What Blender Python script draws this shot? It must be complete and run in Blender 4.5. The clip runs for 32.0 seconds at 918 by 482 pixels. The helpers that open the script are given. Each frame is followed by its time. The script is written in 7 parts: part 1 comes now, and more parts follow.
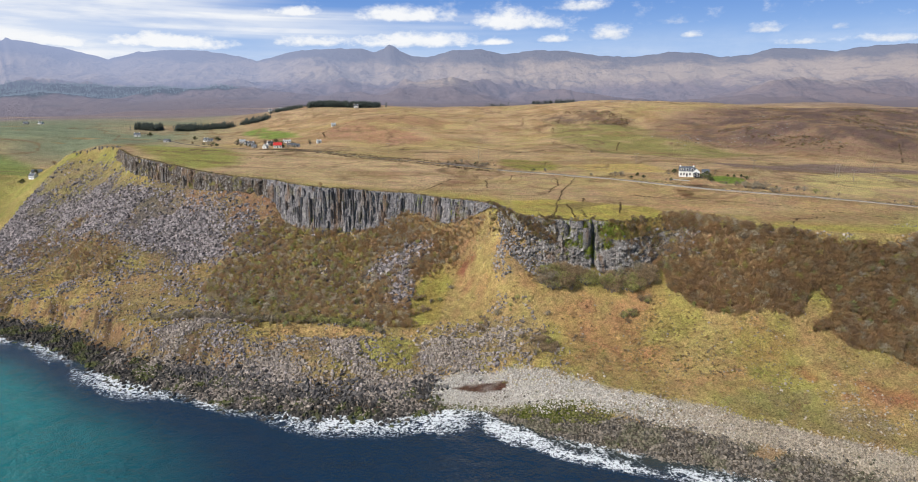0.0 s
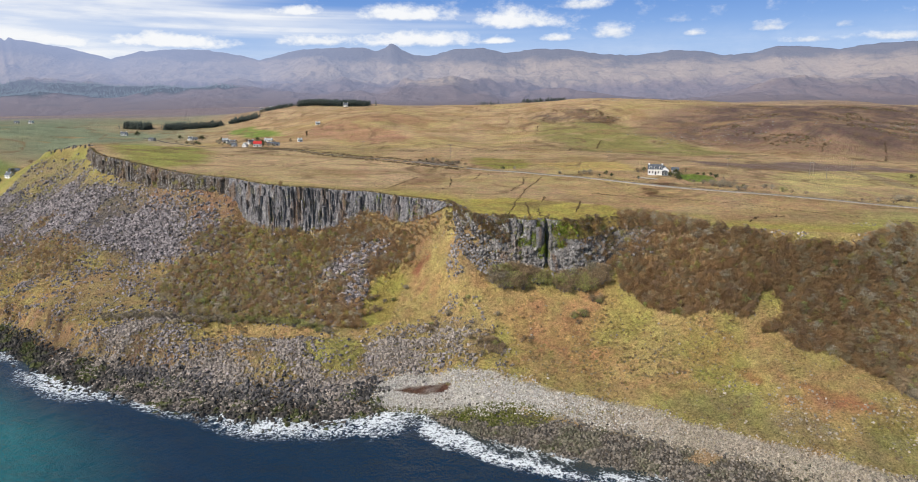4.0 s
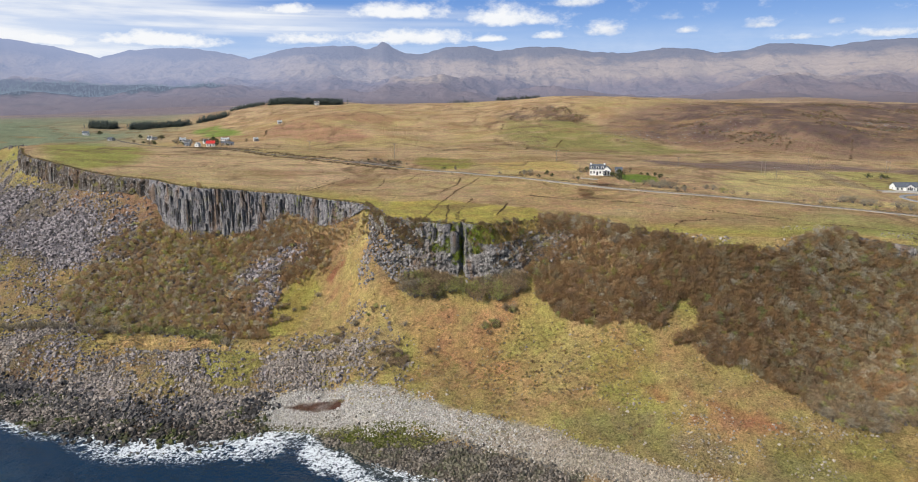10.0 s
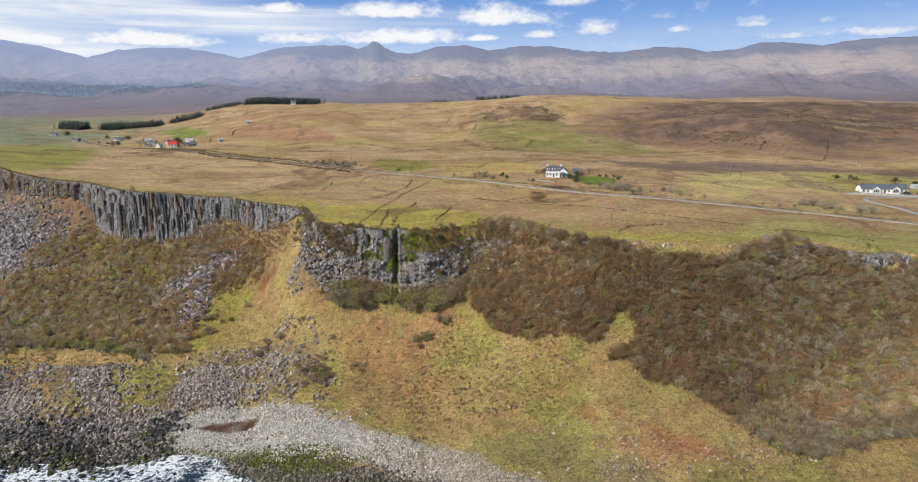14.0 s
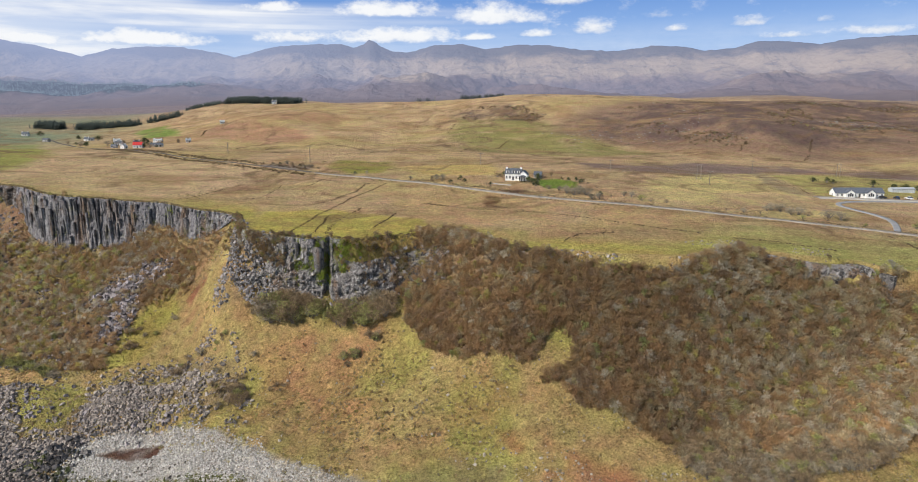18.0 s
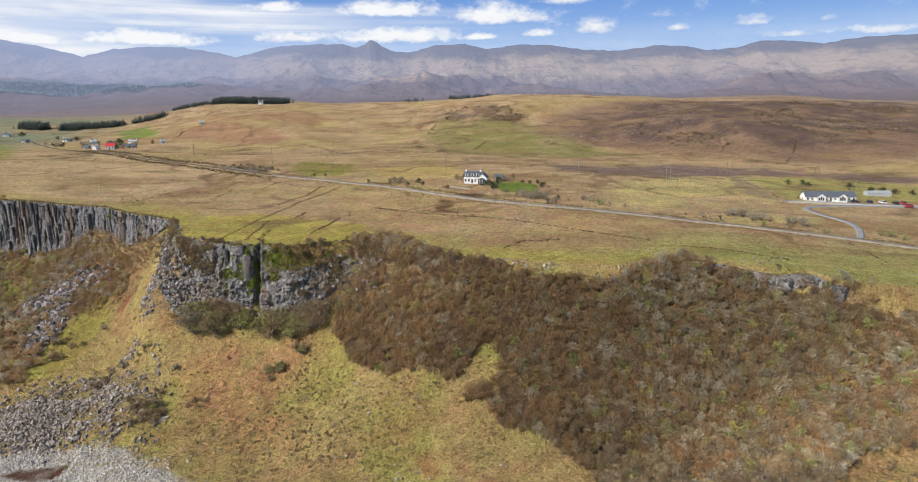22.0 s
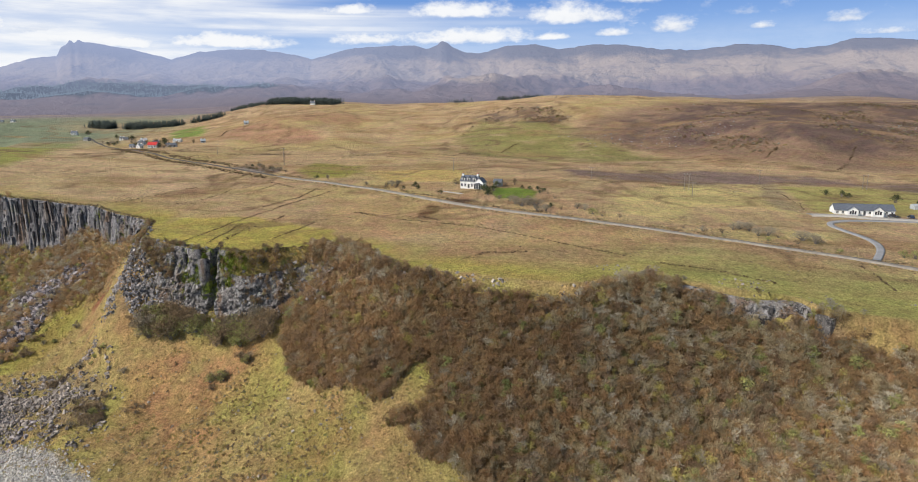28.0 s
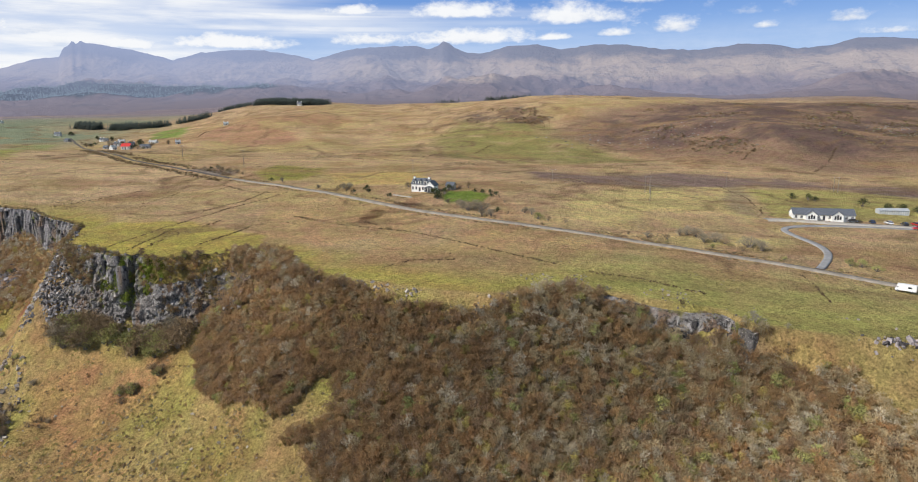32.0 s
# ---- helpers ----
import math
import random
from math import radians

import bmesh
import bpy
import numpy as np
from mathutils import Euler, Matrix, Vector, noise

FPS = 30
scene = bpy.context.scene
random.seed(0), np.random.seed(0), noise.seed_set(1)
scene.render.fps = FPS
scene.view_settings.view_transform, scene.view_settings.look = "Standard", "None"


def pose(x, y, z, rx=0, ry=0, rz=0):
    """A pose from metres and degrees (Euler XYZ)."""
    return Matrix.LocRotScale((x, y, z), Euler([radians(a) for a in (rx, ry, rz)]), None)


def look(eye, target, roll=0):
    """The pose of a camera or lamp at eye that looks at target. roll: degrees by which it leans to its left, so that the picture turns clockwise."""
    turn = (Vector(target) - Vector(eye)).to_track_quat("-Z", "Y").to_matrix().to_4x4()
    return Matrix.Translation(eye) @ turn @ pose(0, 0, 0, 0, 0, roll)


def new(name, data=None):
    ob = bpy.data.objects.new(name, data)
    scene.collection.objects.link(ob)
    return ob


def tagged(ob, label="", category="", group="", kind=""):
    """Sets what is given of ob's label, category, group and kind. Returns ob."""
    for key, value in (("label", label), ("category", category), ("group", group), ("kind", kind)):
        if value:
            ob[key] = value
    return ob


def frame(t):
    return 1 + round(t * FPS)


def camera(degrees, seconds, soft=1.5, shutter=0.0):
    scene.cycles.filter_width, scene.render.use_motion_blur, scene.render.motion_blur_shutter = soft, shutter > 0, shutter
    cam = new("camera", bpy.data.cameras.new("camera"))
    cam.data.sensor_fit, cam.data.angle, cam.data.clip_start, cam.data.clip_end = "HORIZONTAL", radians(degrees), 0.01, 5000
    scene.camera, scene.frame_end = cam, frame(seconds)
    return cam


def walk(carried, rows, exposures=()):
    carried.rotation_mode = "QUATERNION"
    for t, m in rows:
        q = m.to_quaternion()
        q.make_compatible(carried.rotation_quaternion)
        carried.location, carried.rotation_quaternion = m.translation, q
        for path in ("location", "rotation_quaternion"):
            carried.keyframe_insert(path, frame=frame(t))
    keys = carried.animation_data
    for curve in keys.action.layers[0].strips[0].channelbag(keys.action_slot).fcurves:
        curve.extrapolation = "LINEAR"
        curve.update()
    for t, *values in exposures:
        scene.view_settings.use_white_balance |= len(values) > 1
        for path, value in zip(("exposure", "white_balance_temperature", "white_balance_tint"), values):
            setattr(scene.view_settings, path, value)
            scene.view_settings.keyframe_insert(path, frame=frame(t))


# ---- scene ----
cam = camera(71.5, 32.0, 1.0)
METRES, EYE, TILT, LEAN, TURN = 230.0, 116.5, -12.0, 0.0, 0.0
ROWS = [
    (0.0, 0.0, 0.0, 0.0, -0.0, 0.0, 0.0),
    (0.5, 0.0134, 0.0022, 0.0002, 0.09, -0.02, 0.01),
    (1.0, 0.027, 0.0043, 0.0001, 0.19, -0.03, -0.02),
    (1.5, 0.0404, 0.0066, 0.0, 0.22, -0.03, -0.02),
    (2.0, 0.0543, 0.0089, 0.0, 0.32, -0.05, -0.03),
    (2.5, 0.068, 0.0114, 0.0002, 0.39, -0.07, -0.03),
    (3.0, 0.082, 0.0143, 0.0003, 0.47, -0.07, -0.02),
    (3.5, 0.0964, 0.0173, 0.0001, 0.52, -0.07, -0.01),
    (5.5, 0.1521, 0.0369, 0.0027, 0.29, -0.18, 0.09),
    (6.0, 0.1654, 0.0425, 0.0038, 0.21, -0.18, 0.12),
    (6.5, 0.18, 0.0488, 0.0049, 0.22, -0.17, 0.14),
    (7.0, 0.1937, 0.055, 0.0059, 0.23, -0.18, 0.2),
    (7.5, 0.2079, 0.061, 0.007, 0.26, -0.18, 0.18),
    (8.0, 0.2223, 0.0673, 0.008, 0.28, -0.18, 0.16),
    (8.5, 0.2364, 0.0737, 0.0093, 0.29, -0.19, 0.17),
    (9.0, 0.2508, 0.0804, 0.0107, 0.31, -0.2, 0.19),
    (9.5, 0.2646, 0.0871, 0.0121, 0.32, -0.2, 0.18),
    (10.0, 0.2795, 0.0942, 0.0131, 0.32, -0.22, 0.17),
    (10.5, 0.2932, 0.1013, 0.0149, 0.33, -0.24, 0.17),
    (11.0, 0.3073, 0.1084, 0.0156, 0.31, -0.23, 0.19),
    (11.5, 0.3221, 0.1166, 0.0172, 0.22, -0.23, 0.24),
    (12.0, 0.3361, 0.125, 0.0191, 0.13, -0.24, 0.27),
    (12.5, 0.3499, 0.1333, 0.0207, 0.06, -0.23, 0.28),
    (13.0, 0.3637, 0.142, 0.0225, 0.01, -0.23, 0.32),
    (13.5, 0.378, 0.1512, 0.0241, -0.02, -0.25, 0.3),
    (14.0, 0.3922, 0.1606, 0.0259, -0.06, -0.26, 0.33),
    (14.5, 0.4058, 0.1702, 0.0283, -0.12, -0.27, 0.35),
    (16.5, 0.4596, 0.2089, 0.0367, -0.16, -0.31, 0.37),
    (17.0, 0.4733, 0.2182, 0.0386, -0.11, -0.31, 0.38),
    (17.5, 0.4874, 0.2272, 0.0406, -0.1, -0.31, 0.35),
    (18.0, 0.5015, 0.2357, 0.0424, -0.05, -0.34, 0.34),
    (18.5, 0.5153, 0.2434, 0.0443, 0.08, -0.34, 0.31),
    (19.0, 0.529, 0.2502, 0.0455, 0.24, -0.34, 0.27),
    (19.5, 0.5429, 0.2569, 0.0473, 0.3, -0.35, 0.27),
    (20.0, 0.5574, 0.2631, 0.0484, 0.36, -0.35, 0.28),
    (20.5, 0.5709, 0.2691, 0.0497, 0.39, -0.35, 0.26),
    (21.0, 0.5854, 0.2752, 0.0509, 0.4, -0.34, 0.26),
    (21.5, 0.5996, 0.2813, 0.0522, 0.43, -0.34, 0.28),
    (22.0, 0.6132, 0.2869, 0.0535, 0.4, -0.34, 0.29),
    (22.5, 0.6279, 0.2927, 0.0545, 0.45, -0.28, 0.3),
    (23.0, 0.6425, 0.2985, 0.0554, 0.49, -0.26, 0.3),
    (23.5, 0.6565, 0.3042, 0.0565, 1.03, -0.24, 0.16),
    (24.0, 0.6705, 0.31, 0.0579, 2.1, -0.22, -0.11),
    (24.5, 0.6845, 0.3158, 0.0589, 3.16, -0.22, -0.37),
    (25.0, 0.6991, 0.3221, 0.06, 4.06, -0.24, -0.54),
    (25.5, 0.7135, 0.3286, 0.0617, 4.55, -0.25, -0.68),
    (27.5, 0.7712, 0.3542, 0.0671, 6.43, -0.3, -1.07),
    (28.0, 0.7852, 0.361, 0.0689, 6.86, -0.32, -1.19),
    (28.5, 0.7997, 0.3681, 0.0703, 6.95, -0.3, -1.21),
    (29.0, 0.8133, 0.3749, 0.0718, 7.0, -0.31, -1.21),
    (29.5, 0.8273, 0.382, 0.0735, 7.02, -0.32, -1.2),
    (30.0, 0.8415, 0.389, 0.0748, 7.12, -0.32, -1.19),
    (30.5, 0.8556, 0.3961, 0.0763, 7.22, -0.33, -1.23),
    (31.0, 0.8693, 0.403, 0.0781, 7.26, -0.34, -1.2),
    (31.5, 0.8832, 0.4099, 0.0796, 7.3, -0.32, -1.24),
    (32.0, 0.8975, 0.417, 0.081, 7.35, -0.3, -1.23),
]
walk(cam, [(t, pose(0, 0, EYE, TILT, LEAN, TURN) @ pose(METRES * x, METRES * y, METRES * z, 90 + pitch, roll, yaw)) for t, x, y, z, yaw, pitch, roll in ROWS])

# ---- daylight: clear spring sky with broken cloud, sun high on the camera's left ----
SUN_FROM = Vector((-0.84, -0.52, 0.80)).normalized()
sky_world = bpy.data.worlds.new("spring_sky")
scene.world = sky_world
sky_world.use_nodes = True
wt = sky_world.node_tree
sky = wt.nodes.new("ShaderNodeTexSky")
sky.sky_type, sky.sun_disc = "NISHITA", False
sky.sun_elevation = math.asin(SUN_FROM.z)
sky.sun_rotation = math.atan2(SUN_FROM.x, SUN_FROM.y) % (2 * math.pi)
sky.altitude, sky.air_density, sky.dust_density, sky.ozone_density = 300, 1.0, 0.3, 2.0
wt.nodes["Background"].inputs["Strength"].default_value = 0.11
wt.links.new(sky.outputs["Color"], wt.nodes["Background"].inputs["Color"])
sun = new("sun", bpy.data.lights.new("sun", "SUN"))
sun.data.energy, sun.data.angle, sun.data.color = 5.0, radians(0.6), (1.0, 0.94, 0.85)
sun.matrix_world = look(SUN_FROM * 1000, (0, 0, 0))
scene.view_settings.exposure = 0.0


# ---- materials ----
class Nodes:
    """Short hand for building a node material."""

    def __init__(self, name):
        self.mat = bpy.data.materials.new(name)
        self.mat.use_nodes = True
        self.t = self.mat.node_tree
        self.bsdf = self.t.nodes["Principled BSDF"]
        self.out = self.t.nodes["Material Output"]

    def add(self, kind, **values):
        n = self.t.nodes.new("ShaderNode" + kind)
        for key, v in values.items():
            if key in n.inputs:
                n.inputs[key].default_value = v
        return n

    def link(self, a, b):
        self.t.links.new(a, b)

    def coords(self):
        return self.add("TexCoord").outputs["Object"]

    def world(self):
        return self.add("NewGeometry").outputs["Position"]

    def noise(self, scale, detail=4.0, rough=0.6, at=None, warp=0.0):
        n = self.add("TexNoise", Scale=scale, Detail=detail, Roughness=rough, Distortion=warp)
        self.link(at if at is not None else self.world(), n.inputs["Vector"])
        return n.outputs["Fac"]

    def spread(self, v, a, b, lo=0.0, hi=1.0):
        n = self.add("MapRange")
        n.interpolation_type = "SMOOTHSTEP"
        self.link(v, n.inputs["Value"])
        for key, val in (("From Min", a), ("From Max", b), ("To Min", lo), ("To Max", hi)):
            n.inputs[key].default_value = val
        return n.outputs["Result"]

    def math(self, op, a, b):
        n = self.add("Math")
        n.operation = op
        for i, v in enumerate((a, b)):
            if isinstance(v, (int, float)):
                n.inputs[i].default_value = v
            else:
                self.link(v, n.inputs[i])
        return n.outputs[0]

    def mix(self, fac, a, b, how="MIX"):
        n = self.add("Mix")
        n.data_type, n.blend_type = "RGBA", how
        for s, v in ((n.inputs[0], fac), (n.inputs[6], a), (n.inputs[7], b)):
            if isinstance(v, (int, float)):
                s.default_value = v
            elif isinstance(v, tuple):
                s.default_value = (*v, 1.0) if len(v) == 3 else v
            else:
                self.link(v, s)
        return n.outputs[2]

    def attribute(self, name):
        n = self.add("Attribute")
        n.attribute_name = name
        return n.outputs["Color"]

    def bump(self, v, strength, distance):
        n = self.add("Bump", Strength=strength, Distance=distance)
        self.link(v, n.inputs["Height"])
        self.link(n.outputs["Normal"], self.bsdf.inputs["Normal"])

    def done(self, colour, rough=0.9, spec=0.2):
        if isinstance(colour, tuple):
            self.bsdf.inputs["Base Color"].default_value = (*colour, 1)
        else:
            self.link(colour, self.bsdf.inputs["Base Color"])
        if isinstance(rough, (int, float)):
            self.bsdf.inputs["Roughness"].default_value = rough
        else:
            self.link(rough, self.bsdf.inputs["Roughness"])
        self.bsdf.inputs["Specular IOR Level"].default_value = spec
        return self.mat


def worn(name, colour, vary=0.3, scale=0.5, rough=0.85, spec=0.25, bump=0.0, own=True):
    """A plain surface with stains, grain and, for repeats, a tone of its own."""
    n = Nodes(name)
    big, small = n.noise(scale, 4), n.noise(scale * 9, 3)
    both = n.math("ADD", n.spread(big, 0.3, 0.7, -vary, vary), n.spread(small, 0.3, 0.7, -vary * 0.6, vary * 0.6))
    if own:
        r = n.add("ObjectInfo").outputs["Random"]
        both = n.math("ADD", both, n.spread(r, 0.0, 1.0, -vary * 0.5, vary * 0.5))
    tone = n.math("ADD", both, 1.0)
    hsv = n.add("HueSaturation")
    hsv.inputs["Color"].default_value = (*colour, 1)
    n.link(tone, hsv.inputs["Value"])
    if bump:
        n.bump(small, 0.6, bump)
    return n.done(hsv.outputs["Color"], rough, spec)


def ground_material():
    """Colour by what grows or lies there, broken up by tussocks and patches."""
    n = Nodes("ground_cover")
    base = n.attribute("cover")
    tuft, clump, patch = n.noise(1.6, 5, 0.7), n.noise(0.35, 4, 0.65), n.noise(0.045, 4, 0.6)
    v = n.math("ADD", n.math("MULTIPLY", n.spread(tuft, 0.3, 0.7, 0.66, 1.34), n.spread(clump, 0.28, 0.72, 0.84, 1.16)), n.spread(patch, 0.3, 0.7, -0.12, 0.12))
    # dark specks put the tufts' shadows into the colour; light ones are dead grass
    speck = n.noise(0.62, 7, 0.8)
    v = n.math("MULTIPLY", v, n.math("MULTIPLY", n.spread(speck, 0.54, 0.62, 1.0, 0.6), n.spread(speck, 0.46, 0.37, 1.0, 1.25)))
    hsv = n.add("HueSaturation")
    n.link(base, hsv.inputs["Color"])
    n.link(v, hsv.inputs["Value"])
    n.link(n.spread(n.noise(0.12, 3), 0.3, 0.7, 0.485, 0.515), hsv.inputs["Hue"])
    n.bump(n.math("ADD", n.math("ADD", tuft, n.math("MULTIPLY", speck, -1.5)), n.math("MULTIPLY", clump, 1.6)), 1.0, 1.2)
    return n.done(hsv.outputs["Color"], 0.95, 0.1)


GROUND = ground_material()


def mesh_object(name, verts, faces, material, smooth=True):
    """An object from arrays of corners and faces."""
    me = bpy.data.meshes.new(name)
    me.from_pydata(verts, [], faces) if not isinstance(faces, np.ndarray) else fill(me, verts, faces)
    me.materials.append(material)
    me.polygons.foreach_set("use_smooth", np.full(len(me.polygons), smooth))
    me.update()
    return new(name, me)


def fill(me, verts, faces):
    verts, faces = np.asarray(verts, np.float32), np.asarray(faces, np.int32)
    k = faces.shape[1]
    me.vertices.add(len(verts))
    me.vertices.foreach_set("co", verts.ravel())
    me.loops.add(faces.size)
    me.loops.foreach_set("vertex_index", faces.ravel())
    me.polygons.add(len(faces))
    me.polygons.foreach_set("loop_start", np.arange(len(faces), dtype=np.int32) * k)
    me.update(calc_edges=True)


def paint(ob, name, rgb):
    """A colour for each corner point, stored on the mesh."""
    a = ob.data.color_attributes.new(name, "FLOAT_COLOR", "POINT")
    rgba = np.ones((len(rgb), 4), np.float32)
    rgba[:, :3] = rgb
    a.data.foreach_set("color", rgba.ravel())


def grid_faces(rows, cols):
    i = np.arange(rows * cols).reshape(rows, cols)
    return np.stack([i[:-1, :-1], i[:-1, 1:], i[1:, 1:], i[1:, :-1]], -1).reshape(-1, 4)

# ---- lie of the land: plan curves and heights in metres above the sea ----
def glide(xs, ys, x):
    """Smooth curve through a few stations (monotone cubic)."""
    xs, ys = np.asarray(xs, float), np.asarray(ys, float)
    x = np.clip(x, xs[0], xs[-1])
    h = np.diff(xs)
    d = np.diff(ys) / h
    m = np.zeros(len(xs))
    m[0], m[-1] = d[0], d[-1]
    ok = d[1:] * d[:-1] > 0
    m[1:-1] = np.where(ok, 2 * d[1:] * d[:-1] / np.where(ok, d[1:] + d[:-1], 1), 0)
    i = np.clip(np.searchsorted(xs, x) - 1, 0, len(h) - 1)
    s = (x - xs[i]) / h[i]
    return ((1 + 2 * s) * (1 - s) ** 2 * ys[i] + s * (1 - s) ** 2 * h[i] * m[i]
            + s * s * (3 - 2 * s) * ys[i + 1] + s * s * (s - 1) * h[i] * m[i + 1])


def step(a, b, v):
    s = np.clip((v - a) / (b - a), 0, 1)
    return s * s * (3 - 2 * s)


def hash01(i, j, k=0):
    n = (i.astype(np.int64) * 374761393 + j.astype(np.int64) * 668265263 + k * 982451653) & 0x7FFFFFFF
    n = ((n ^ (n >> 13)) * 1274126177) & 0x7FFFFFFF
    n = ((n ^ (n >> 16)) * 668265263) & 0x7FFFFFFF
    return (n ^ (n >> 15)) / 0x7FFFFFFF


def value_noise(x, y, k=0):
    i, j = np.floor(x), np.floor(y)
    u, v = x - i, y - j
    u, v = u * u * (3 - 2 * u), v * v * (3 - 2 * v)
    a, b = hash01(i, j, k), hash01(i + 1, j, k)
    c, d = hash01(i, j + 1, k), hash01(i + 1, j + 1, k)
    return (a + (b - a) * u) * (1 - v) + (c + (d - c) * u) * v


def fbm(x, y, size, octaves=4, k=0, gain=0.5):
    """Fractal noise from -1 to 1 with features of about that size."""
    total, weight, out = 0.0, 1.0, 0.0
    for o in range(octaves):
        f = 2.0 ** o / size
        out = out + weight * (value_noise(x * f + 17.3 * o, y * f - 9.1 * o, k + o) * 2 - 1)
        total += weight
        weight *= gain
    return out / total


# the waterline, the brow of the cliffs and the foot of the rock face
SHORE_X = (-560, -330, -238, -220, -196, -174, -150, -119, -85, -51, -32, -12, 4, 11, 17, 25, 33, 51, 70, 85, 108, 150, 200, 260, 340, 460)
SHORE_Y = (560, 372, 314, 309, 295, 280, 262, 249, 235, 226, 225.5, 229, 231, 229, 223, 218, 211, 203, 196, 190, 178, 161, 146, 130, 110, 85)
BROW_X = (-400, -360, -330, -300, -262, -225, -191, -163, -140, -120, -99, -80, -62, -45, -28, -11, 5, 19.5, 25, 33, 47, 60, 62.4, 64, 65.8, 69, 77, 84, 97, 112, 134, 153, 172, 190, 204, 222, 240, 255, 262, 300, 350, 480)
BROW_Y = (640, 590, 552, 540, 495, 448, 428, 410, 399, 393, 379, 370, 367, 362.5, 360, 349, 341, 332, 317, 310, 305, 299.8, 300.0, 304.0, 300.3, 299, 296, 299, 303, 297, 283, 279.5, 273, 271, 276, 278, 273, 271, 262, 256, 246, 222)
FACE_X = (-345, -300, -250, -216, -176, -141, -117, -102, -83, -64, -46, -28, -8, 5, 19, 24, 36, 60, 75, 90, 103, 112, 125, 213, 229, 247, 253, 261, 270, 480)
FACE_H = (2, 6, 8, 11, 11.5, 8, 10, 23, 24.5, 24, 19, 11, 13, 10, 7, 10, 18, 21, 24, 23, 14, 4, 1, 1, 4.5, 7, 4, 5, 1, 1)
# how far the face leans out at its foot
FACE_W = (3, 3, 3, 3, 3, 3, 3, 4, 4, 4, 3.5, 3, 3, 3, 4, 6, 9, 5, 6, 10, 8, 4, 3, 3, 3, 3, 3, 3, 3, 3)
# height of the slope below the face, at parts of the way from the waterline to its foot
SLOPE_U = (0.0, 0.08, 0.2, 0.35, 0.5, 0.65, 0.8, 0.92, 1.0)
SLOPE_X = (-345, -225, -140, -60, -4, 15, 44, 65, 110, 150, 200, 252, 480)
SLOPE_Z_A = ((0, 2, 6, 13, 24, 40, 56, 66, 72), (0, 2, 6.5, 15, 29, 41, 51, 60, 68), (0, 2.2, 8, 14, 22, 31, 42, 53, 62), (0, 2.4, 7.5, 13.5, 17, 22, 30, 38, 44.5), (0, 2.4, 6.5, 13, 17, 23, 34, 46, 55), (0, 2.2, 6, 11.5, 16.5, 24, 39, 50, 57), (0, 2, 5, 9.5, 13.5, 17, 26, 34, 40), (0, 2, 4.6, 9, 12.2, 15, 24, 34, 41),)
SLOPE_Z_B = ((0, 1.8, 5.5, 10.5, 16.5, 24, 35, 46, 57), (0, 1.8, 6, 11, 18, 27, 40, 52, 61), (0, 1.8, 6, 10, 15, 23, 38, 50, 60), (0, 1.8, 6, 11, 17, 23, 32, 44, 54), (0, 1.8, 6, 11, 17, 23, 32, 44, 54),)
SLOPE_Z = SLOPE_Z_A + SLOPE_Z_B
# heights of the upland behind the brow
UPLAND_A = ((-335, 556, 76), (-297, 543, 82), (-225, 450, 81.5), (-180, 416, 75.8), (-75, 380, 70.5), (-20, 357, 67.5), (20, 333, 66), (49, 301, 62.3), (75, 306, 63.5), (168, 276, 62), (225, 273, 61.5), (268, 264, 58.5), (330, 262, 57), (147, 413, 72), (129, 379, 67), (37, 438, 71), (250, 338, 63.5), (15, 504, 76), (322, 405, 64), (-172, 657, 74), (-266, 708, 71.5), (-451, 896, 72), (219, 695, 80), (288, 682, 80), (115, 786, 92), (218, 950, 122),)
UPLAND_B = ((-12, 789, 89), (413, 654, 90), (-133, 819, 97), (429, 600, 71), (585, 762, 84), (-318, 1004, 88), (-215, 900, 88), (-185, 1000, 104), (-225, 1070, 113), (-275, 1112, 113), (-350, 1120, 98), (-60, 930, 107), (-60, 1040, 115), (60, 930, 106), (-330, 860, 75), (-250, 790, 76), (-140, 1098, 114), (60, 1150, 112), (450, 1050, 116), (800, 900, 98), (487, 970, 115), (653, 1000, 112), (450, 880, 109), (850, 1050, 107), (620, 480, 66),)
UPLAND = UPLAND_A + UPLAND_B


def spline_solve(points):
    p = np.array(points, float)
    d = np.hypot(p[:, None, 0] - p[None, :, 0], p[:, None, 1] - p[None, :, 1]) / 100
    n = len(p)
    a = np.zeros((n + 3, n + 3))
    a[:n, :n] = np.where(d > 0, d * d * np.log(np.maximum(d, 1e-9)), 0) + np.eye(n) * 0.02
    a[:n, n], a[:n, n + 1], a[:n, n + 2] = 1, p[:, 0] / 100, p[:, 1] / 100
    a[n:, :n] = a[:n, n:].T
    return p, np.linalg.solve(a, np.concatenate([p[:, 2], np.zeros(3)]))


UP_POINTS, UP_WEIGHTS = spline_solve(UPLAND)


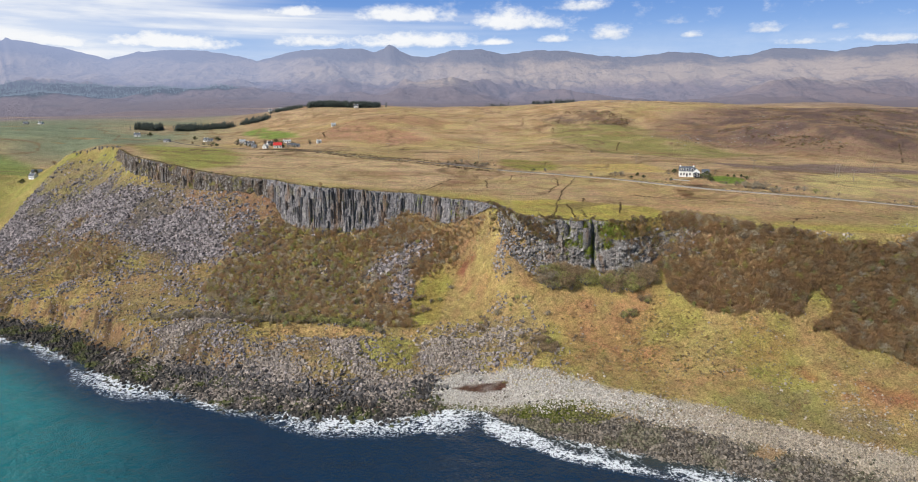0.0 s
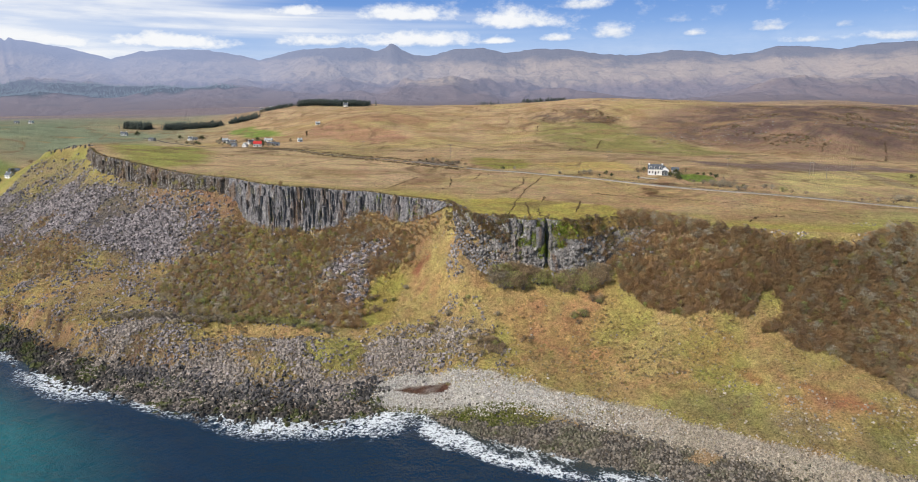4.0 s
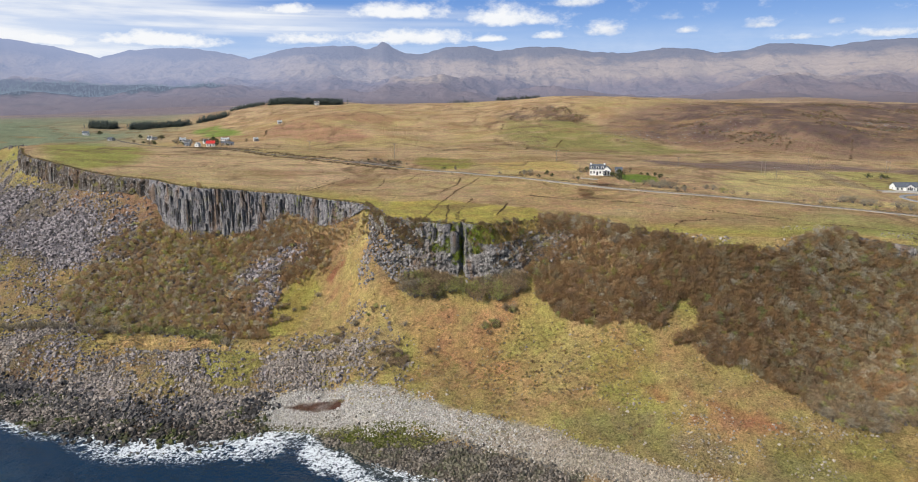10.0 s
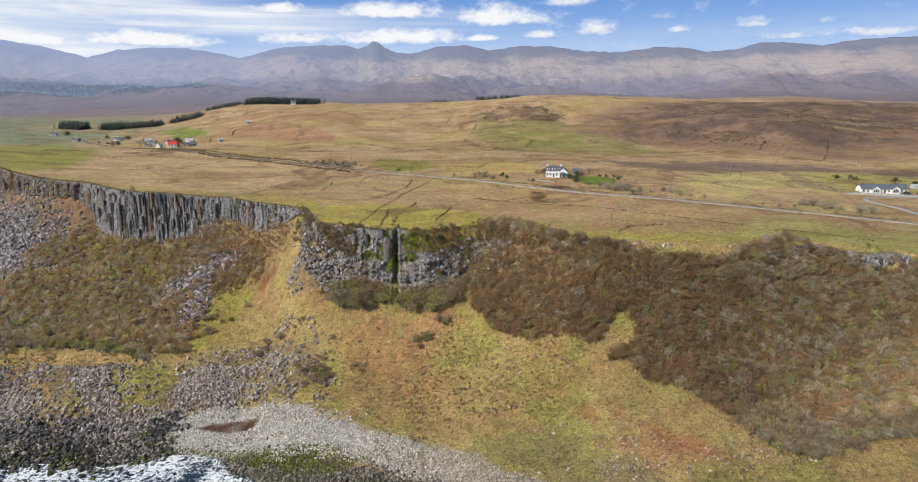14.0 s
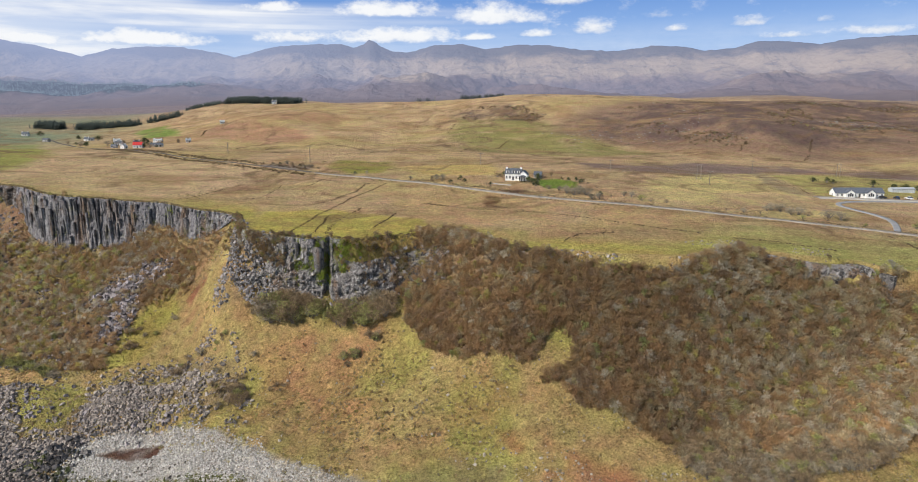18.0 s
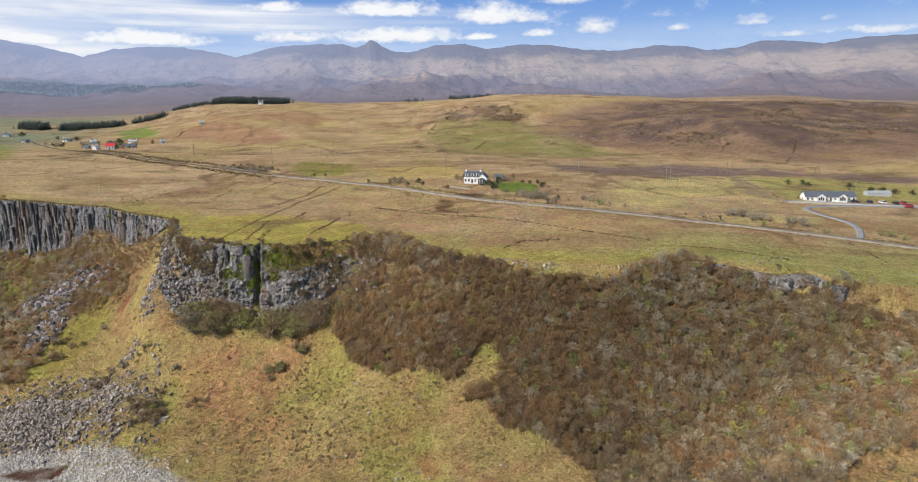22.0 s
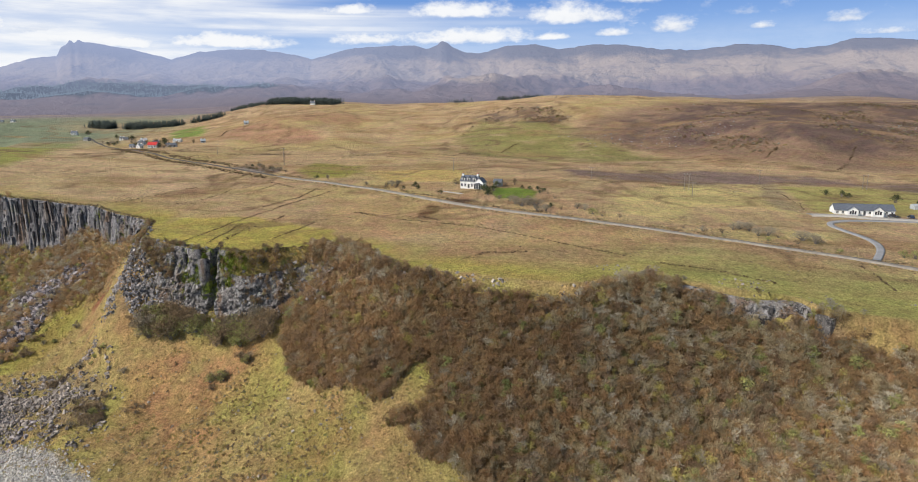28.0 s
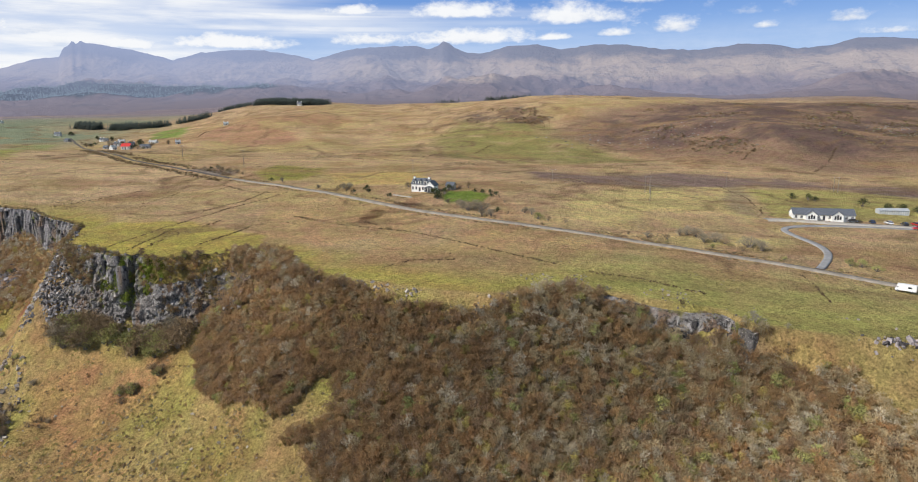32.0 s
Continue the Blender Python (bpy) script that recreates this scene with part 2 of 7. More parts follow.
def upland(x, y):
    n = len(UP_POINTS)
    z = UP_WEIGHTS[n] + UP_WEIGHTS[n + 1] * x / 100 + UP_WEIGHTS[n + 2] * y / 100
    for (px, py, _), w in zip(UP_POINTS, UP_WEIGHTS):
        d = np.maximum(((x - px) ** 2 + (y - py) ** 2) / 1e4, 1e-9)
        z = z + w * 0.5 * d * np.log(d)
    # the open moor beyond, up to the foot of the hills
    moor = 94 + 0.016 * np.maximum(y - 1000, 0) - 0.022 * np.clip(-x - 300, 0, 900) + 0.055 * np.clip(y - 1900, 0, 900) * step(-300, -1100, x)
    far = np.maximum(step(1150, 1500, y), np.maximum(np.where(x > 100, step(760, 1150, x - 100), step(480, 760, 100 - x)), 0))
    z = np.clip(z, 40, 140)
    z = z * (1 - far) + moor * far
    # low ground past the spur
    west = step(0, 60, -(x + 345) - 0.35 * (y - 556)) * (1 - step(700, 900, y))
    return z - west * 22


def brow_y(x):
    return glide(BROW_X, BROW_Y, x) + 1.2 * fbm(x, x * 0 + 3.0, 14, 3, 5)


BASE_X = (-400, -360, -330, -300, -262, -225, -191, -163, -140, -120, -99, -80, -62, -45, -28, -11, 5, 14, 24, 35, 47, 61, 78, 97, 112, 134, 153, 172, 190, 222, 255, 300, 350, 480)
BASE_Y = (640, 590, 552, 540, 495, 448, 428, 410, 399, 393, 379, 370, 367, 362.5, 358, 348, 338, 328, 316, 309, 304, 299, 297, 299, 295, 283, 279, 274, 273, 275, 269, 256, 246, 222)


def base_y(x):
    return glide(BASE_X, BASE_Y, x)


def face_h(x):
    return glide(FACE_X, FACE_H, x)


def shore_y(x):
    return glide(SHORE_X, SHORE_Y, x) + 2.0 * fbm(x, x * 0 + 7.0, 22, 3, 9)


def slope_z(x, u):
    rows = [glide(SLOPE_U, r, u) for r in SLOPE_Z]
    xs = np.asarray(SLOPE_X, float)
    xc = np.clip(x, xs[0], xs[-1])
    i = np.clip(np.searchsorted(xs, xc) - 1, 0, len(xs) - 2)
    s = (xc - xs[i]) / (xs[i + 1] - xs[i])
    s = s * s * (3 - 2 * s)
    r = np.stack(rows)
    flat = r.reshape(len(rows), -1)
    n = np.arange(flat.shape[1])
    return (flat[i.ravel(), n] * (1 - s.ravel()) + flat[i.ravel() + 1, n] * s.ravel()).reshape(np.shape(x))


def bank_edge(x, y):
    """How far from the waterline the eroded bank stands, cut back by small gullies."""
    return 19 + 4 * fbm(x, x * 0 + 2.0, 45, 3, 23) + 7 * np.abs(fbm(x + 0.2 * y, y * 0.12, 7, 3, 24))


def low_ground(x, y):
    """The slope from the shore up to the foot of the rock face."""
    yb, ys, fw = base_y(x), shore_y(x), glide(FACE_X, FACE_W, x)
    foot = upland(x, yb) - face_h(x)
    u = (y - ys) / np.maximum(yb - fw - ys, 1)
    uc = np.clip(u, 0, 1)
    low = slope_z(x, uc) + (foot - slope_z(x, np.ones_like(x))) * uc ** 4
    low = low + np.clip(uc * 6, 0, 1) * (1 - uc ** 6) * (1.6 * fbm(x, y, 30, 3, 21) + 1.1 * fbm(x, y, 8, 4, 22))
    tread = np.sin((low + 1.5 * fbm(x, y, 18, 3, 26)) * 2.6)
    low = low + 0.32 * tread * step(-0.1, 0.3, fbm(x, y, 25, 3, 27)) * np.clip(uc * 6 - 0.6, 0, 1) * (1 - uc ** 6)
    edge = bank_edge(x, y)
    low = low + 5.0 * step(edge - 4, edge + 4, y - ys) * (1 - step(0.18, 0.52, u)) * step(-70, -125, x)
    low = low + np.clip(u - 1, 0, 0.12) * 60
    return np.where(u < 0, np.maximum(u * 18, -8), low)


def height(x, y):
    """Ground height; the rock face is a steep step just below the brow."""
    x, y = np.asarray(x, float), np.asarray(y, float)
    ye, fw = brow_y(x), glide(FACE_X, FACE_W, x)
    up = upland(x, np.maximum(y, ye)) + step(0, 40, y - ye) * 0.9 * fbm(x, y, 60, 4, 31) + step(900, 1400, y) * 5 * fbm(x, y, 300, 4, 33)
    hill = step(520, 640, y) * (1 - step(1150, 1400, y)) * step(-170, -60, x)
    up = up + hill * (4.5 * fbm(x + 0.4 * y, y * 0.8, 95, 4, 34) - 7.0 * np.abs(fbm(x - 0.3 * y, y, 130, 3, 35)) + 1.8)
    low = low_ground(x, np.minimum(y, ye - fw))
    s = np.clip((y - ye + fw) / fw, 0, 1)
    return np.where(y > ye, up, low + np.maximum(upland(x, ye) - low, 0) * s)
# ---- end of the lie of the land ----

# ---- what covers the ground: patches in plan ----
def patch_in(outline, x, y, soft, wobble=0.0, k=0):
    """1 inside the outline, 0 outside, with an uneven soft edge."""
    if wobble:
        x, y = x + wobble * fbm(x, y, wobble * 3, 3, 70 + k), y + wobble * fbm(x, y, wobble * 3, 3, 80 + k)
    inside, near = np.zeros(np.shape(x), bool), np.full(np.shape(x), 1e9)
    for (ax, ay), (bx, by) in zip(outline, outline[1:] + outline[:1]):
        dx, dy = bx - ax, by - ay
        s = np.clip(((x - ax) * dx + (y - ay) * dy) / (dx * dx + dy * dy), 0, 1)
        near = np.minimum(near, np.hypot(x - ax - s * dx, y - ay - s * dy))
        if ay != by:
            inside ^= ((ay > y) != (by > y)) & (x < ax + (y - ay) * dx / dy)
    return step(-soft, soft, np.where(inside, near, -near))


def line_near(line, x, y, width, soft, wobble=0.0, k=0):
    if wobble:
        x, y = x + wobble * fbm(x, y, 12, 3, 90 + k), y + wobble * fbm(x, y, 12, 3, 95 + k)
    near = np.full(np.shape(x), 1e9)
    for (ax, ay), (bx, by) in zip(line, line[1:]):
        dx, dy = bx - ax, by - ay
        s = np.clip(((x - ax) * dx + (y - ay) * dy) / (dx * dx + dy * dy), 0, 1)
        near = np.minimum(near, np.hypot(x - ax - s * dx, y - ay - s * dy))
    return 1 - step(width, width + soft, near)


SCREE_WEST = [(-346, 471), (-340, 540), (-300, 530), (-262, 486), (-225, 442), (-191, 422), (-160, 404), (-118, 386), (-104, 353), (-150, 350), (-210, 383), (-261, 406), (-298, 400)]
WOOD_WEST = [(-302, 431), (-264, 418), (-213, 382), (-200, 361), (-223, 359), (-265, 386)]
WOOD_MID = [(-128, 348), (-106, 371), (-76, 362), (-28, 353), (-13, 346), (4, 339), (17, 329), (16, 325), (0, 332), (-9, 328), (-20, 320), (-26, 300), (-30, 286), (-60, 292), (-90, 298), (-118, 308), (-126, 324)]
SAND_BANK = [(-97, 285), (-87, 287), (-44, 281), (-34, 275), (-54, 272), (-86, 278)]
RUBBLE = [(-164, 289), (-115, 295), (-93, 277), (-38, 272), (-22, 273), (-12, 282), (26, 277), (44, 258), (14, 252), (-11, 251), (-13, 228), (-33, 225), (-91, 232), (-160, 262)]
RUBBLE_GREEN = [(-46, 272), (-28, 274), (-19, 270), (-17, 258), (-26, 250), (-44, 263)]
RUBBLE_LOW = [(18, 290), (29, 285), (34, 272), (50, 251), (41, 245), (17, 251), (-8, 252), (-14, 265), (0, 277), (15, 283)]
RUBBLE_HIGH = [(-29, 341), (-15, 337), (-16, 333), (-27, 327), (-25, 321), (-26, 300), (-33, 301), (-37, 317), (-34, 322), (-52, 324), (-44, 334), (-31, 337)]
PEBBLES = [(-11, 234), (-11, 247), (3, 252), (31, 247), (50, 237), (62, 230), (83, 221), (100, 210), (117, 202), (146, 183), (200, 162), (280, 134), (280, 124), (200, 150), (141, 175), (114, 190), (98, 200), (80, 209), (61, 219), (47, 225), (30, 226), (19, 228), (5, 232)]
WEED_BED = [(-9, 233), (6, 232), (20, 229), (34, 228), (48, 227), (60, 220), (52, 214), (40, 216), (28, 220), (18, 225), (4, 230)]
SAND_PATCH = [(97, 194), (104, 198), (110, 193), (103, 190)]
POOL = [(-4, 243), (6, 245.5), (13, 245), (20, 242), (19, 239), (6, 239.5)]
ROCKS_EAST = [(112, 224), (122, 222), (146, 214), (160, 201), (178, 187), (174, 181), (152, 185), (134, 199), (116, 216)]
ROCKS_EAST_B = [(164, 208), (192, 208), (184, 196), (161, 200)]
GREY_TURF = [(81, 236), (120, 219), (150, 203), (175, 185), (165, 178), (145, 180), (112, 206)]
RUSSET = [[(94, 230), (107, 230), (104, 222), (95, 223)], [(126, 229), (137, 225), (159, 212), (168, 203), (154, 203), (129, 221)]]
GLADE = [(140, 252), (146, 256), (152, 255), (153, 249), (145, 246), (138, 247)]
WOOD_EAST = [(89, 297), (102, 296), (97, 306), (118, 307), (135, 282), (149, 276), (162, 269), (190, 265), (207, 274), (231, 273), (256, 264), (261, 260), (268, 254), (277, 251), (283, 247), (291, 242), (300, 215), (262, 221), (248, 222), (235, 213), (190, 205), (178, 212), (173, 219), (154, 234), (142, 241), (155, 246), (151, 252), (144, 249), (137, 249), (122, 255), (103, 268), (95, 287)]
CRAG_FOOT = [(21, 325), (20, 313), (17, 303), (22, 294), (45, 292), (62, 293), (60, 301), (40, 305), (27, 315)]
LUSH = [(30, 313), (27, 341), (57, 350), (72, 341), (99, 331), (110, 300), (80, 300), (66, 300)]
BRACKEN_A = [(39, 277), (62, 283), (86, 280), (90, 271), (72, 255), (57, 247), (43, 263)]
BRACKEN_B = [(46, 251), (60, 274), (85, 272), (91, 288), (95, 275), (74, 255), (111, 235), (113, 224), (97, 228)]
RIDGE_SCRUB = [(-62, 364), (-28, 357), (-8, 349), (8, 339), (17, 328), (11, 324), (1, 328), (-9, 326), (-20, 318), (-28, 318), (-36, 334), (-52, 344)]
RIDGE_EARTH = [(-2, 342), (15, 324), (7, 325), (10, 316), (12, 308), (6, 307), (2, 299), (-4, 287), (-10, 287), (-7, 302), (-3, 314), (0, 320), (-8, 329), (-11, 335)]
SCAR = [(-2, 324), (8, 318), (12, 309), (5, 312), (-2, 316)]
TAN_EAST = [(247, 222), (262, 226), (258, 208), (243, 209)]
TAN_EAST_B = [(261, 262), (268, 259), (276, 256), (276, 253), (267, 255), (262, 260)]
BROWN_FIELD = [(96, 330), (110, 300), (140, 292), (230, 290), (300, 285), (300, 306), (250, 330), (176, 356), (112, 396), (70, 390)]
FIELD_WEST = [(-225, 455), (-120, 398), (-20, 370), (-8, 402), (4, 452), (-90, 515), (-170, 590), (-230, 560)]
PASTURE_EAST = [(205, 365), (225, 420), (271, 471), (339, 491), (304, 395), (296, 335), (262, 335)]
BROWN_POOL = [(129, 355), (128, 369), (129, 380), (137, 376), (136, 367), (135, 362), (134, 352)]
GATE_EARTH = [(138, 388), (153, 389), (154, 381), (145, 380)]
HEATH_BAND = [(200, 500), (285, 529), (330, 532), (394, 529), (460, 510), (470, 480), (414, 484), (382, 500), (323, 488), (268, 466), (200, 462)]
HEATH_STRIP = [(314, 488), (321, 478), (309, 419), (304, 390), (294, 394), (297, 433)]
GREY_YARD = [(-15, 475), (-8, 484), (17, 477), (25, 462), (6, 461)]
YELLOW_FIELD = [(77, 471), (138, 479), (140, 429), (103, 428)]
RUST = [(-173, 784), (-137, 785), (-57, 744), (-32, 695), (-77, 683), (-144, 716)]
GREEN_FIELD = [(112, 807), (214, 766), (243, 693), (283, 583), (186, 550), (118, 606), (106, 677)]
GREEN_FIELD_B = [(28, 470), (32, 497), (73, 489), (68, 447), (49, 449)]
GREEN_WEST = [(-205, 435), (-262, 518), (-419, 797), (-365, 789), (-174, 513), (-152, 440), (-164, 412)]
GREEN_VILLAGE = [(-302, 890), (-285, 948), (-182, 750), (-229, 771)]
HEATH_HILL = [(215, 700), (245, 770), (330, 880), (520, 960), (900, 980), (900, 640), (560, 590), (430, 560), (330, 580), (262, 640)]
HEATHER = [(112, 842), (128, 800), (205, 769), (216, 794), (195, 850), (157, 880)]
HEATHER_B = [(248, 699), (264, 767), (307, 820), (400, 905), (560, 985), (900, 1040), (1000, 900), (760, 720), (534, 655), (429, 628), (357, 615), (292, 652), (256, 674)]
GARDEN = [(158, 400), (159, 410), (172, 413), (181, 407), (179, 391), (162, 389)]
HOTEL_FIELD = [(323, 478), (378, 497), (430, 470), (440, 410), (362, 397), (308, 391), (314, 425)]
FARM_WEST = [(-420, 545), (-380, 560), (-360, 600), (-420, 680), (-560, 760), (-640, 700)]


def cover(x, y):
    """Base colour of the ground cover."""
    ye, ys = brow_y(x), shore_y(x)
    u = (y - ys) / (ye - ys)
    up = step(-2, 3, y - ye)
    def mixed(c, col, m):
        return c + (np.array(col) - c) * m[:, None]
    big, mid, fine = fbm(x, y, 90, 4, 41), fbm(x, y, 24, 4, 42), fbm(x, y, 6, 4, 43)
    # moor grass above, rough grass on the slope
    c = np.ones((len(x), 3)) * np.array((0.545, 0.375, 0.20))
    c = mixed(c, (0.48, 0.38, 0.125), step(-0.05, 0.55, big + 0.4 * mid) * 0.5)
    c = mixed(c, (0.42, 0.26, 0.125), step(0.05, 0.5, mid - 0.5 * big) * 0.7)
    c = mixed(c, (0.46, 0.38, 0.085), (1 - step(5, 32, y - ye + 14 * mid)) * up * step(-60, 20, x) * 0.85)
    c = mixed(c, (0.53, 0.345, 0.16), patch_in(BROWN_FIELD, x, y, 3, 4, 1) * 0.65 * step(-0.5, 0.1, mid))
    c = mixed(c, (0.63, 0.45, 0.25), patch_in(FIELD_WEST, x, y, 3, 4, 62) * 0.75 * step(-0.7, 0.0, mid))
    c = mixed(c, (0.64, 0.51, 0.21), patch_in(PASTURE_EAST, x, y, 6, 8, 63) * 0.9 * step(-0.6, 0.1, mid))
    c = mixed(c, (0.41, 0.375, 0.125), step(170, 245, x) * (1 - step(22, 58, y - ye + 12 * mid)) * up * 0.8)
    c = mixed(c, (0.51, 0.41, 0.10), patch_in(LUSH, x, y, 2, 2, 2) * 0.9 * step(-0.6, 0.0, mid + 0.3 * fine))
    c = mixed(c, (0.13, 0.075, 0.03), patch_in(BROWN_POOL, x, y, 1.2, 2, 3) * (0.6 + 0.35 * step(-0.25, 0.0, fine)))
    c = mixed(c, (0.27, 0.26, 0.075), patch_in(GREEN_FIELD, x, y, 12, 20, 4) * step(-0.4, 0.3, mid + 0.4) * 0.75)
    c = mixed(c, (0.30, 0.29, 0.05), patch_in(GREEN_FIELD_B, x, y, 4, 6, 5) * 0.8)
    c = mixed(c, (0.36, 0.355, 0.085), patch_in(GREEN_WEST, x, y, 8, 10, 6) * 0.9)
    c = mixed(c, (0.22, 0.32, 0.06), patch_in(GREEN_VILLAGE, x, y, 6, 8, 7) * 0.9)
    c = mixed(c, (0.09, 0.055, 0.035), patch_in(GATE_EARTH, x, y, 1.5, 3, 36) * 0.85)
    c = mixed(c, (0.26, 0.18, 0.15), np.maximum(patch_in(HEATH_BAND, x, y, 6, 10, 37), 0.6 * patch_in(HEATH_STRIP, x, y, 3, 4, 38)) * step(-0.6, 0.0, mid) * 0.9)
    c = mixed(c, (0.25, 0.22, 0.20), patch_in(GREY_YARD, x, y, 2, 4, 39) * 0.8)
    c = mixed(c, (0.58, 0.42, 0.14), patch_in(YELLOW_FIELD, x, y, 4, 6, 40) * 0.8)
    c = mixed(c, (0.45, 0.24, 0.14), patch_in(RUST, x, y, 10, 20, 42) * 0.7)
    c = mixed(c, (0.20, 0.28, 0.045), patch_in(GARDEN, x, y, 1, 1, 8) * 0.95)
    c = mixed(c, (0.47, 0.41, 0.13), patch_in(HOTEL_FIELD, x, y, 2, 2, 9) * 0.85)
    c = mixed(c, (0.24, 0.30, 0.075), patch_in(FARM_WEST, x, y, 15, 15, 10) * 0.9)
    c = mixed(c, (0.30, 0.19, 0.125), patch_in(HEATH_HILL, x, y, 18, 30, 52) * 0.85)
    heath = np.maximum(patch_in(HEATHER, x, y, 10, 18, 11), patch_in(HEATHER_B, x, y, 14, 30, 12))
    c = mixed(c, (0.15, 0.10, 0.085), heath * step(-0.6, 0.2, mid + 0.3 * big + 0.5 * fine) * 0.85)
    c = mixed(c, (0.42, 0.23, 0.13), patch_in([(-160, 800), (-30, 790), (-10, 850), (-120, 885)], x, y, 15, 25, 30) * 0.7)
    # heather purple pushed towards lilac, putting the haze of distance into the colour
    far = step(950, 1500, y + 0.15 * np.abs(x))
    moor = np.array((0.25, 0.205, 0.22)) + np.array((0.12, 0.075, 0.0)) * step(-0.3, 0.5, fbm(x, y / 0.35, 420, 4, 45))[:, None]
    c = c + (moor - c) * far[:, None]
    low = step(-225, -390, x + 0.2 * (y - 700)) * step(600, 800, y) * (1 - step(1080, 1450, y))
    c = mixed(c, (0.215, 0.265, 0.165), low * step(-0.7, 0.2, fbm(x, y, 220, 4, 46)) * 0.9)
    c = c * (1 + 0.20 * fbm(x * 0.22 + y * 0.1, y, 9, 4, 48) * (1 - far))[:, None]
    gully = np.abs(fbm(x + 0.25 * y, y * 0.8, 70, 4, 58))
    c = mixed(c, (0.24, 0.15, 0.08), (1 - step(0.012, 0.05, gully)) * step(380, 440, y) * (1 - far) * 0.75)
    cut = np.abs(fbm(x * 0.5 - 0.3 * y, y, 34, 3, 59))
    c = mixed(c, (0.27, 0.17, 0.085), (1 - step(0.015, 0.06, cut)) * step(8, 30, y - ye) * (1 - step(560, 700, y)) * 0.6)
    c = mixed(c, (0.40, 0.25, 0.115), step(0.22, 0.5, fbm(x * 0.35 + 0.2 * y, y, 20, 4, 49)) * 0.6 * (1 - far))
    # the slope between brow and shore
    slope = np.ones((len(x), 3)) * np.array((0.465, 0.335, 0.135))
    slope = mixed(slope, (0.41, 0.345, 0.105), step(-0.15, 0.4, mid + 0.35 * big))
    slope = mixed(slope, (0.45, 0.25, 0.11), step(0.0, 0.45, fbm(x, y, 17, 4, 47)) * 0.42)
    slope = mixed(slope, (0.31, 0.215, 0.11), (1 - step(-60, 0, x)) * step(-0.35, 0.35, fbm(x, y, 26, 4, 50)) * 0.75)
    slope = mixed(slope, (0.33, 0.305, 0.09), step(-170, -240, x) * step(0, 40, y + 0.62 * x - 250) * (0.55 + 0.45 * step(-0.3, 0.3, mid)))
    brack = np.maximum(patch_in(BRACKEN_A, x, y, 5, 7, 13), patch_in(BRACKEN_B, x, y, 5, 7, 14))
    slope = mixed(slope, (0.50, 0.275, 0.13), brack * step(-0.35, 0.2, mid + 0.5 * fine) * 0.8)
    slope = mixed(slope, (0.40, 0.24, 0.11), patch_in(RIDGE_EARTH, x, y, 2, 5, 15) * step(-0.35, 0.2, fine) * 0.8)
    slope = mixed(slope, (0.30, 0.135, 0.07), patch_in(SCAR, x, y, 1.5, 3, 51) * step(-0.3, 0.1, fine) * 0.9)
    slope = mixed(slope, (0.56, 0.38, 0.16), np.maximum(patch_in(SAND_BANK, x, y, 3, 3, 16), np.maximum(patch_in(TAN_EAST, x, y, 3, 4, 17), patch_in(TAN_EAST_B, x, y, 2, 2, 18))) * 0.85)
    slope = mixed(slope, (0.25, 0.225, 0.125), patch_in(GREY_TURF, x, y, 6, 8, 44) * step(-0.4, 0.2, fine + mid) * 0.4)
    slope = mixed(slope, (0.46, 0.22, 0.10), np.maximum(patch_in(RUSSET[0], x, y, 2, 4, 45), patch_in(RUSSET[1], x, y, 3, 5, 46)) * step(-0.35, 0.2, fine) * 0.8)
    slope = mixed(slope, (0.39, 0.335, 0.08), patch_in([(-26, 300), (-20, 318), (-10, 325), (-4, 314), (-8, 302), (-11, 287), (-24, 284)], x, y, 2, 3, 53) * 0.75)
    slope = slope * (1 + 0.16 * fbm(x + 0.3 * y, y * 0.22, 4.5, 4, 54) + 0.10 * fbm(x, y, 2.5, 3, 55))[:, None]
    slope = mixed(slope, (0.33, 0.235, 0.13), patch_in(CRAG_FOOT, x, y, 2, 4, 56) * (0.25 + 0.4 * step(-0.3, 0.2, fine)))
    edge = y - ys - bank_edge(x, y)
    raw = step(-7, -3, edge) * (1 - step(3, 7, edge)) * step(-75, -120, x)
    slope = mixed(slope, (0.37, 0.225, 0.12), raw * (0.35 + 0.65 * step(-0.2, 0.3, fbm(x + 0.2 * y, y * 0.12, 6, 3, 57))) * 0.85)
    slope = mixed(slope, (0.10, 0.065, 0.045), raw * step(0.22, 0.38, fbm(x * 1.2 + 0.3 * y, y * 0.3, 5, 3, 60)) * 0.8)
    wood = np.maximum(patch_in(WOOD_EAST, x, y, 2, 3, 19) * (1 - patch_in(GLADE, x, y, 2, 2, 47)), np.maximum(0.6 * patch_in(WOOD_MID, x, y, 9, 16, 20), 0.6 * patch_in(WOOD_WEST, x, y, 6, 10, 21)))
    slope = mixed(slope, (0.30, 0.21, 0.12), wood * 0.9)
    slope = mixed(slope, (0.33, 0.21, 0.11), patch_in(RIDGE_SCRUB, x, y, 2, 3, 61) * 0.8)
    bare = np.maximum(patch_in(SCREE_WEST, x, y, 6, 10, 22), np.maximum(patch_in(RUBBLE, x, y, 4, 6, 23) * step(-0.45, 0.1, mid + 0.3), patch_in(RUBBLE_HIGH, x, y, 3, 3, 24)))
    bare = np.maximum(bare, patch_in(ROCKS_EAST, x, y, 4, 5, 25) * 0.5 * step(-0.1, 0.3, fine))
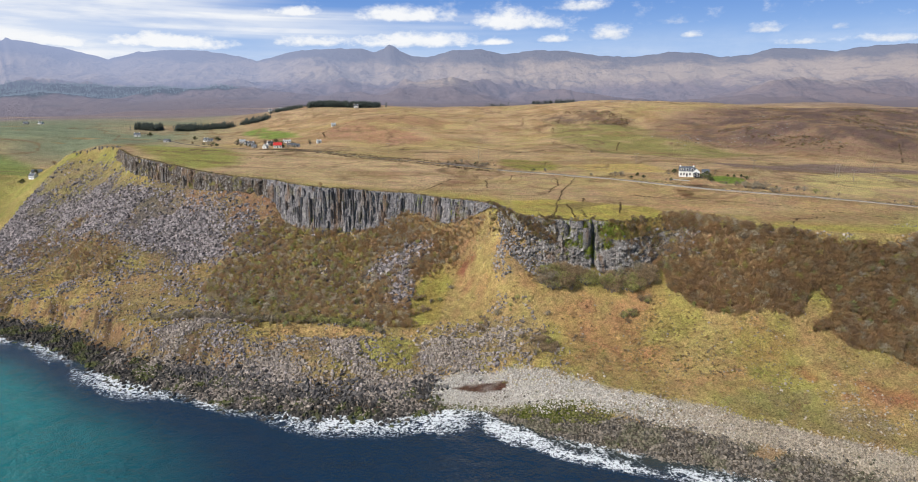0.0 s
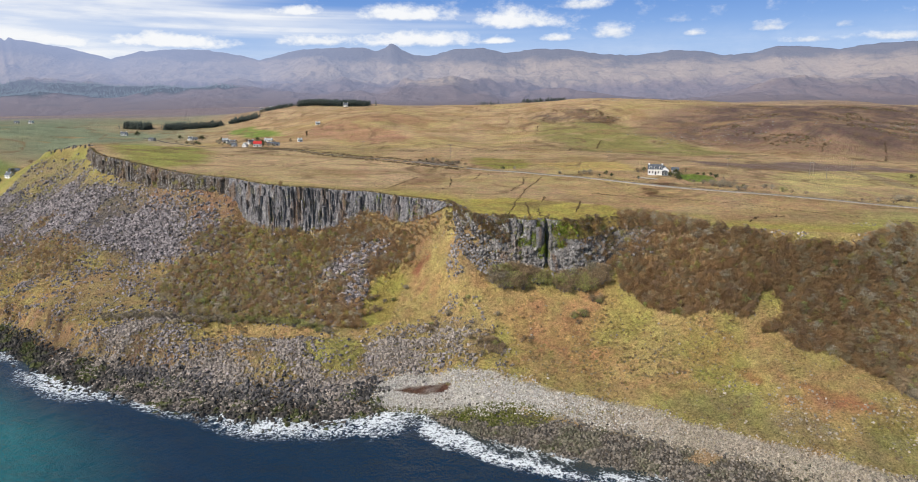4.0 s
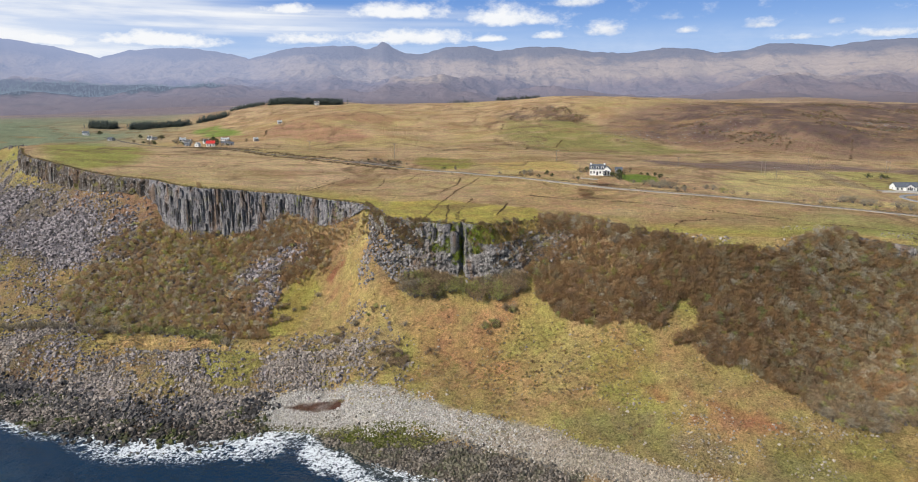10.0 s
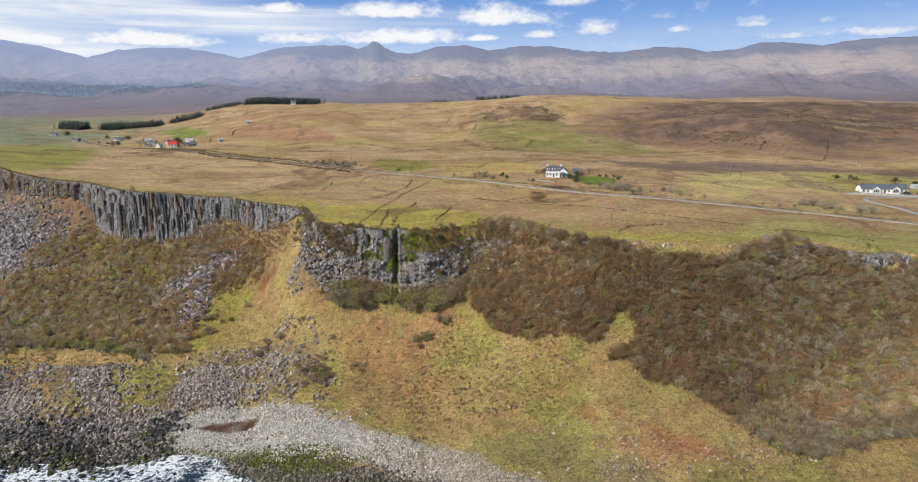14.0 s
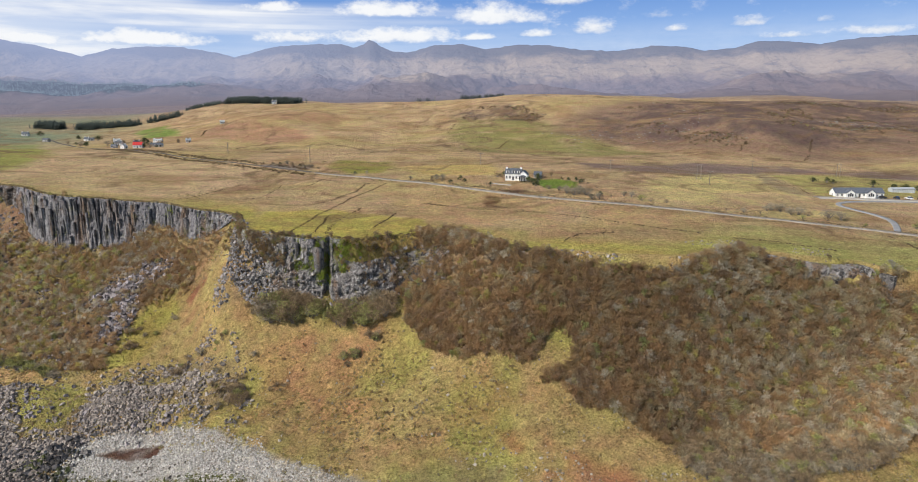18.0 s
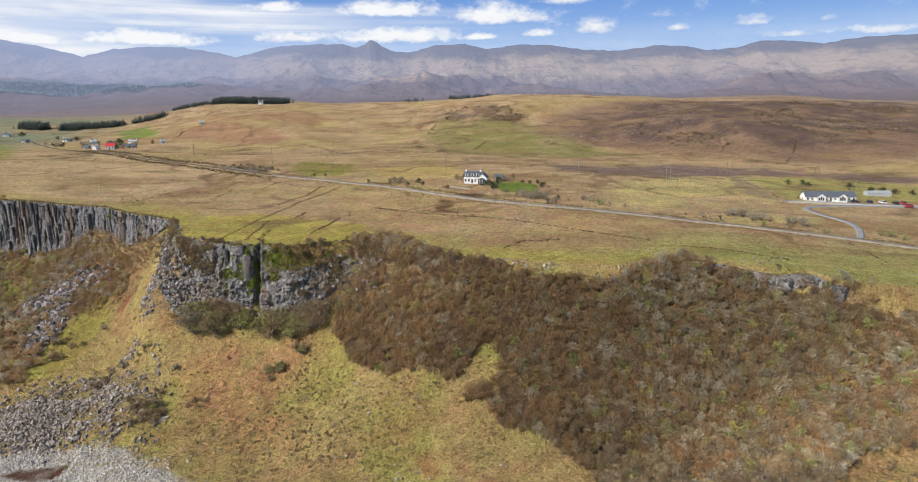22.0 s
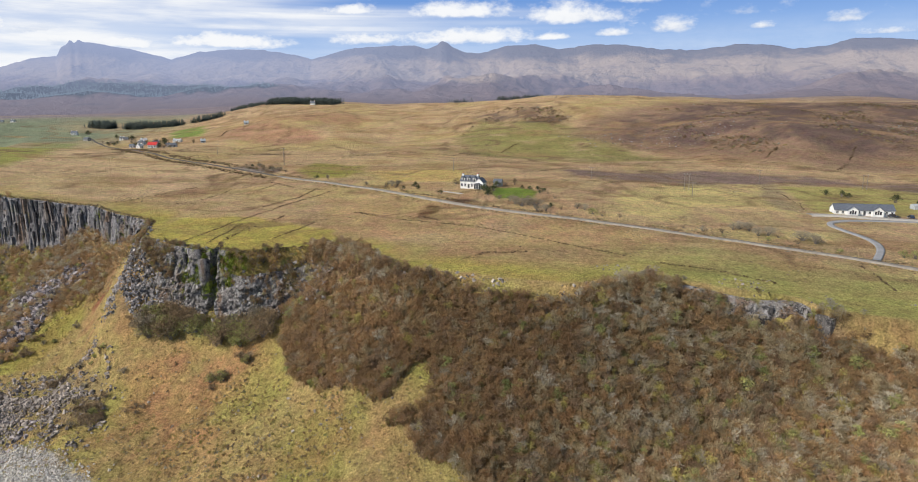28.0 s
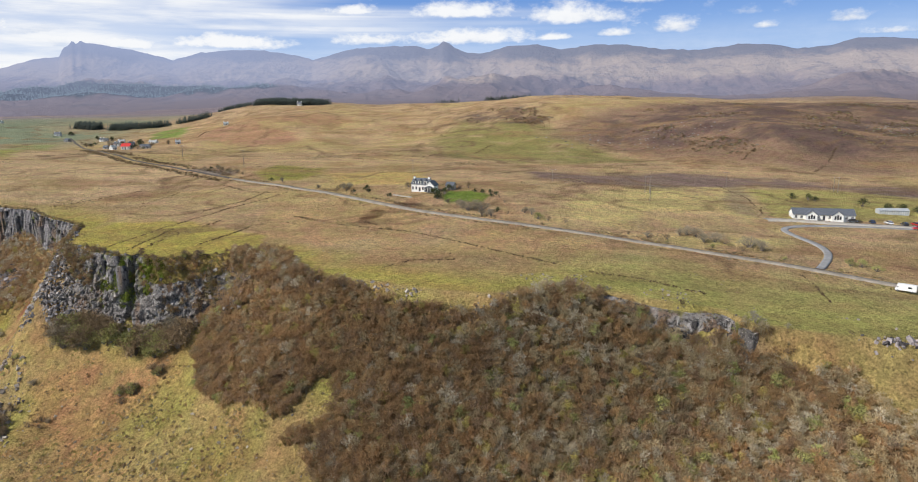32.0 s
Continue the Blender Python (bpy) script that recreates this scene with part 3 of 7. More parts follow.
    slope = mixed(slope, (0.29, 0.215, 0.135), bare * (0.35 + 0.45 * step(-0.2, 0.4, fine)))
    slope = mixed(slope, (0.40, 0.35, 0.105), patch_in(RUBBLE_GREEN, x, y, 2, 2, 48) * step(-0.5, 0.0, fine) * 0.9)
    slope = mixed(slope, (0.15, 0.135, 0.13), patch_in(SCREE_WEST, x, y, 6, 10, 22) * 0.8 * (1 - 0.85 * step(0, 30, y + 0.62 * x - 278)) * (0.25 + 0.75 * step(-0.35, 0.1, fbm(x, y, 22, 4, 109))))
    slope = mixed(slope, (0.33, 0.20, 0.115), patch_in([(-176, 412), (-150, 402), (-112, 390), (-104, 372), (-118, 362), (-140, 372), (-170, 388)], x, y, 4, 9, 31) * step(-0.5, 0.1, fine + mid) * 0.9)
    slope = mixed(slope, (0.16, 0.10, 0.06), (1 - step(0.05, 0.16, u + 0.05 * mid)) * (1 - step(-30, 0, x)))
    slope = mixed(slope, (0.56, 0.51, 0.44), patch_in(PEBBLES, x, y, 1.5, 2, 26))
    slope = mixed(slope, (0.40, 0.32, 0.22), patch_in(PEBBLES, x, y, 1.5, 2, 26) * step(55, 95, x) * (0.35 + 0.4 * step(-0.3, 0.3, fine)))
    slope = mixed(slope, (0.13, 0.072, 0.045), patch_in(POOL, x, y, 0.8, 1.5, 27) * (0.7 + 0.3 * step(-0.2, 0.2, fine)))
    stony = (1 - step(0.0, 0.07, u + 0.02 * fine)) * (1 - step(0, 14, x)) + step(0, 14, x) * (1 - step(0.14, 0.17, u + 0.02 * fine)) * (1 - patch_in(PEBBLES, x, y, 1.5, 2, 26))
    slope = mixed(slope, (0.13, 0.11, 0.085), stony)
    slope = mixed(slope, (0.10, 0.115, 0.02), patch_in(WEED_BED, x, y, 1.2, 2, 34) * step(-0.3, 0.2, fine))
    slope = mixed(slope, (0.42, 0.30, 0.16), patch_in(SAND_PATCH, x, y, 0.8, 1, 35))
    return slope + (c - slope) * up[:, None]


# ---- the ground: one sheet from below the waterline to the foot of the hills ----
def fan(y):
    return np.maximum(1.0, y / 400.0)


side = np.concatenate([np.linspace(-400, -262, 40)[:-1], np.arange(-262, 302, 1.15), np.linspace(302, 520, 50)[1:]])
under = np.linspace(-22, 0, 9)[:-1]
beach = np.linspace(0, 1, 118)
face = np.linspace(0, 1, 7)[1:]
behind = np.cumsum(1.15 * 1.0128 ** np.arange(320))
behind = behind[behind < 4600]
rows = []
for part_rows, how in ((under, 0), (beach, 1), (face, 2), (behind, 3)):
    for v in part_rows:
        x = side.copy()
        for _ in range(3):
            ye, ys, fw = brow_y(x), shore_y(x), glide(FACE_X, FACE_W, x)
            y = (ys + v if how == 0 else ys + v * (ye - fw - ys) if how == 1 else ye - fw * (1 - v) if how == 2 else ye * (1 - step(0, 900, v)) + 300 * step(0, 900, v) + v)
            x = side * fan(y)
        rows.append(np.stack([x, y, height(x, y)], -1))
sheet = np.stack(rows)
ground = mesh_object("ground", sheet.reshape(-1, 3), grid_faces(*sheet.shape[:2]), GROUND)
tagged(ground, "rough moorland and grassy slopes falling to a rocky shore", "ground", kind="structure")
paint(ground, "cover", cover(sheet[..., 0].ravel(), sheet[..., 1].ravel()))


# ---- the sea ----
def sea_material():
    n = Nodes("sea_water")
    w = n.world()
    swell, ripple = n.noise(0.12, 3, 0.5, w), n.noise(0.9, 4, 0.6, w)
    tone = n.attribute("depth")
    foam = n.add("SeparateColor")
    n.link(n.attribute("foam"), foam.inputs["Color"])
    veins = n.math("ABSOLUTE", n.math("SUBTRACT", n.noise(0.30, 6, 0.66, w, 0.5), 0.5), 0.0)
    lace = n.math("ADD", n.spread(veins, 0.0, 0.11, 0.55, 0.0), n.spread(n.noise(0.9, 7, 0.8, w), 0.38, 0.66, 0.0, 0.85))
    white = n.spread(n.math("MULTIPLY", foam.outputs["Red"], n.math("ADD", n.math("MULTIPLY", lace, 1.25), 0.22)), 0.26, 0.56)
    n.bump(n.math("ADD", n.math("MULTIPLY", swell, 2.6), ripple), 0.7, 0.7)
    rough = n.spread(white, 0, 1, 0.12, 0.9)
    return n.done(n.mix(white, tone, (0.78, 0.81, 0.82)), rough, 0.5)


off = np.concatenate([np.arange(-14, 34, 0.8), 34 + np.cumsum(1.2 * 1.05 ** np.arange(105))])
off = off[off < 3000]
sx = np.concatenate([-np.cumsum(4 * 1.08 ** np.arange(55))[::-1] - 262, np.arange(-262, 240, 1.3), 240 + np.cumsum(4 * 1.08 ** np.arange(50))])
X, D = np.meshgrid(sx, off)
Y = shore_y(X) - D
Z = 0.25 * fbm(X, Y, 11, 3, 51) * step(-2, 12, D)
sea = mesh_object("sea", np.stack([X, Y, Z], -1).reshape(-1, 3), grid_faces(*X.shape), sea_material())
tagged(sea, "dark blue sea with white surf along the rocks", "sea", kind="structure")
xf, yf, df = X.ravel(), Y.ravel(), D.ravel()
# surf: a ragged wash on the rocks, and off the cobble beach a breaker with a lacy shallow behind it
reach_of = 17 + 10 * fbm(xf, yf * 0, 55, 3, 52)
fronts, patches = fbm(xf + 0.3 * yf, df * 1.6, 10, 4, 54), fbm(xf, df, 26, 3, 58)
wash = (1 - step(reach_of * 0.15, reach_of * 1.7, df + 7 * fronts)) * np.clip(0.37 + 0.36 * fronts + 0.32 * patches, 0, 0.56) * (0.3 + 0.7 * (1 - step(-8, 18, xf)))
line_at = np.interp(xf, (-15, 5, 16, 45, 75, 100, 200), (7, 11, 15, 12, 9, 8, 8)) + 4 * fbm(xf, yf * 0, 16, 3, 56)
crest = np.exp(-(np.maximum(df - line_at, (line_at - df) * 0.35) / 2.0) ** 2) * step(-28, -8, xf) * np.clip(0.42 + 0.75 * fbm(xf, yf * 0.3, 17, 3, 53), 0, 0.5)
shallow = step(0, 14, xf) * (1 - step(line_at, line_at + 12, df)) * (0.30 + 0.36 * fronts + 0.2 * patches)
drift = 0.30 * step(0.30, 0.6, fbm(xf * 0.4, df, 7, 4, 57)) * (1 - step(12, 30, df))
breaker = np.maximum(np.maximum(wash, crest), np.maximum(shallow, drift))
paint(sea, "foam", np.repeat(breaker[:, None], 3, 1))
teal = step(-70, -200, xf + 0.5 * (yf - 200) + 18 * fbm(xf, yf, 40, 3, 55)) * step(14, 45, df)
deep = np.array((0.005, 0.024, 0.052)) + np.array((0.0, 0.15, 0.125)) * teal[:, None]
bottom = (1 - step(1, 9 + 6 * step(5, 20, xf), df + 3 * fronts))[:, None]
deep = deep + (np.array((0.035, 0.045, 0.043)) - deep) * bottom
paint(sea, "depth", deep)


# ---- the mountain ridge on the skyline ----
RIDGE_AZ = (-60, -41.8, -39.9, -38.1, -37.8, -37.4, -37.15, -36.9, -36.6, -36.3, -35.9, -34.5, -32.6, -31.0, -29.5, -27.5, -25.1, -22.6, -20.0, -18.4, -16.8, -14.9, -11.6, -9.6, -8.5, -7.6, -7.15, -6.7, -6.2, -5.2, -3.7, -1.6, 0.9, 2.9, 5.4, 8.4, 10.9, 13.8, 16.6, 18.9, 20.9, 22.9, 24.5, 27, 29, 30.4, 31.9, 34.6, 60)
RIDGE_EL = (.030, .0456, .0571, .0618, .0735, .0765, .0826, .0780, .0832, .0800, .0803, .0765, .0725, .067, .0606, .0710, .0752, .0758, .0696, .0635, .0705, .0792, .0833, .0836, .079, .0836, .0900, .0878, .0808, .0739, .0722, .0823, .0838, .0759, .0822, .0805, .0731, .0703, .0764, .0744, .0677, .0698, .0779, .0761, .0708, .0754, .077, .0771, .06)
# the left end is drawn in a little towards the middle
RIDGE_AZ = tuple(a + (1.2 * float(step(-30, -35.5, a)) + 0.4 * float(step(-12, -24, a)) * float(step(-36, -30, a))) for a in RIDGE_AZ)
MID = (85.0, 40.0, 115.0)


def mountain_material():
    n = Nodes("distant_hillside")
    w = n.world()
    sep = n.add("SeparateXYZ")
    n.link(w, sep.inputs[0])
    level = n.math("ADD", sep.outputs["Z"], n.math("MULTIPLY", n.math("SUBTRACT", n.noise(0.0032, 7, 0.66, w), 0.5), 250.0))
    # purple moor at the foot, straw-coloured grass half way up, dark rock and heather on the tops; cloud shade is put
    # into the dark colours
    heath = n.mix(n.spread(level, 205, 285), (0.19, 0.14, 0.13), (0.41, 0.315, 0.225))
    heath = n.mix(n.spread(level, 345, 425), heath, (0.13, 0.12, 0.12))
    heath = n.mix(n.spread(n.noise(0.009, 6, 0.65, w, 0.6), 0.52, 0.66, 0.0, 0.55), heath, (0.12, 0.105, 0.11))
    heath = n.mix(n.attribute("wooded"), heath, (0.03, 0.045, 0.035))
    n.bump(n.noise(0.016, 7, 0.68, w), 1.0, 28)
    n.done(heath, 1.0, 0.05)
    # haze of the air between, put in as a blue glow that grows with distance and towards the sun
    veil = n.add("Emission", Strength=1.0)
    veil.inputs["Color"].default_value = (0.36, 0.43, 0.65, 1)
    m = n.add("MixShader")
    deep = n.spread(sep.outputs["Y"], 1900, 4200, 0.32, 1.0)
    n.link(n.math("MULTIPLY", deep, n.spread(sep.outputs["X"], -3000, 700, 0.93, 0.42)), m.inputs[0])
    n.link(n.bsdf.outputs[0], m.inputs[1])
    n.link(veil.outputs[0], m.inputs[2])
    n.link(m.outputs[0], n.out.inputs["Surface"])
    return n.mat


def far_land(A, Rr):
    """The moor's far edge and the ridge, by bearing and by the share of the way to the crest."""
    d = 2150 + 2400 * Rr
    px, py = MID[0] + d * np.sin(np.radians(A)), MID[1] + d * np.cos(np.radians(A))
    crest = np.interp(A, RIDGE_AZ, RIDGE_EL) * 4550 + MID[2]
    lower = height(px, py) - 1.0 + 10 * Rr
    shape = glide((0, 0.3, 0.5, 0.66, 0.8, 0.91, 1), (0, 0.03, 0.10, 0.24, 0.46, 0.74, 1), Rr)
    spurs = fbm(px, py, 800, 5, 61, 0.55)
    gullies = 1 - np.abs(fbm(px, py * 0.45, 380, 5, 63, 0.55)) * 2.2
    knolls = np.maximum(fbm(px, py, 620, 4, 64), 0)
    grow = np.sin(np.pi * np.clip((Rr - 0.2) / 0.8, 0, 1))
    pz = lower + (crest - lower) * np.clip(shape + (0.42 * spurs + 0.16 * gullies - 0.08) * grow ** 0.9, 0.0, 0.985) + 120 * knolls * grow * (1 - Rr)
    pz = np.where(Rr > 0.999, crest + 5 * fbm(A * 40, A * 0, 18, 4, 62), pz)
    return px, py, pz


az = np.linspace(-56, 48, 760)
reach = np.concatenate([np.linspace(0, 0.3, 14)[:-1], np.linspace(0.3, 1, 84)])
A, Rr = np.meshgrid(az, reach)
PX, PY, PZ = far_land(A, Rr)
FAR_WOOD = [(-60, 0.30), (-41, 0.33), (-35, 0.29), (-31, 0.34), (-27, 0.34), (-21.6, 0.345), (-20.4, 0.37), (-22, 0.47), (-25.5, 0.52), (-31, 0.52), (-36, 0.56), (-60, 0.56)]
wooded = patch_in([(a * 10, r * 300) for a, r in FAR_WOOD], A * 10, Rr * 300, 3, 6, 29)
back = np.stack([PX[-1] * 1.03, PY[-1] * 1.03, PZ[-1] * 0 + 100], -1)[None]
peaks = np.concatenate([np.stack([PX, PY, PZ], -1), back])
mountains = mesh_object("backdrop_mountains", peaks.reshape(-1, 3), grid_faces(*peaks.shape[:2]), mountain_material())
wooded = np.concatenate([wooded, wooded[-1:] * 0])
paint(mountains, "wooded", np.repeat(wooded.reshape(-1, 1), 3, 1))
tagged(mountains, "hazy blue mountain ridge with a rocky peak on the skyline", "mountains", kind="structure")


# ---- clouds over the ridge: a thin curved backdrop, cloud light and shade and the blue between painted as glow ----
def cloud_material():
    n = Nodes("cloud_bank")
    w = n.coords()
    flat = n.add("Mapping")
    flat.inputs["Scale"].default_value = (1.0, 1.0, 1.8)
    n.link(w, flat.inputs["Vector"])
    sep = n.add("SeparateColor")
    n.link(n.attribute("cloudiness"), sep.inputs["Color"])
    billow = n.math("ADD", n.math("MULTIPLY", n.noise(1 / 190, 6, 0.56, flat.outputs[0]), 0.75), n.math("MULTIPLY", n.noise(1 / 45, 5, 0.6, flat.outputs[0]), 0.25))
    puff = n.spread(n.math("ADD", sep.outputs["Red"], n.math("MULTIPLY", n.math("SUBTRACT", billow, 0.5), 1.7)), 0.06, 0.72)
    thin = n.add("Mapping")
    thin.inputs["Scale"].default_value = (0.22, 0.22, 1.7)
    n.link(w, thin.inputs["Vector"])
    wisp = n.math("MULTIPLY", sep.outputs["Green"], n.spread(n.noise(1 / 260, 6, 0.58, thin.outputs[0]), 0.34, 0.60, 0.48, 1.0))
    alpha = n.math("MAXIMUM", puff, wisp)
    glow = n.add("Emission", Strength=1.0)
    shade = n.spread(n.math("ADD", sep.outputs["Blue"], n.math("MULTIPLY", n.math("SUBTRACT", billow, 0.5), 1.2)), 0.15, 0.75)
    n.link(n.mix(shade, (0.62, 0.69, 0.82), (0.93, 0.945, 0.97)), glow.inputs["Color"])
    air = n.add("Emission", Strength=1.0)
    height_of = n.add("SeparateXYZ")
    n.link(w, height_of.inputs[0])
    n.link(n.mix(n.spread(height_of.outputs["Z"], 450, 900), (0.30, 0.48, 0.85), (0.12, 0.285, 0.71)), air.inputs["Color"])
    gap = n.add("BsdfTransparent")
    clear = n.add("MixShader")
    clear.inputs[0].default_value = 0.85
    n.link(gap.outputs[0], clear.inputs[1])
    n.link(air.outputs[0], clear.inputs[2])
    m = n.add("MixShader")
    n.link(alpha, m.inputs[0])
    n.link(clear.outputs[0], m.inputs[1])
    n.link(glow.outputs[0], m.inputs[2])
    n.link(m.outputs[0], n.out.inputs["Surface"])
    return n.mat


az = np.linspace(-60, 55, 480)
lift = np.linspace(330, 1100, 84)
A, H = np.meshgrid(az, lift)
EL = (H - MID[2]) / 4700
bank = np.stack([MID[0] + 4700 * np.sin(np.radians(A)), MID[1] + 4700 * np.cos(np.radians(A)), H], -1)
# cumulus heads: bearing, height angle, half width in degrees, half height
HEADS_A = ((-33, .0800, 3.6, .011), (-24.7, .0850, 5.2, .0125), (-13.2, .0915, 3.2, .012), (-4.7, .0935, 5.4, .0135), (2.1, .0930, 1.4, .005), (3.8, .1210, 3.8, .0155), (9.2, .1428, 2.6, .009), (11.9, .1025, 1.9, .012), (7.1, .0960, 1.5, .006))
HEADS_B = ((17.1, .1183, 1.1, .0075), (18.4, .0985, 1.0, .0050), (23.8, .1033, 1.4, .0085), (29.2, .1023, 0.8, .006), (26.6, .0835, 2.2, .0050), (32.3, .0845, 2.6, .007), (-5.8, .1290, 4.4, .0125), (-15.0, .1310, 3.2, .008), (-45, .10, 6, .02), (42, .12, 5, .015))
HEADS = HEADS_A + HEADS_B
dens, lit = np.zeros_like(A), np.zeros_like(A)
for ca, ce, wa, we in HEADS:
    up = (EL - ce) / (we * 1.75)
    q = 1 - np.sqrt(((A - ca) / (wa * 1.45)) ** 2 + np.where(up < 0, up * 2.2, up) ** 2)
    lit = np.where(q > dens, 0.5 + 0.5 * np.clip(up + 0.4, -1, 1), lit)
    dens = np.maximum(dens, q)
dens = np.clip(dens, 0, 1)
ragged = fbm(A * 0.35, EL * 900, 9, 4, 66)
veil = step(9, -14, A + 9 * ragged) * step(0.088, 0.104, EL + 0.006 * ragged) * (1 - step(0.128, 0.142, EL + 0.008 * ragged + 0.0009 * np.minimum(A + 20, 0)))
veil = np.maximum(veil * (0.72 + 0.28 * step(-0.3, 0.2, fbm(A * 0.25, EL * 1400, 6, 4, 67))), 1.0 * step(-14, -32, A + 6 * ragged))
veil = np.maximum(veil * (1 - 0.6 * step(-20, -6, A)), 0.34 * step(0.12, 0.072, EL))
lit = np.where(dens > 0.02, lit, 0.85) * (1 - 0.45 * step(0, 14, A))
dens = dens * (1 - 0.36 * step(4, 14, A))
clouds = mesh_object("backdrop_clouds", bank.reshape(-1, 3), grid_faces(*A.shape), cloud_material())
paint(clouds, "cloudiness", np.stack([dens.ravel(), veil.ravel(), lit.ravel()], -1))
tagged(clouds, "white broken clouds above the hills", "clouds", kind="structure")
clouds.visible_shadow = False


# ---- roads, draped over the ground ----
ROAD_LINE = [(-406, 867), (-250, 690), (-140, 570), (-85, 520), (-22, 478), (27, 450), (66, 430), (97, 411), (127, 391), (153, 374), (176, 362), (201, 353), (224, 345), (245, 336), (263, 327), (281, 319), (297, 311), (318, 297), (360, 270), (430, 226)]
DRIVE_LINE = [(297, 313), (305, 326), (309, 336), (309, 349), (305, 361), (303, 370), (312, 377), (326, 381), (345, 384), (370, 386), (410, 384)]


def smooth_line(line, gap=3.0):
    p = np.array(line, float)
    d = np.concatenate([[0], np.cumsum(np.hypot(*np.diff(p, axis=0).T))])
    s = np.arange(0, d[-1], gap)
    q = np.stack([np.interp(s, d, p[:, i]) for i in (0, 1)], -1)
    for _ in range(6):
        q[1:-1] = 0.25 * q[:-2] + 0.5 * q[1:-1] + 0.25 * q[2:]
    return q


def strip(name, line, width, material, lift=0.12, ragged=0.0, gap=3.0, across=5, hump=0.0):
    q = smooth_line(line, gap)
    t = np.gradient(q, axis=0)
    n = np.stack([-t[:, 1], t[:, 0]], -1) / np.hypot(t[:, 0], t[:, 1])[:, None]
    w = width * (1 + ragged * fbm(np.arange(len(q)) * 1.0, np.zeros(len(q)), 6, 3, 66))
    out = []
    for k in np.linspace(-0.5, 0.5, across):
        e = q + n * (w * k)[:, None]
        z = height(e[:, 0], e[:, 1]) + lift + hump * (1 - (2 * k) ** 2)
        out.append(np.stack([e[:, 0], e[:, 1], z], -1))
    g = np.stack(out)
    if hump == 0:
        g[..., 2] = g[..., 2].max(0)[None] * 0.7 + g[..., 2] * 0.3
    skirt_a, skirt_b = g[:1].copy(), g[-1:].copy()
    skirt_a[..., 2] -= 0.8
    skirt_b[..., 2] -= 0.8
    g = np.concatenate([skirt_a, g, skirt_b])
    return mesh_object(name, g.reshape(-1, 3), grid_faces(*g.shape[:2])[:, ::-1].copy(), material)


ASPHALT = worn("grey_asphalt", (0.28, 0.245, 0.205), 0.2, 0.3, 0.95, 0.05, 0.02, False)
tagged(strip("road_far", ROAD_LINE[:6], 2.6, worn("dark_asphalt", (0.12, 0.10, 0.085), 0.2, 0.3, 0.9, 0.2, 0.0, False), 0.15), "dark narrow road running to the village", "road", kind="structure")
road = tagged(strip("road", ROAD_LINE[5:], 3.3, ASPHALT, 0.25), "grey asphalt road across the moor", "road", kind="structure")
drive = tagged(strip("road_drive", DRIVE_LINE, 2.6, worn("pale_asphalt", (0.27, 0.265, 0.26), 0.12, 0.3, 0.9, 0.2, 0.0, False), 0.3), "pale asphalt side road to the long white building", "road", kind="structure")


# ---- loose rock: templates, and scattering of many pieces into one mesh ----
rng = np.random.default_rng(7)


def ico(level):
    bm = bmesh.new()
    bmesh.ops.create_icosphere(bm, subdivisions=level, radius=1.0)
    v = np.array([p.co[:] for p in bm.verts])
    f = np.array([[p.index for p in q.verts] for q in bm.faces])
    bm.free()
    return v, f


def boulder_shape(seed, level=2):
    """An angular block: a ball cut by a few flat breaks."""
    r = np.random.default_rng(seed)
    v, f = ico(level)
    for _ in range(9 if level > 1 else 4):
        n = r.normal(size=3)
        n /= np.linalg.norm(n)
        d = r.uniform(0.45, 0.8)
        over = np.maximum(v @ n - d, 0)
        v = v - over[:, None] * n
    v = v * (1 + 0.06 * r.normal(size=(len(v), 1)))
    return v * np.array([1.0, r.uniform(0.65, 1.0), r.uniform(0.5, 0.8)]), f


def turns(count, tilt=0.5):
    """Random turns: any way round the upright, leaning by up to tilt radians."""
    a, b, c = rng.uniform(0, 2 * np.pi, count), rng.normal(0, tilt, count), rng.normal(0, tilt, count)
    ca, sa, cb, sb, cc, sc = np.cos(a), np.sin(a), np.cos(b), np.sin(b), np.cos(c), np.sin(c)
    z, o = np.zeros(count), np.ones(count)
    m = lambda *q: np.stack(q, -1).reshape(count, 3, 3)
    return m(cb, z, sb, z, o, z, -sb, z, cb) @ m(o, z, z, z, cc, -sc, z, sc, cc) @ m(ca, -sa, z, sa, ca, z, z, z, o)


def scatter(shapes, at, size, spin, kind_of=None):
    """All pieces as one set of corners and triangles; also the number of the piece that each corner belongs to."""
    if kind_of is None:
        kind_of = rng.integers(0, len(shapes), len(at))
    size = np.asarray(size, float)
    size = np.repeat(size[:, None], 3, 1) if size.ndim == 1 else size
    vs, fs, who, base = [], [], [], 0
    for k, (v, f) in enumerate(shapes):
        pick = np.nonzero(kind_of == k)[0]
        if not len(pick):
            continue
        p = np.einsum("nij,nvj->nvi", spin[pick], v[None] * size[pick][:, None, :]) + at[pick][:, None, :]
        n = len(v)
        vs.append(p.reshape(-1, 3))
        fs.append((f[None] + (np.arange(len(pick)) * n)[:, None, None] + base).reshape(-1, f.shape[1]))
        who.append(np.repeat(pick, n))
        base += n * len(pick)
    return np.concatenate(vs), np.concatenate(fs), np.concatenate(who)


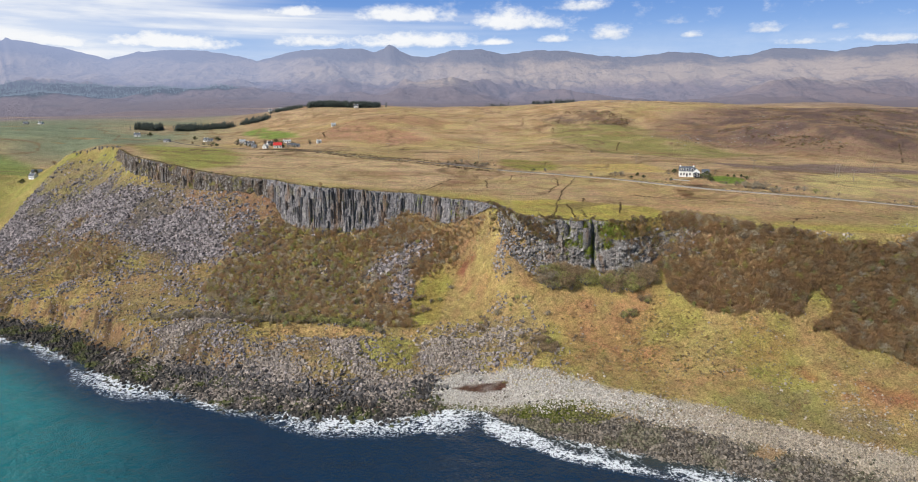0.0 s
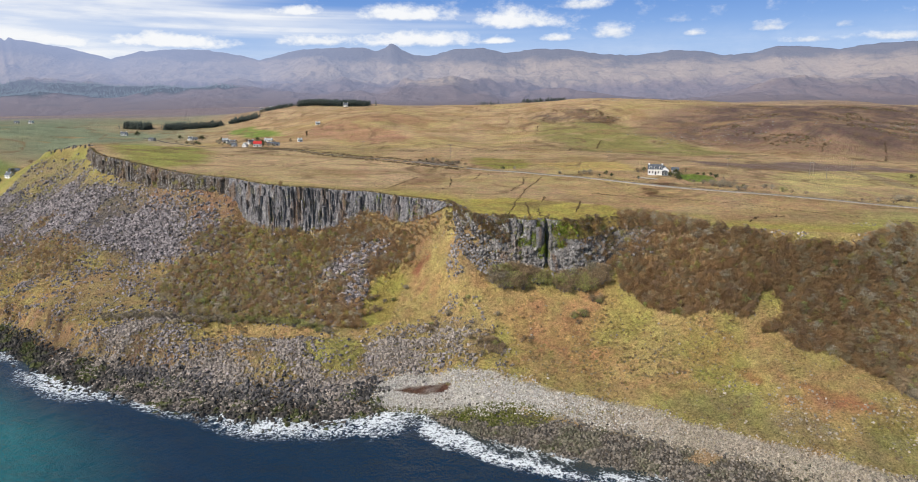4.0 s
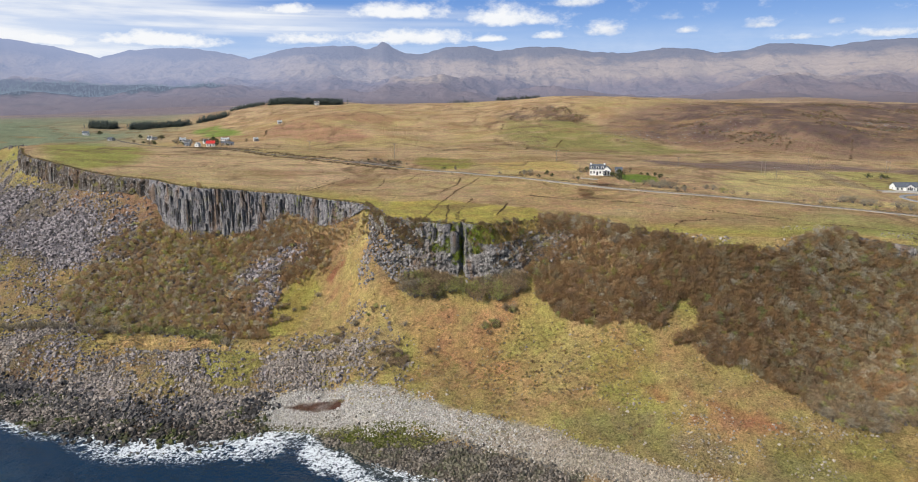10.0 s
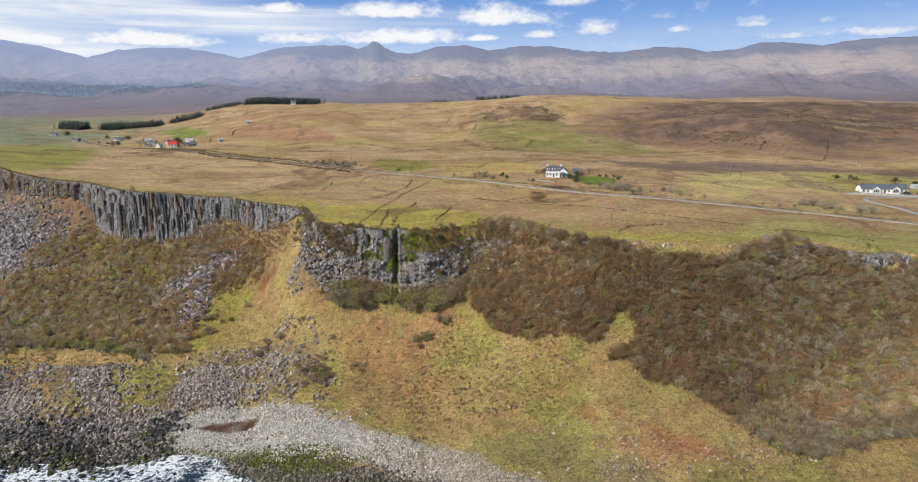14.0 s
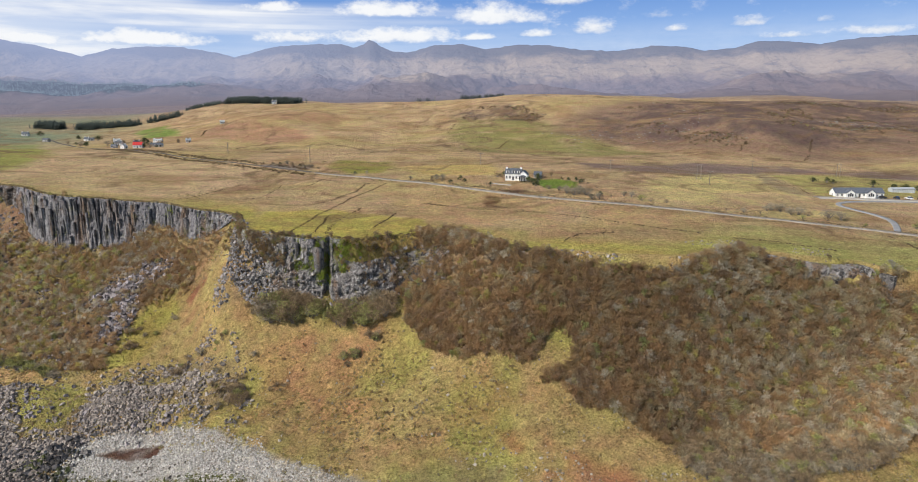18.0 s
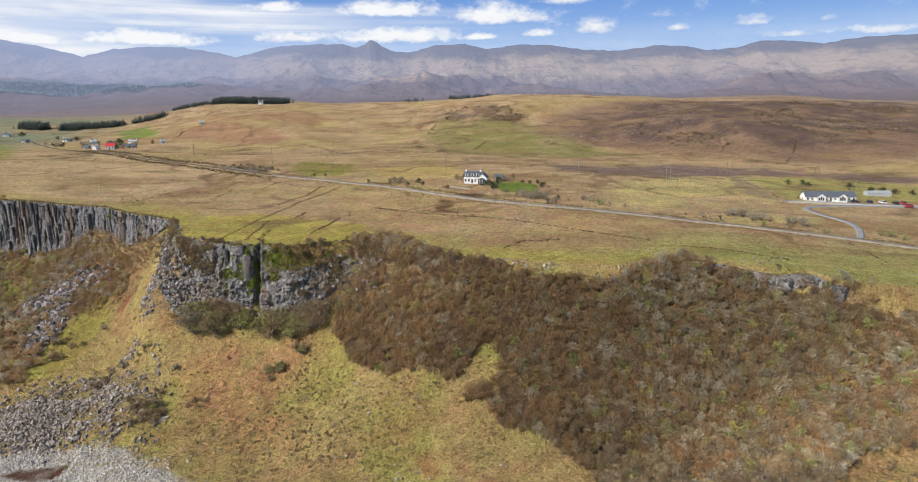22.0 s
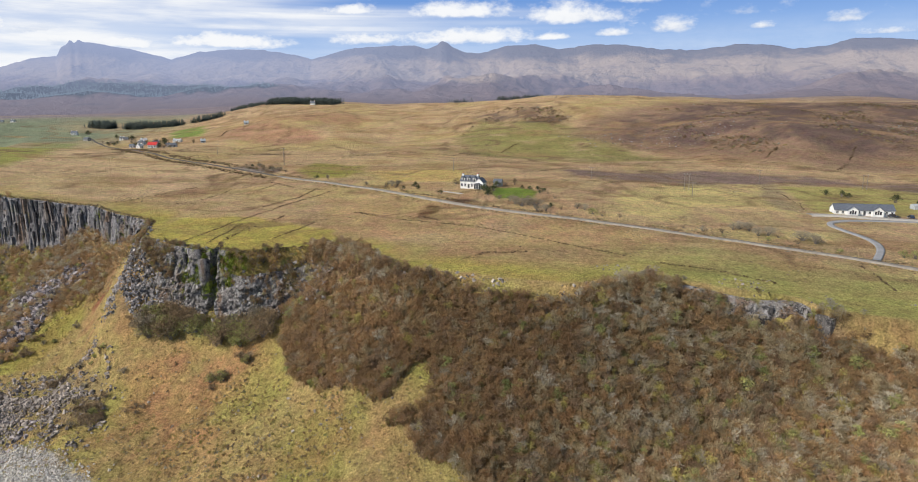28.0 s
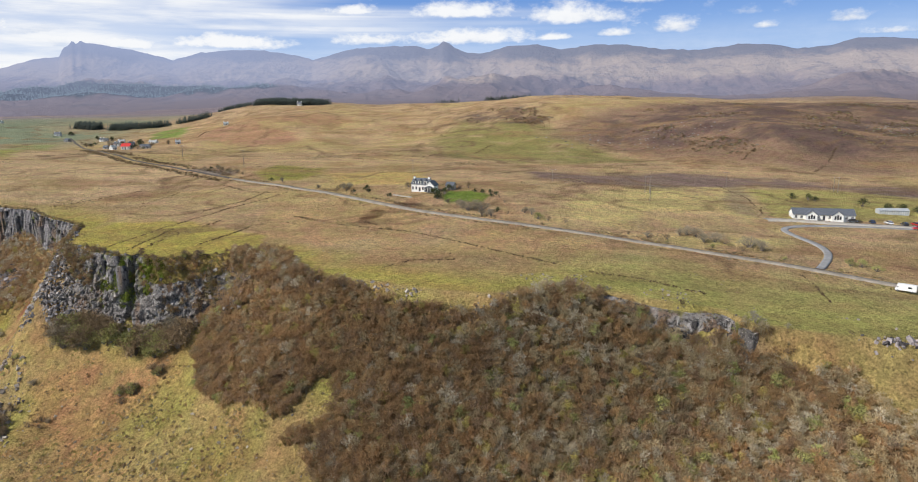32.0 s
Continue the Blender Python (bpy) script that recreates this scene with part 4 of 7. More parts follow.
def sow(count, box, density):
    """Places in plan, as dense as density(x, y) says (0 to 1)."""
    out = np.zeros((0, 2))
    while len(out) < count:
        x, y = rng.uniform(box[0], box[1], count * 3), rng.uniform(box[2], box[3], count * 3)
        keep = rng.uniform(size=len(x)) < density(x, y)
        out = np.concatenate([out, np.stack([x[keep], y[keep]], -1)])
    return out[:count]


def rock_material(name, dark, light, lichen=0.3, weed=0.0):
    n = Nodes(name)
    own = n.add("NewGeometry").outputs["Random Per Island"]
    obj = n.add("ObjectInfo").outputs["Random"]
    c = n.mix(n.math("MODULO", n.math("ADD", own, obj), 1.0), dark, light)
    c = n.mix(n.spread(n.noise(1.3, 5, 0.65), 0.52, 0.68, 0.0, lichen), c, (0.46, 0.44, 0.40))
    if weed:
        c = n.mix(n.spread(n.noise(0.09, 4, 0.6), 0.5, 0.62, 0.0, weed), c, (0.10, 0.115, 0.025))
    c = n.mix(n.spread(n.noise(6.0, 4, 0.7), 0.3, 0.7, 0.0, 0.35), c, (0.05, 0.045, 0.04))
    n.bump(n.noise(3.0, 5, 0.7), 0.7, 0.15)
    return n.done(c, 0.9, 0.2)


SCREE_ROCK = rock_material("scree_basalt", (0.05, 0.043, 0.046), (0.50, 0.435, 0.43), 0.35)
SHORE_ROCK = rock_material("wet_shore_basalt", (0.022, 0.022, 0.022), (0.105, 0.092, 0.08), 0.10, 0.75)
RUBBLE_ROCK = rock_material("rubble_stone", (0.13, 0.105, 0.088), (0.50, 0.425, 0.36), 0.3)
DARK_ROCK = rock_material("dark_boulder_basalt", (0.03, 0.028, 0.03), (0.17, 0.155, 0.148), 0.2)
PEBBLE_ROCK = rock_material("bleached_cobbles", (0.34, 0.31, 0.27), (0.82, 0.77, 0.70), 0.3)
TAN_ROCK = rock_material("tan_cobbles", (0.20, 0.165, 0.125), (0.60, 0.51, 0.40), 0.3)
FORESHORE_ROCK = rock_material("brown_foreshore_stones", (0.05, 0.045, 0.04), (0.33, 0.28, 0.225), 0.2, 0.3)
WEED_ROCK = rock_material("weedy_stones", (0.07, 0.072, 0.02), (0.25, 0.24, 0.075), 0.05, 0.4)


def chip_shape(seed):
    """A broken stone of eight uneven corners."""
    r = np.random.default_rng(seed)
    v = np.array([(x, y, z) for z in (-1, 1) for x, y in ((-1, -1), (1, -1), (1, 1), (-1, 1))], float) * 0.72
    v = v * r.uniform(0.6, 1.25, (8, 3)) * np.array([1.0, r.uniform(0.6, 0.95), r.uniform(0.45, 0.8)])
    v[4:, :2] *= r.uniform(0.55, 0.95)
    f = [(0, 2, 1), (0, 3, 2), (4, 5, 6), (4, 6, 7)]
    for k in range(4):
        n = (k + 1) % 4
        f += [(k, n, 4 + n), (k, 4 + n, 4 + k)]
    return v, np.array(f)


CHIPS = [chip_shape(20 + i) for i in range(14)]


def rocks(name, label, plan, size, material, shapes, sunk=0.25, tilt=0.6):
    z = height(plan[:, 0], plan[:, 1])
    at = np.stack([plan[:, 0], plan[:, 1], z + size * sunk], -1)
    v, f, _ = scatter(shapes, at, size, turns(len(plan), tilt))
    return tagged(mesh_object(name, v, f, material, False), label, "rocks", kind="stuff")


def sizes(count, low, high, power=2.2):
    return low + (high - low) * rng.uniform(size=count) ** power


def gaps(x, y, size, k, low=-0.25, high=0.25):
    return step(low, high, fbm(x, y, size, 4, k))


p = sow(27000, (-350, -95, 340, 550), lambda x, y: patch_in(SCREE_WEST, x, y, 7, 12, 22) * (0.06 + 0.94 * gaps(x, y, 17, 109, -0.3, 0.12)) * (1 - 0.88 * step(0, 30, y + 0.62 * x - 278)))
rocks("scree", "grey basalt scree below the cliff", p, sizes(len(p), 0.30, 1.45, 2.6), SCREE_ROCK, CHIPS)
p = sow(17000, (-340, 20, 240, 470), lambda x, y: (0.10 + 0.9 * gaps(x, y, 14, 104, -0.2, 0.25)) * (1 - 0.97 * patch_in(SAND_BANK, x, y, 2)) * (1 - step(-32, -22, x) * (y > 262)) * (y < base_y(x) - 2) * (y > shore_y(x) + 12))
rocks("scattered_stones", "grey stones scattered over the grass slope", p, sizes(len(p), 0.25, 1.1), SCREE_ROCK, CHIPS)
p = sow(23000, (-165, 64, 224, 306), lambda x, y: np.maximum(patch_in(RUBBLE, x, y, 7, 9, 23) * (0.06 + 0.94 * gaps(x, y, 12, 102, -0.15, 0.25)) * (1 - 0.8 * step(-4, 22, x)) * (1 - patch_in(SAND_BANK, x, y, 1.5)) * (1 - 0.93 * patch_in(RUBBLE_GREEN, x, y, 2, 2, 48)), 0.5 * patch_in(RUBBLE_LOW, x, y, 5, 8, 33) * gaps(x, y, 7, 102, -0.2, 0.25)) * (1 - patch_in(PEBBLES, x, y, 1, 2, 26)))
rocks("rubble", "brownish boulder rubble above the shore", p, sizes(len(p), 0.22, 1.05, 2.4), RUBBLE_ROCK, CHIPS)
p = sow(1500, (-54, -13, 298, 343), lambda x, y: patch_in(RUBBLE_HIGH, x, y, 2, 3, 24))
rocks("rubble_chute", "grey rock chute among the bushes", p, sizes(len(p), 0.4, 1.6), SCREE_ROCK, CHIPS)


def shore_band(low, high, x0, x1, fade):
    def density(x, y):
        d = y - shore_y(x)
        return step(low - 2, low + 2, d) * (1 - step(high - fade, high + fade, d + 4 * fbm(x, y, 18, 3, 103))) * step(x0 - 8, x0 + 8, x) * (1 - step(x1 - 6, x1 + 6, x))
    return density


p = sow(6200, (-290, 0, 215, 390), shore_band(-3.5, 13, -400, -10, 4))
rocks("shore_boulders", "black wet boulders with weed along the waterline", p, sizes(len(p), 0.4, 1.25, 1.7), SHORE_ROCK, CHIPS, 0.3)
p = sow(1700, (-150, 2, 218, 290), shore_band(8, 18, -125, -8, 4))
rocks("upper_boulders", "dark brown boulders above the wet rocks", p, sizes(len(p), 0.45, 1.5, 2.0), DARK_ROCK, CHIPS, 0.25)
p = sow(800, (-290, 0, 200, 390), shore_band(-13, -1, -400, -8, 2))
rocks("surf_rocks", "black wet rocks standing in the surf", p, sizes(len(p), 0.6, 1.7, 1.8), SHORE_ROCK, CHIPS, 0.45)
p = sow(12500, (2, 230, 105, 238), lambda x, y: shore_band(-4, 19, 10, 400, 3)(x, y) * (1 - 0.9 * patch_in(PEBBLES, x, y, 4, 3, 26)) * (1 - patch_in(SAND_PATCH, x, y, 0.8)) * (1 - 0.9 * patch_in(WEED_BED, x, y, 1.2, 2, 34)))
rocks("foreshore_stones", "brown weedy stones of the foreshore", p, sizes(len(p), 0.22, 0.85, 2.4), FORESHORE_ROCK, CHIPS)
p = sow(1500, (-12, 64, 210, 236), lambda x, y: patch_in(WEED_BED, x, y, 1.5, 2, 34))
rocks("weed_stones", "green and yellow weed-covered stones by the beach", p, sizes(len(p), 0.2, 0.6, 2.0), WEED_ROCK, CHIPS, 0.15)
p = sow(19000, (-14, 230, 120, 256), lambda x, y: patch_in(PEBBLES, x, y, 3.0, 4, 26) * (1 - patch_in(POOL, x, y, 0.5, 1, 27)))
tan = p[:, 0] + 14 * rng.normal(size=len(p)) > 78
rocks("cobbles", "pale bleached cobbles of the beach", p[~tan], sizes(int((~tan).sum()), 0.18, 0.52, 1.8), PEBBLE_ROCK, CHIPS, 0.3)
rocks("cobbles", "tan and brown cobbles of the outer beach", p[tan], sizes(int(tan.sum()), 0.18, 0.55, 1.8), TAN_ROCK, CHIPS, 0.3)
p = sow(800, (20, 262, 170, 272), lambda x, y: (0.05 + 0.95 * np.maximum(patch_in(ROCKS_EAST, x, y, 5, 6, 25), patch_in(ROCKS_EAST_B, x, y, 3, 4, 25))) * (y > shore_y(x) + 14) * (1 - patch_in(WOOD_EAST, x, y, 2)) * gaps(x, y, 9, 105, -0.3, 0.2))
rocks("slope_stones", "pale stones lying in the grass", p, sizes(len(p), 0.18, 0.75, 2.4), TAN_ROCK, CHIPS, 0.05)
p = sow(130, (200, 300, 262, 300), lambda x, y: gaps(x, y, 7, 106, 0.0, 0.3) * (y > brow_y(x) - 1) * (y < brow_y(x) + 14))
rocks("brow_stones", "pale stones on the turf by the brow", p, sizes(len(p), 0.15, 0.6, 2.4), RUBBLE_ROCK, CHIPS)

p = np.array((295, 256)) + rng.normal(0, 1, (60, 2)) * np.array((4.5, 1.6))
rocks("pale_outcrop", "pale broken outcrop in the turf by the brow", p, sizes(len(p), 0.3, 1.2, 1.6), SCREE_ROCK, CHIPS, 0.35)

# single large boulders
BOULDER_MESHES = []
for i in range(6):
    v, f = boulder_shape(80 + i, 2)
    for mat, tag in ((SHORE_ROCK, "black wet boulder at the edge of the surf"), (RUBBLE_ROCK, "weathered brown boulder in the rubble"), (SCREE_ROCK, "grey basalt boulder on the slope")):
        me = bpy.data.meshes.new("boulder")
        fill(me, v, f)
        me.materials.append(mat)
        BOULDER_MESHES.append((me, tag))
spots = [(0, sow(70, (-200, 0, 220, 320), shore_band(-5, 8, -400, -10, 3)), 0.8, 1.5),
         (1, sow(80, (-165, 48, 224, 298), lambda x, y: patch_in(RUBBLE, x, y, 3)), 0.8, 1.5),
         (2, sow(60, (-320, -100, 345, 470), lambda x, y: patch_in(SCREE_WEST, x, y, 3)), 0.9, 1.6),
         (0, sow(25, (20, 130, 170, 235), shore_band(0, 9, 12, 400, 3)), 0.5, 1.0)]
for kind, plan, lo, hi in spots:
    for q in plan:
        me, tag = BOULDER_MESHES[3 * int(rng.integers(6)) + kind]
        ob = new("boulder", me)
        s = rng.uniform(lo, hi)
        ob.location = (q[0], q[1], float(height(q[:1], q[1:])[0]) + s * 0.2)
        ob.rotation_euler = (rng.normal(0, 0.3), rng.normal(0, 0.3), rng.uniform(0, 6.28))
        ob.scale = (s, s, s)
        tagged(ob, tag, "boulder", "boulders on the slope and shore")


# ---- the basalt cliffs ----
def column_shape(seed):
    """A six-sided column of unit width and height, jointed and broken at the top."""
    r = np.random.default_rng(seed)
    a = np.arange(6) * np.pi / 3 + r.uniform(-0.22, 0.22, 6)
    rad = r.uniform(0.42, 0.6, 6)
    ring = np.stack([np.cos(a) * rad, np.sin(a) * rad], -1)
    v, f = [], []
    cuts = [0, r.uniform(0.2, 0.4), r.uniform(0.5, 0.75), 1.0]
    for i in range(3):
        shift = r.normal(0, 0.07, 2)
        grow = r.uniform(0.9, 1.08)
        for z in (cuts[i], cuts[i + 1]):
            for k in range(6):
                slope = r.uniform(-0.02, 0.02) if z == 1.0 else 0
                v.append((ring[k, 0] * grow + shift[0], ring[k, 1] * grow + shift[1], z + slope))
    for j in range(5):
        for k in range(6):
            b, n = j * 6, (k + 1) % 6
            f += [(b + k, b + n, b + 6 + n), (b + k, b + 6 + n, b + 6 + k)]
    v.append((0, 0, 1.01))
    f += [(30 + k, 30 + (k + 1) % 6, 36) for k in range(6)]
    return np.array(v, float), np.array(f)


def cliff_material(name="columnar_basalt", speckle=0.6, growth=0.4, dark=(0.04, 0.039, 0.046), pale=(0.27, 0.252, 0.262)):
    n = Nodes(name)
    w = n.world()
    tall = n.add("Mapping")
    tall.inputs["Scale"].default_value = (1.0, 1.0, 0.12)
    n.link(w, tall.inputs["Vector"])
    own = n.math("MODULO", n.math("ADD", n.add("NewGeometry").outputs["Random Per Island"], n.add("ObjectInfo").outputs["Random"]), 1.0)
    c = n.mix(own, dark, pale)
    c = n.mix(n.spread(n.noise(0.8, 6, 0.7, tall.outputs[0]), 0.51, 0.63, 0.0, 0.8), c, (0.46, 0.435, 0.42))
    c = n.mix(n.spread(n.noise(0.16, 4, 0.6, tall.outputs[0]), 0.52, 0.66, 0.0, 0.75), c, (0.22, 0.135, 0.08))
    c = n.mix(n.spread(n.noise(0.9, 6, 0.75), 0.50, 0.60, 0.0, 0.85), c, (0.03, 0.03, 0.033))
    c = n.mix(n.spread(n.noise(1.9, 5, 0.75), 0.56, 0.64, 0.0, speckle), c, (0.46, 0.44, 0.41))
    c = n.mix(n.spread(n.noise(0.13, 4, 0.65), 0.56, 0.68, 0.0, growth), c, (0.17, 0.15, 0.05))
    n.bump(n.noise(1.6, 6, 0.75), 1.0, 0.8)
    return n.done(c, 0.92, 0.15)


BASALT = cliff_material()
RUSTY = cliff_material("rusty_broken_basalt", 0.6, 0.9, (0.07, 0.055, 0.045), (0.26, 0.195, 0.15))
CRAG = cliff_material("broken_crag_rock", 0.9, 0.9, (0.042, 0.038, 0.039), (0.25, 0.228, 0.215))
LEDGE_ROCK = rock_material("ledge_basalt", (0.065, 0.058, 0.056), (0.50, 0.45, 0.425), 0.35)
COLUMNS = [column_shape(200 + i) for i in range(14)]
COLUMN_MESHES = []
for v, f in COLUMNS:
    me = bpy.data.meshes.new("basalt_column")
    fill(me, v, f)
    me.materials.append(BASALT)
    COLUMN_MESHES.append(me)


def column_rows(x0, x1, gap, ranks, top_drop):
    """Stands of columns along the brow: place, width, height and lean of each."""
    out = []
    xs = np.arange(x0, x1, 0.05)
    ys = brow_y(xs)
    run = np.concatenate([[0], np.cumsum(np.hypot(np.diff(xs), np.diff(ys)))])
    for share, low, high in ranks:
        s = np.arange(0, run[-1], gap) + rng.uniform(-0.25, 0.25, len(np.arange(0, run[-1], gap))) * gap
        x = np.interp(s, run, xs)
        fw = glide(FACE_X, FACE_W, x)
        y = brow_y(x) - fw * share + rng.uniform(-1.3, 0.6, len(x)) + 0.9 * fbm(x, x * 0, 9, 3, 110)
        lip = upland(x, brow_y(x))
        foot = low_ground(x, brow_y(x) - fw) - 1.5
        h = np.maximum((lip - foot) * rng.uniform(low, high, len(x)) - top_drop, 1.0)
        h = np.minimum(h, lip - foot - 0.15)
        out.append(np.stack([x, y, foot, rng.uniform(0.65, 1.75, len(x)) * gap * 1.2, h], -1))
    return np.concatenate(out)


cliff_1 = tagged(new("cliff_1"), "tall grey columnar basalt cliff under the moor", "cliff", kind="structure")
cliff_2 = tagged(new("cliff_2"), "broken basalt crag with a mossy dark gully", "cliff", kind="structure")
cliff_3 = tagged(new("cliff_3"), "low grey rock outcrop along the brow", "cliff", kind="structure")


def rock_face(cliff, x0, x1, material, bold, ribs, top=1.0):
    """The rough rock between and behind the columns: ribs and ledges standing out from the face."""
    xs = np.arange(x0, x1, 0.45)
    hs = np.linspace(-0.08, top, 46)
    X, H = np.meshgrid(xs, hs)
    at = X + 1.6 * fbm(H * 9, X * 0 + 1.0, 2.0, 3, 116) * np.minimum(1, (top - H) * 5)
    fw, ye = glide(FACE_X, FACE_W, at), brow_y(at)
    lip, foot = upland(at, ye), low_ground(at, ye - fw)
    Z = foot + (lip - foot) * H - 0.12
    fade = np.minimum(1, (top - H) * 6 + 0.15)
    rib = 1 - np.abs(fbm(X, Z * 0.06, 3.2, 3, 111))
    ledge = fbm(X * 0.8, Z * 1.1, 3.0, 4, 112)
    out = (ribs * (rib - 0.5) + bold * ledge + bold * 1.2 * fbm(X, Z * 0.5, 9, 3, 113) + bold * 0.7 * np.abs(fbm(X, Z, 1.6, 3, 114))) * fade
    Y = ye - fw * (1 - H) - 0.7 * np.minimum(1, (top - H) * 9 + 0.25 + 0.75 * (top > 0.99)) - out
    g = np.stack([X, Y, Z], -1)
    ob = mesh_object("rock_face", g.reshape(-1, 3), grid_faces(*X.shape), material, False)
    ob.parent = cliff


def stand(cliff, rows, single, rock=None):
    """The first ones as columns of their own, the others joined."""
    for x, y, z, w, h in rows[:single]:
        ob = new("basalt_column", COLUMN_MESHES[int(rng.integers(14))])
        ob.parent = cliff
        ob.location, ob.scale = (x, y, z), (w, w, h)
        ob.rotation_euler = (rng.normal(0, 0.015), rng.normal(0, 0.015), rng.uniform(0, 6.28))
    rest = rows[single:]
    if len(rest):
        v, f, _ = scatter(COLUMNS, rest[:, :3], rest[:, [3, 3, 4]], turns(len(rest), 0.02))
        ob = mesh_object("joined_columns", v, f, rock or BASALT, False)
        ob.parent = cliff
        tagged(ob, kind="stuff")


rock_face(cliff_1, -262, -117, RUSTY, 1.3, 1.8)
rock_face(cliff_1, -118, 22, BASALT, 0.7, 2.2)
rock_face(cliff_2, 19, 71, CRAG, 2.2, 1.6)
rock_face(cliff_2, 70, 112, CRAG, 2.0, 1.6, 0.66)
rock_face(cliff_3, 224, 258, CRAG, 0.9, 1.2, 0.75)
west = column_rows(-112, 21, 1.0, ((0.12, 0.9, 1.02), (0.45, 0.6, 1.0), (0.85, 0.15, 0.8)), 0.1)
west = west[rng.permutation(len(west))]
further = column_rows(-262, -112, 1.9, ((0.15, 0.75, 1.02), (0.6, 0.2, 0.8)), 0.1)
stand(cliff_1, west, 290)
stand(cliff_1, further[fbm(further[:, 0], further[:, 0] * 0, 11, 3, 115) + 0.5 * rng.uniform(-1, 1, len(further)) > 0.05], 0, RUSTY)
crag = np.concatenate([column_rows(46, 54, 1.3, ((0.1, 0.9, 1.0), (0.3, 0.6, 0.95)), 0.1), column_rows(54, 62, 2.2, ((0.2, 0.7, 1.0),), 0.1)])
stand(cliff_2, crag[rng.permutation(len(crag))], 200)
stand(cliff_3, column_rows(224, 262, 2.2, ((0.3, 0.4, 0.85), (0.6, 0.2, 0.5)), 0.3), 0, CRAG)
# loose blocks over the crag and fallen below it
for x0, x1, deep, count in ((20, 50, 15, 1000), (50, 110, 11, 600)):
    x = rng.uniform(x0, x1, count)
    y = brow_y(x) - 1.5 - rng.uniform(0, 1, count) ** 0.8 * deep
    ok = np.abs(x - 64) > 2.0
    x, y = x[ok], y[ok]
    at = np.stack([x, y - 1.5, height(x, y) + 0.1], -1)
    v, f, _ = scatter(CHIPS, at, sizes(len(x), 0.22, 1.0, 2.4), turns(len(x), 0.8))
    ob = mesh_object("loose_blocks", v, f, LEDGE_ROCK, False)
    ob.parent = cliff_2
    tagged(ob, kind="stuff")
p = sow(1000, (10, 63, 290, 328), lambda x, y: patch_in(CRAG_FOOT, x, y, 2, 3, 56) * gaps(x, y, 7, 107, -0.4, 0.1))
rocks("crag_rubble", "grey broken blocks at the foot of the crag", p, sizes(len(p), 0.25, 1.1, 2.2), LEDGE_ROCK, CHIPS, 0.2)
# crags on the skyline of the spur, and low broken rock along the wooded brow
crest = []
for cx, cy in ((-330, 553), (-322, 550), (-313, 546), (-300, 541), (-290, 532), (-276, 515)):
    for _ in range(4):
        qx, qy = cx + rng.normal(0, 2.5), cy + rng.normal(0, 2)
        crest.append((qx, qy, float(height(np.array([qx]), np.array([qy]))[0]) - 1, rng.uniform(0.9, 1.7), rng.uniform(1.3, 2.6)))
stand(cliff_3, np.array(crest), 0)
x = rng.uniform(126, 216, 260)
y = brow_y(x) - rng.uniform(0, 6, 260)
p = np.stack([x, y], -1)[fbm(x, y, 12, 3, 108) > 0.0]
rocks("brow_rocks", "low broken rock along the wooded brow", p, sizes(len(p), 0.3, 0.9, 2.0), RUBBLE_ROCK, CHIPS, 0.1)


# ---- trees and scrub ----
def tube(a, b, ra, rb, sides=4):
    a, b = np.array(a, float), np.array(b, float)
    d = (b - a) / np.linalg.norm(b - a)
    s = np.cross(d, (0.3, 0.9, 0.2))
    s /= np.linalg.norm(s)
    t = np.cross(d, s)
    k = np.arange(sides) * 2 * np.pi / sides
    ring = np.cos(k)[:, None] * s + np.sin(k)[:, None] * t
    v = np.concatenate([a + ring * ra, b + ring * rb])
    f = []
    for i in range(sides):
        j = (i + 1) % sides
        f += [(i, j, sides + j), (i, sides + j, sides + i)]
    return v, np.array(f)


def joined(pieces):
    vs, fs, base = [], [], 0
    for v, f in pieces:
        vs.append(v)
        fs.append(np.asarray(f) + base)
        base += len(v)
    return np.concatenate(vs), np.concatenate(fs)


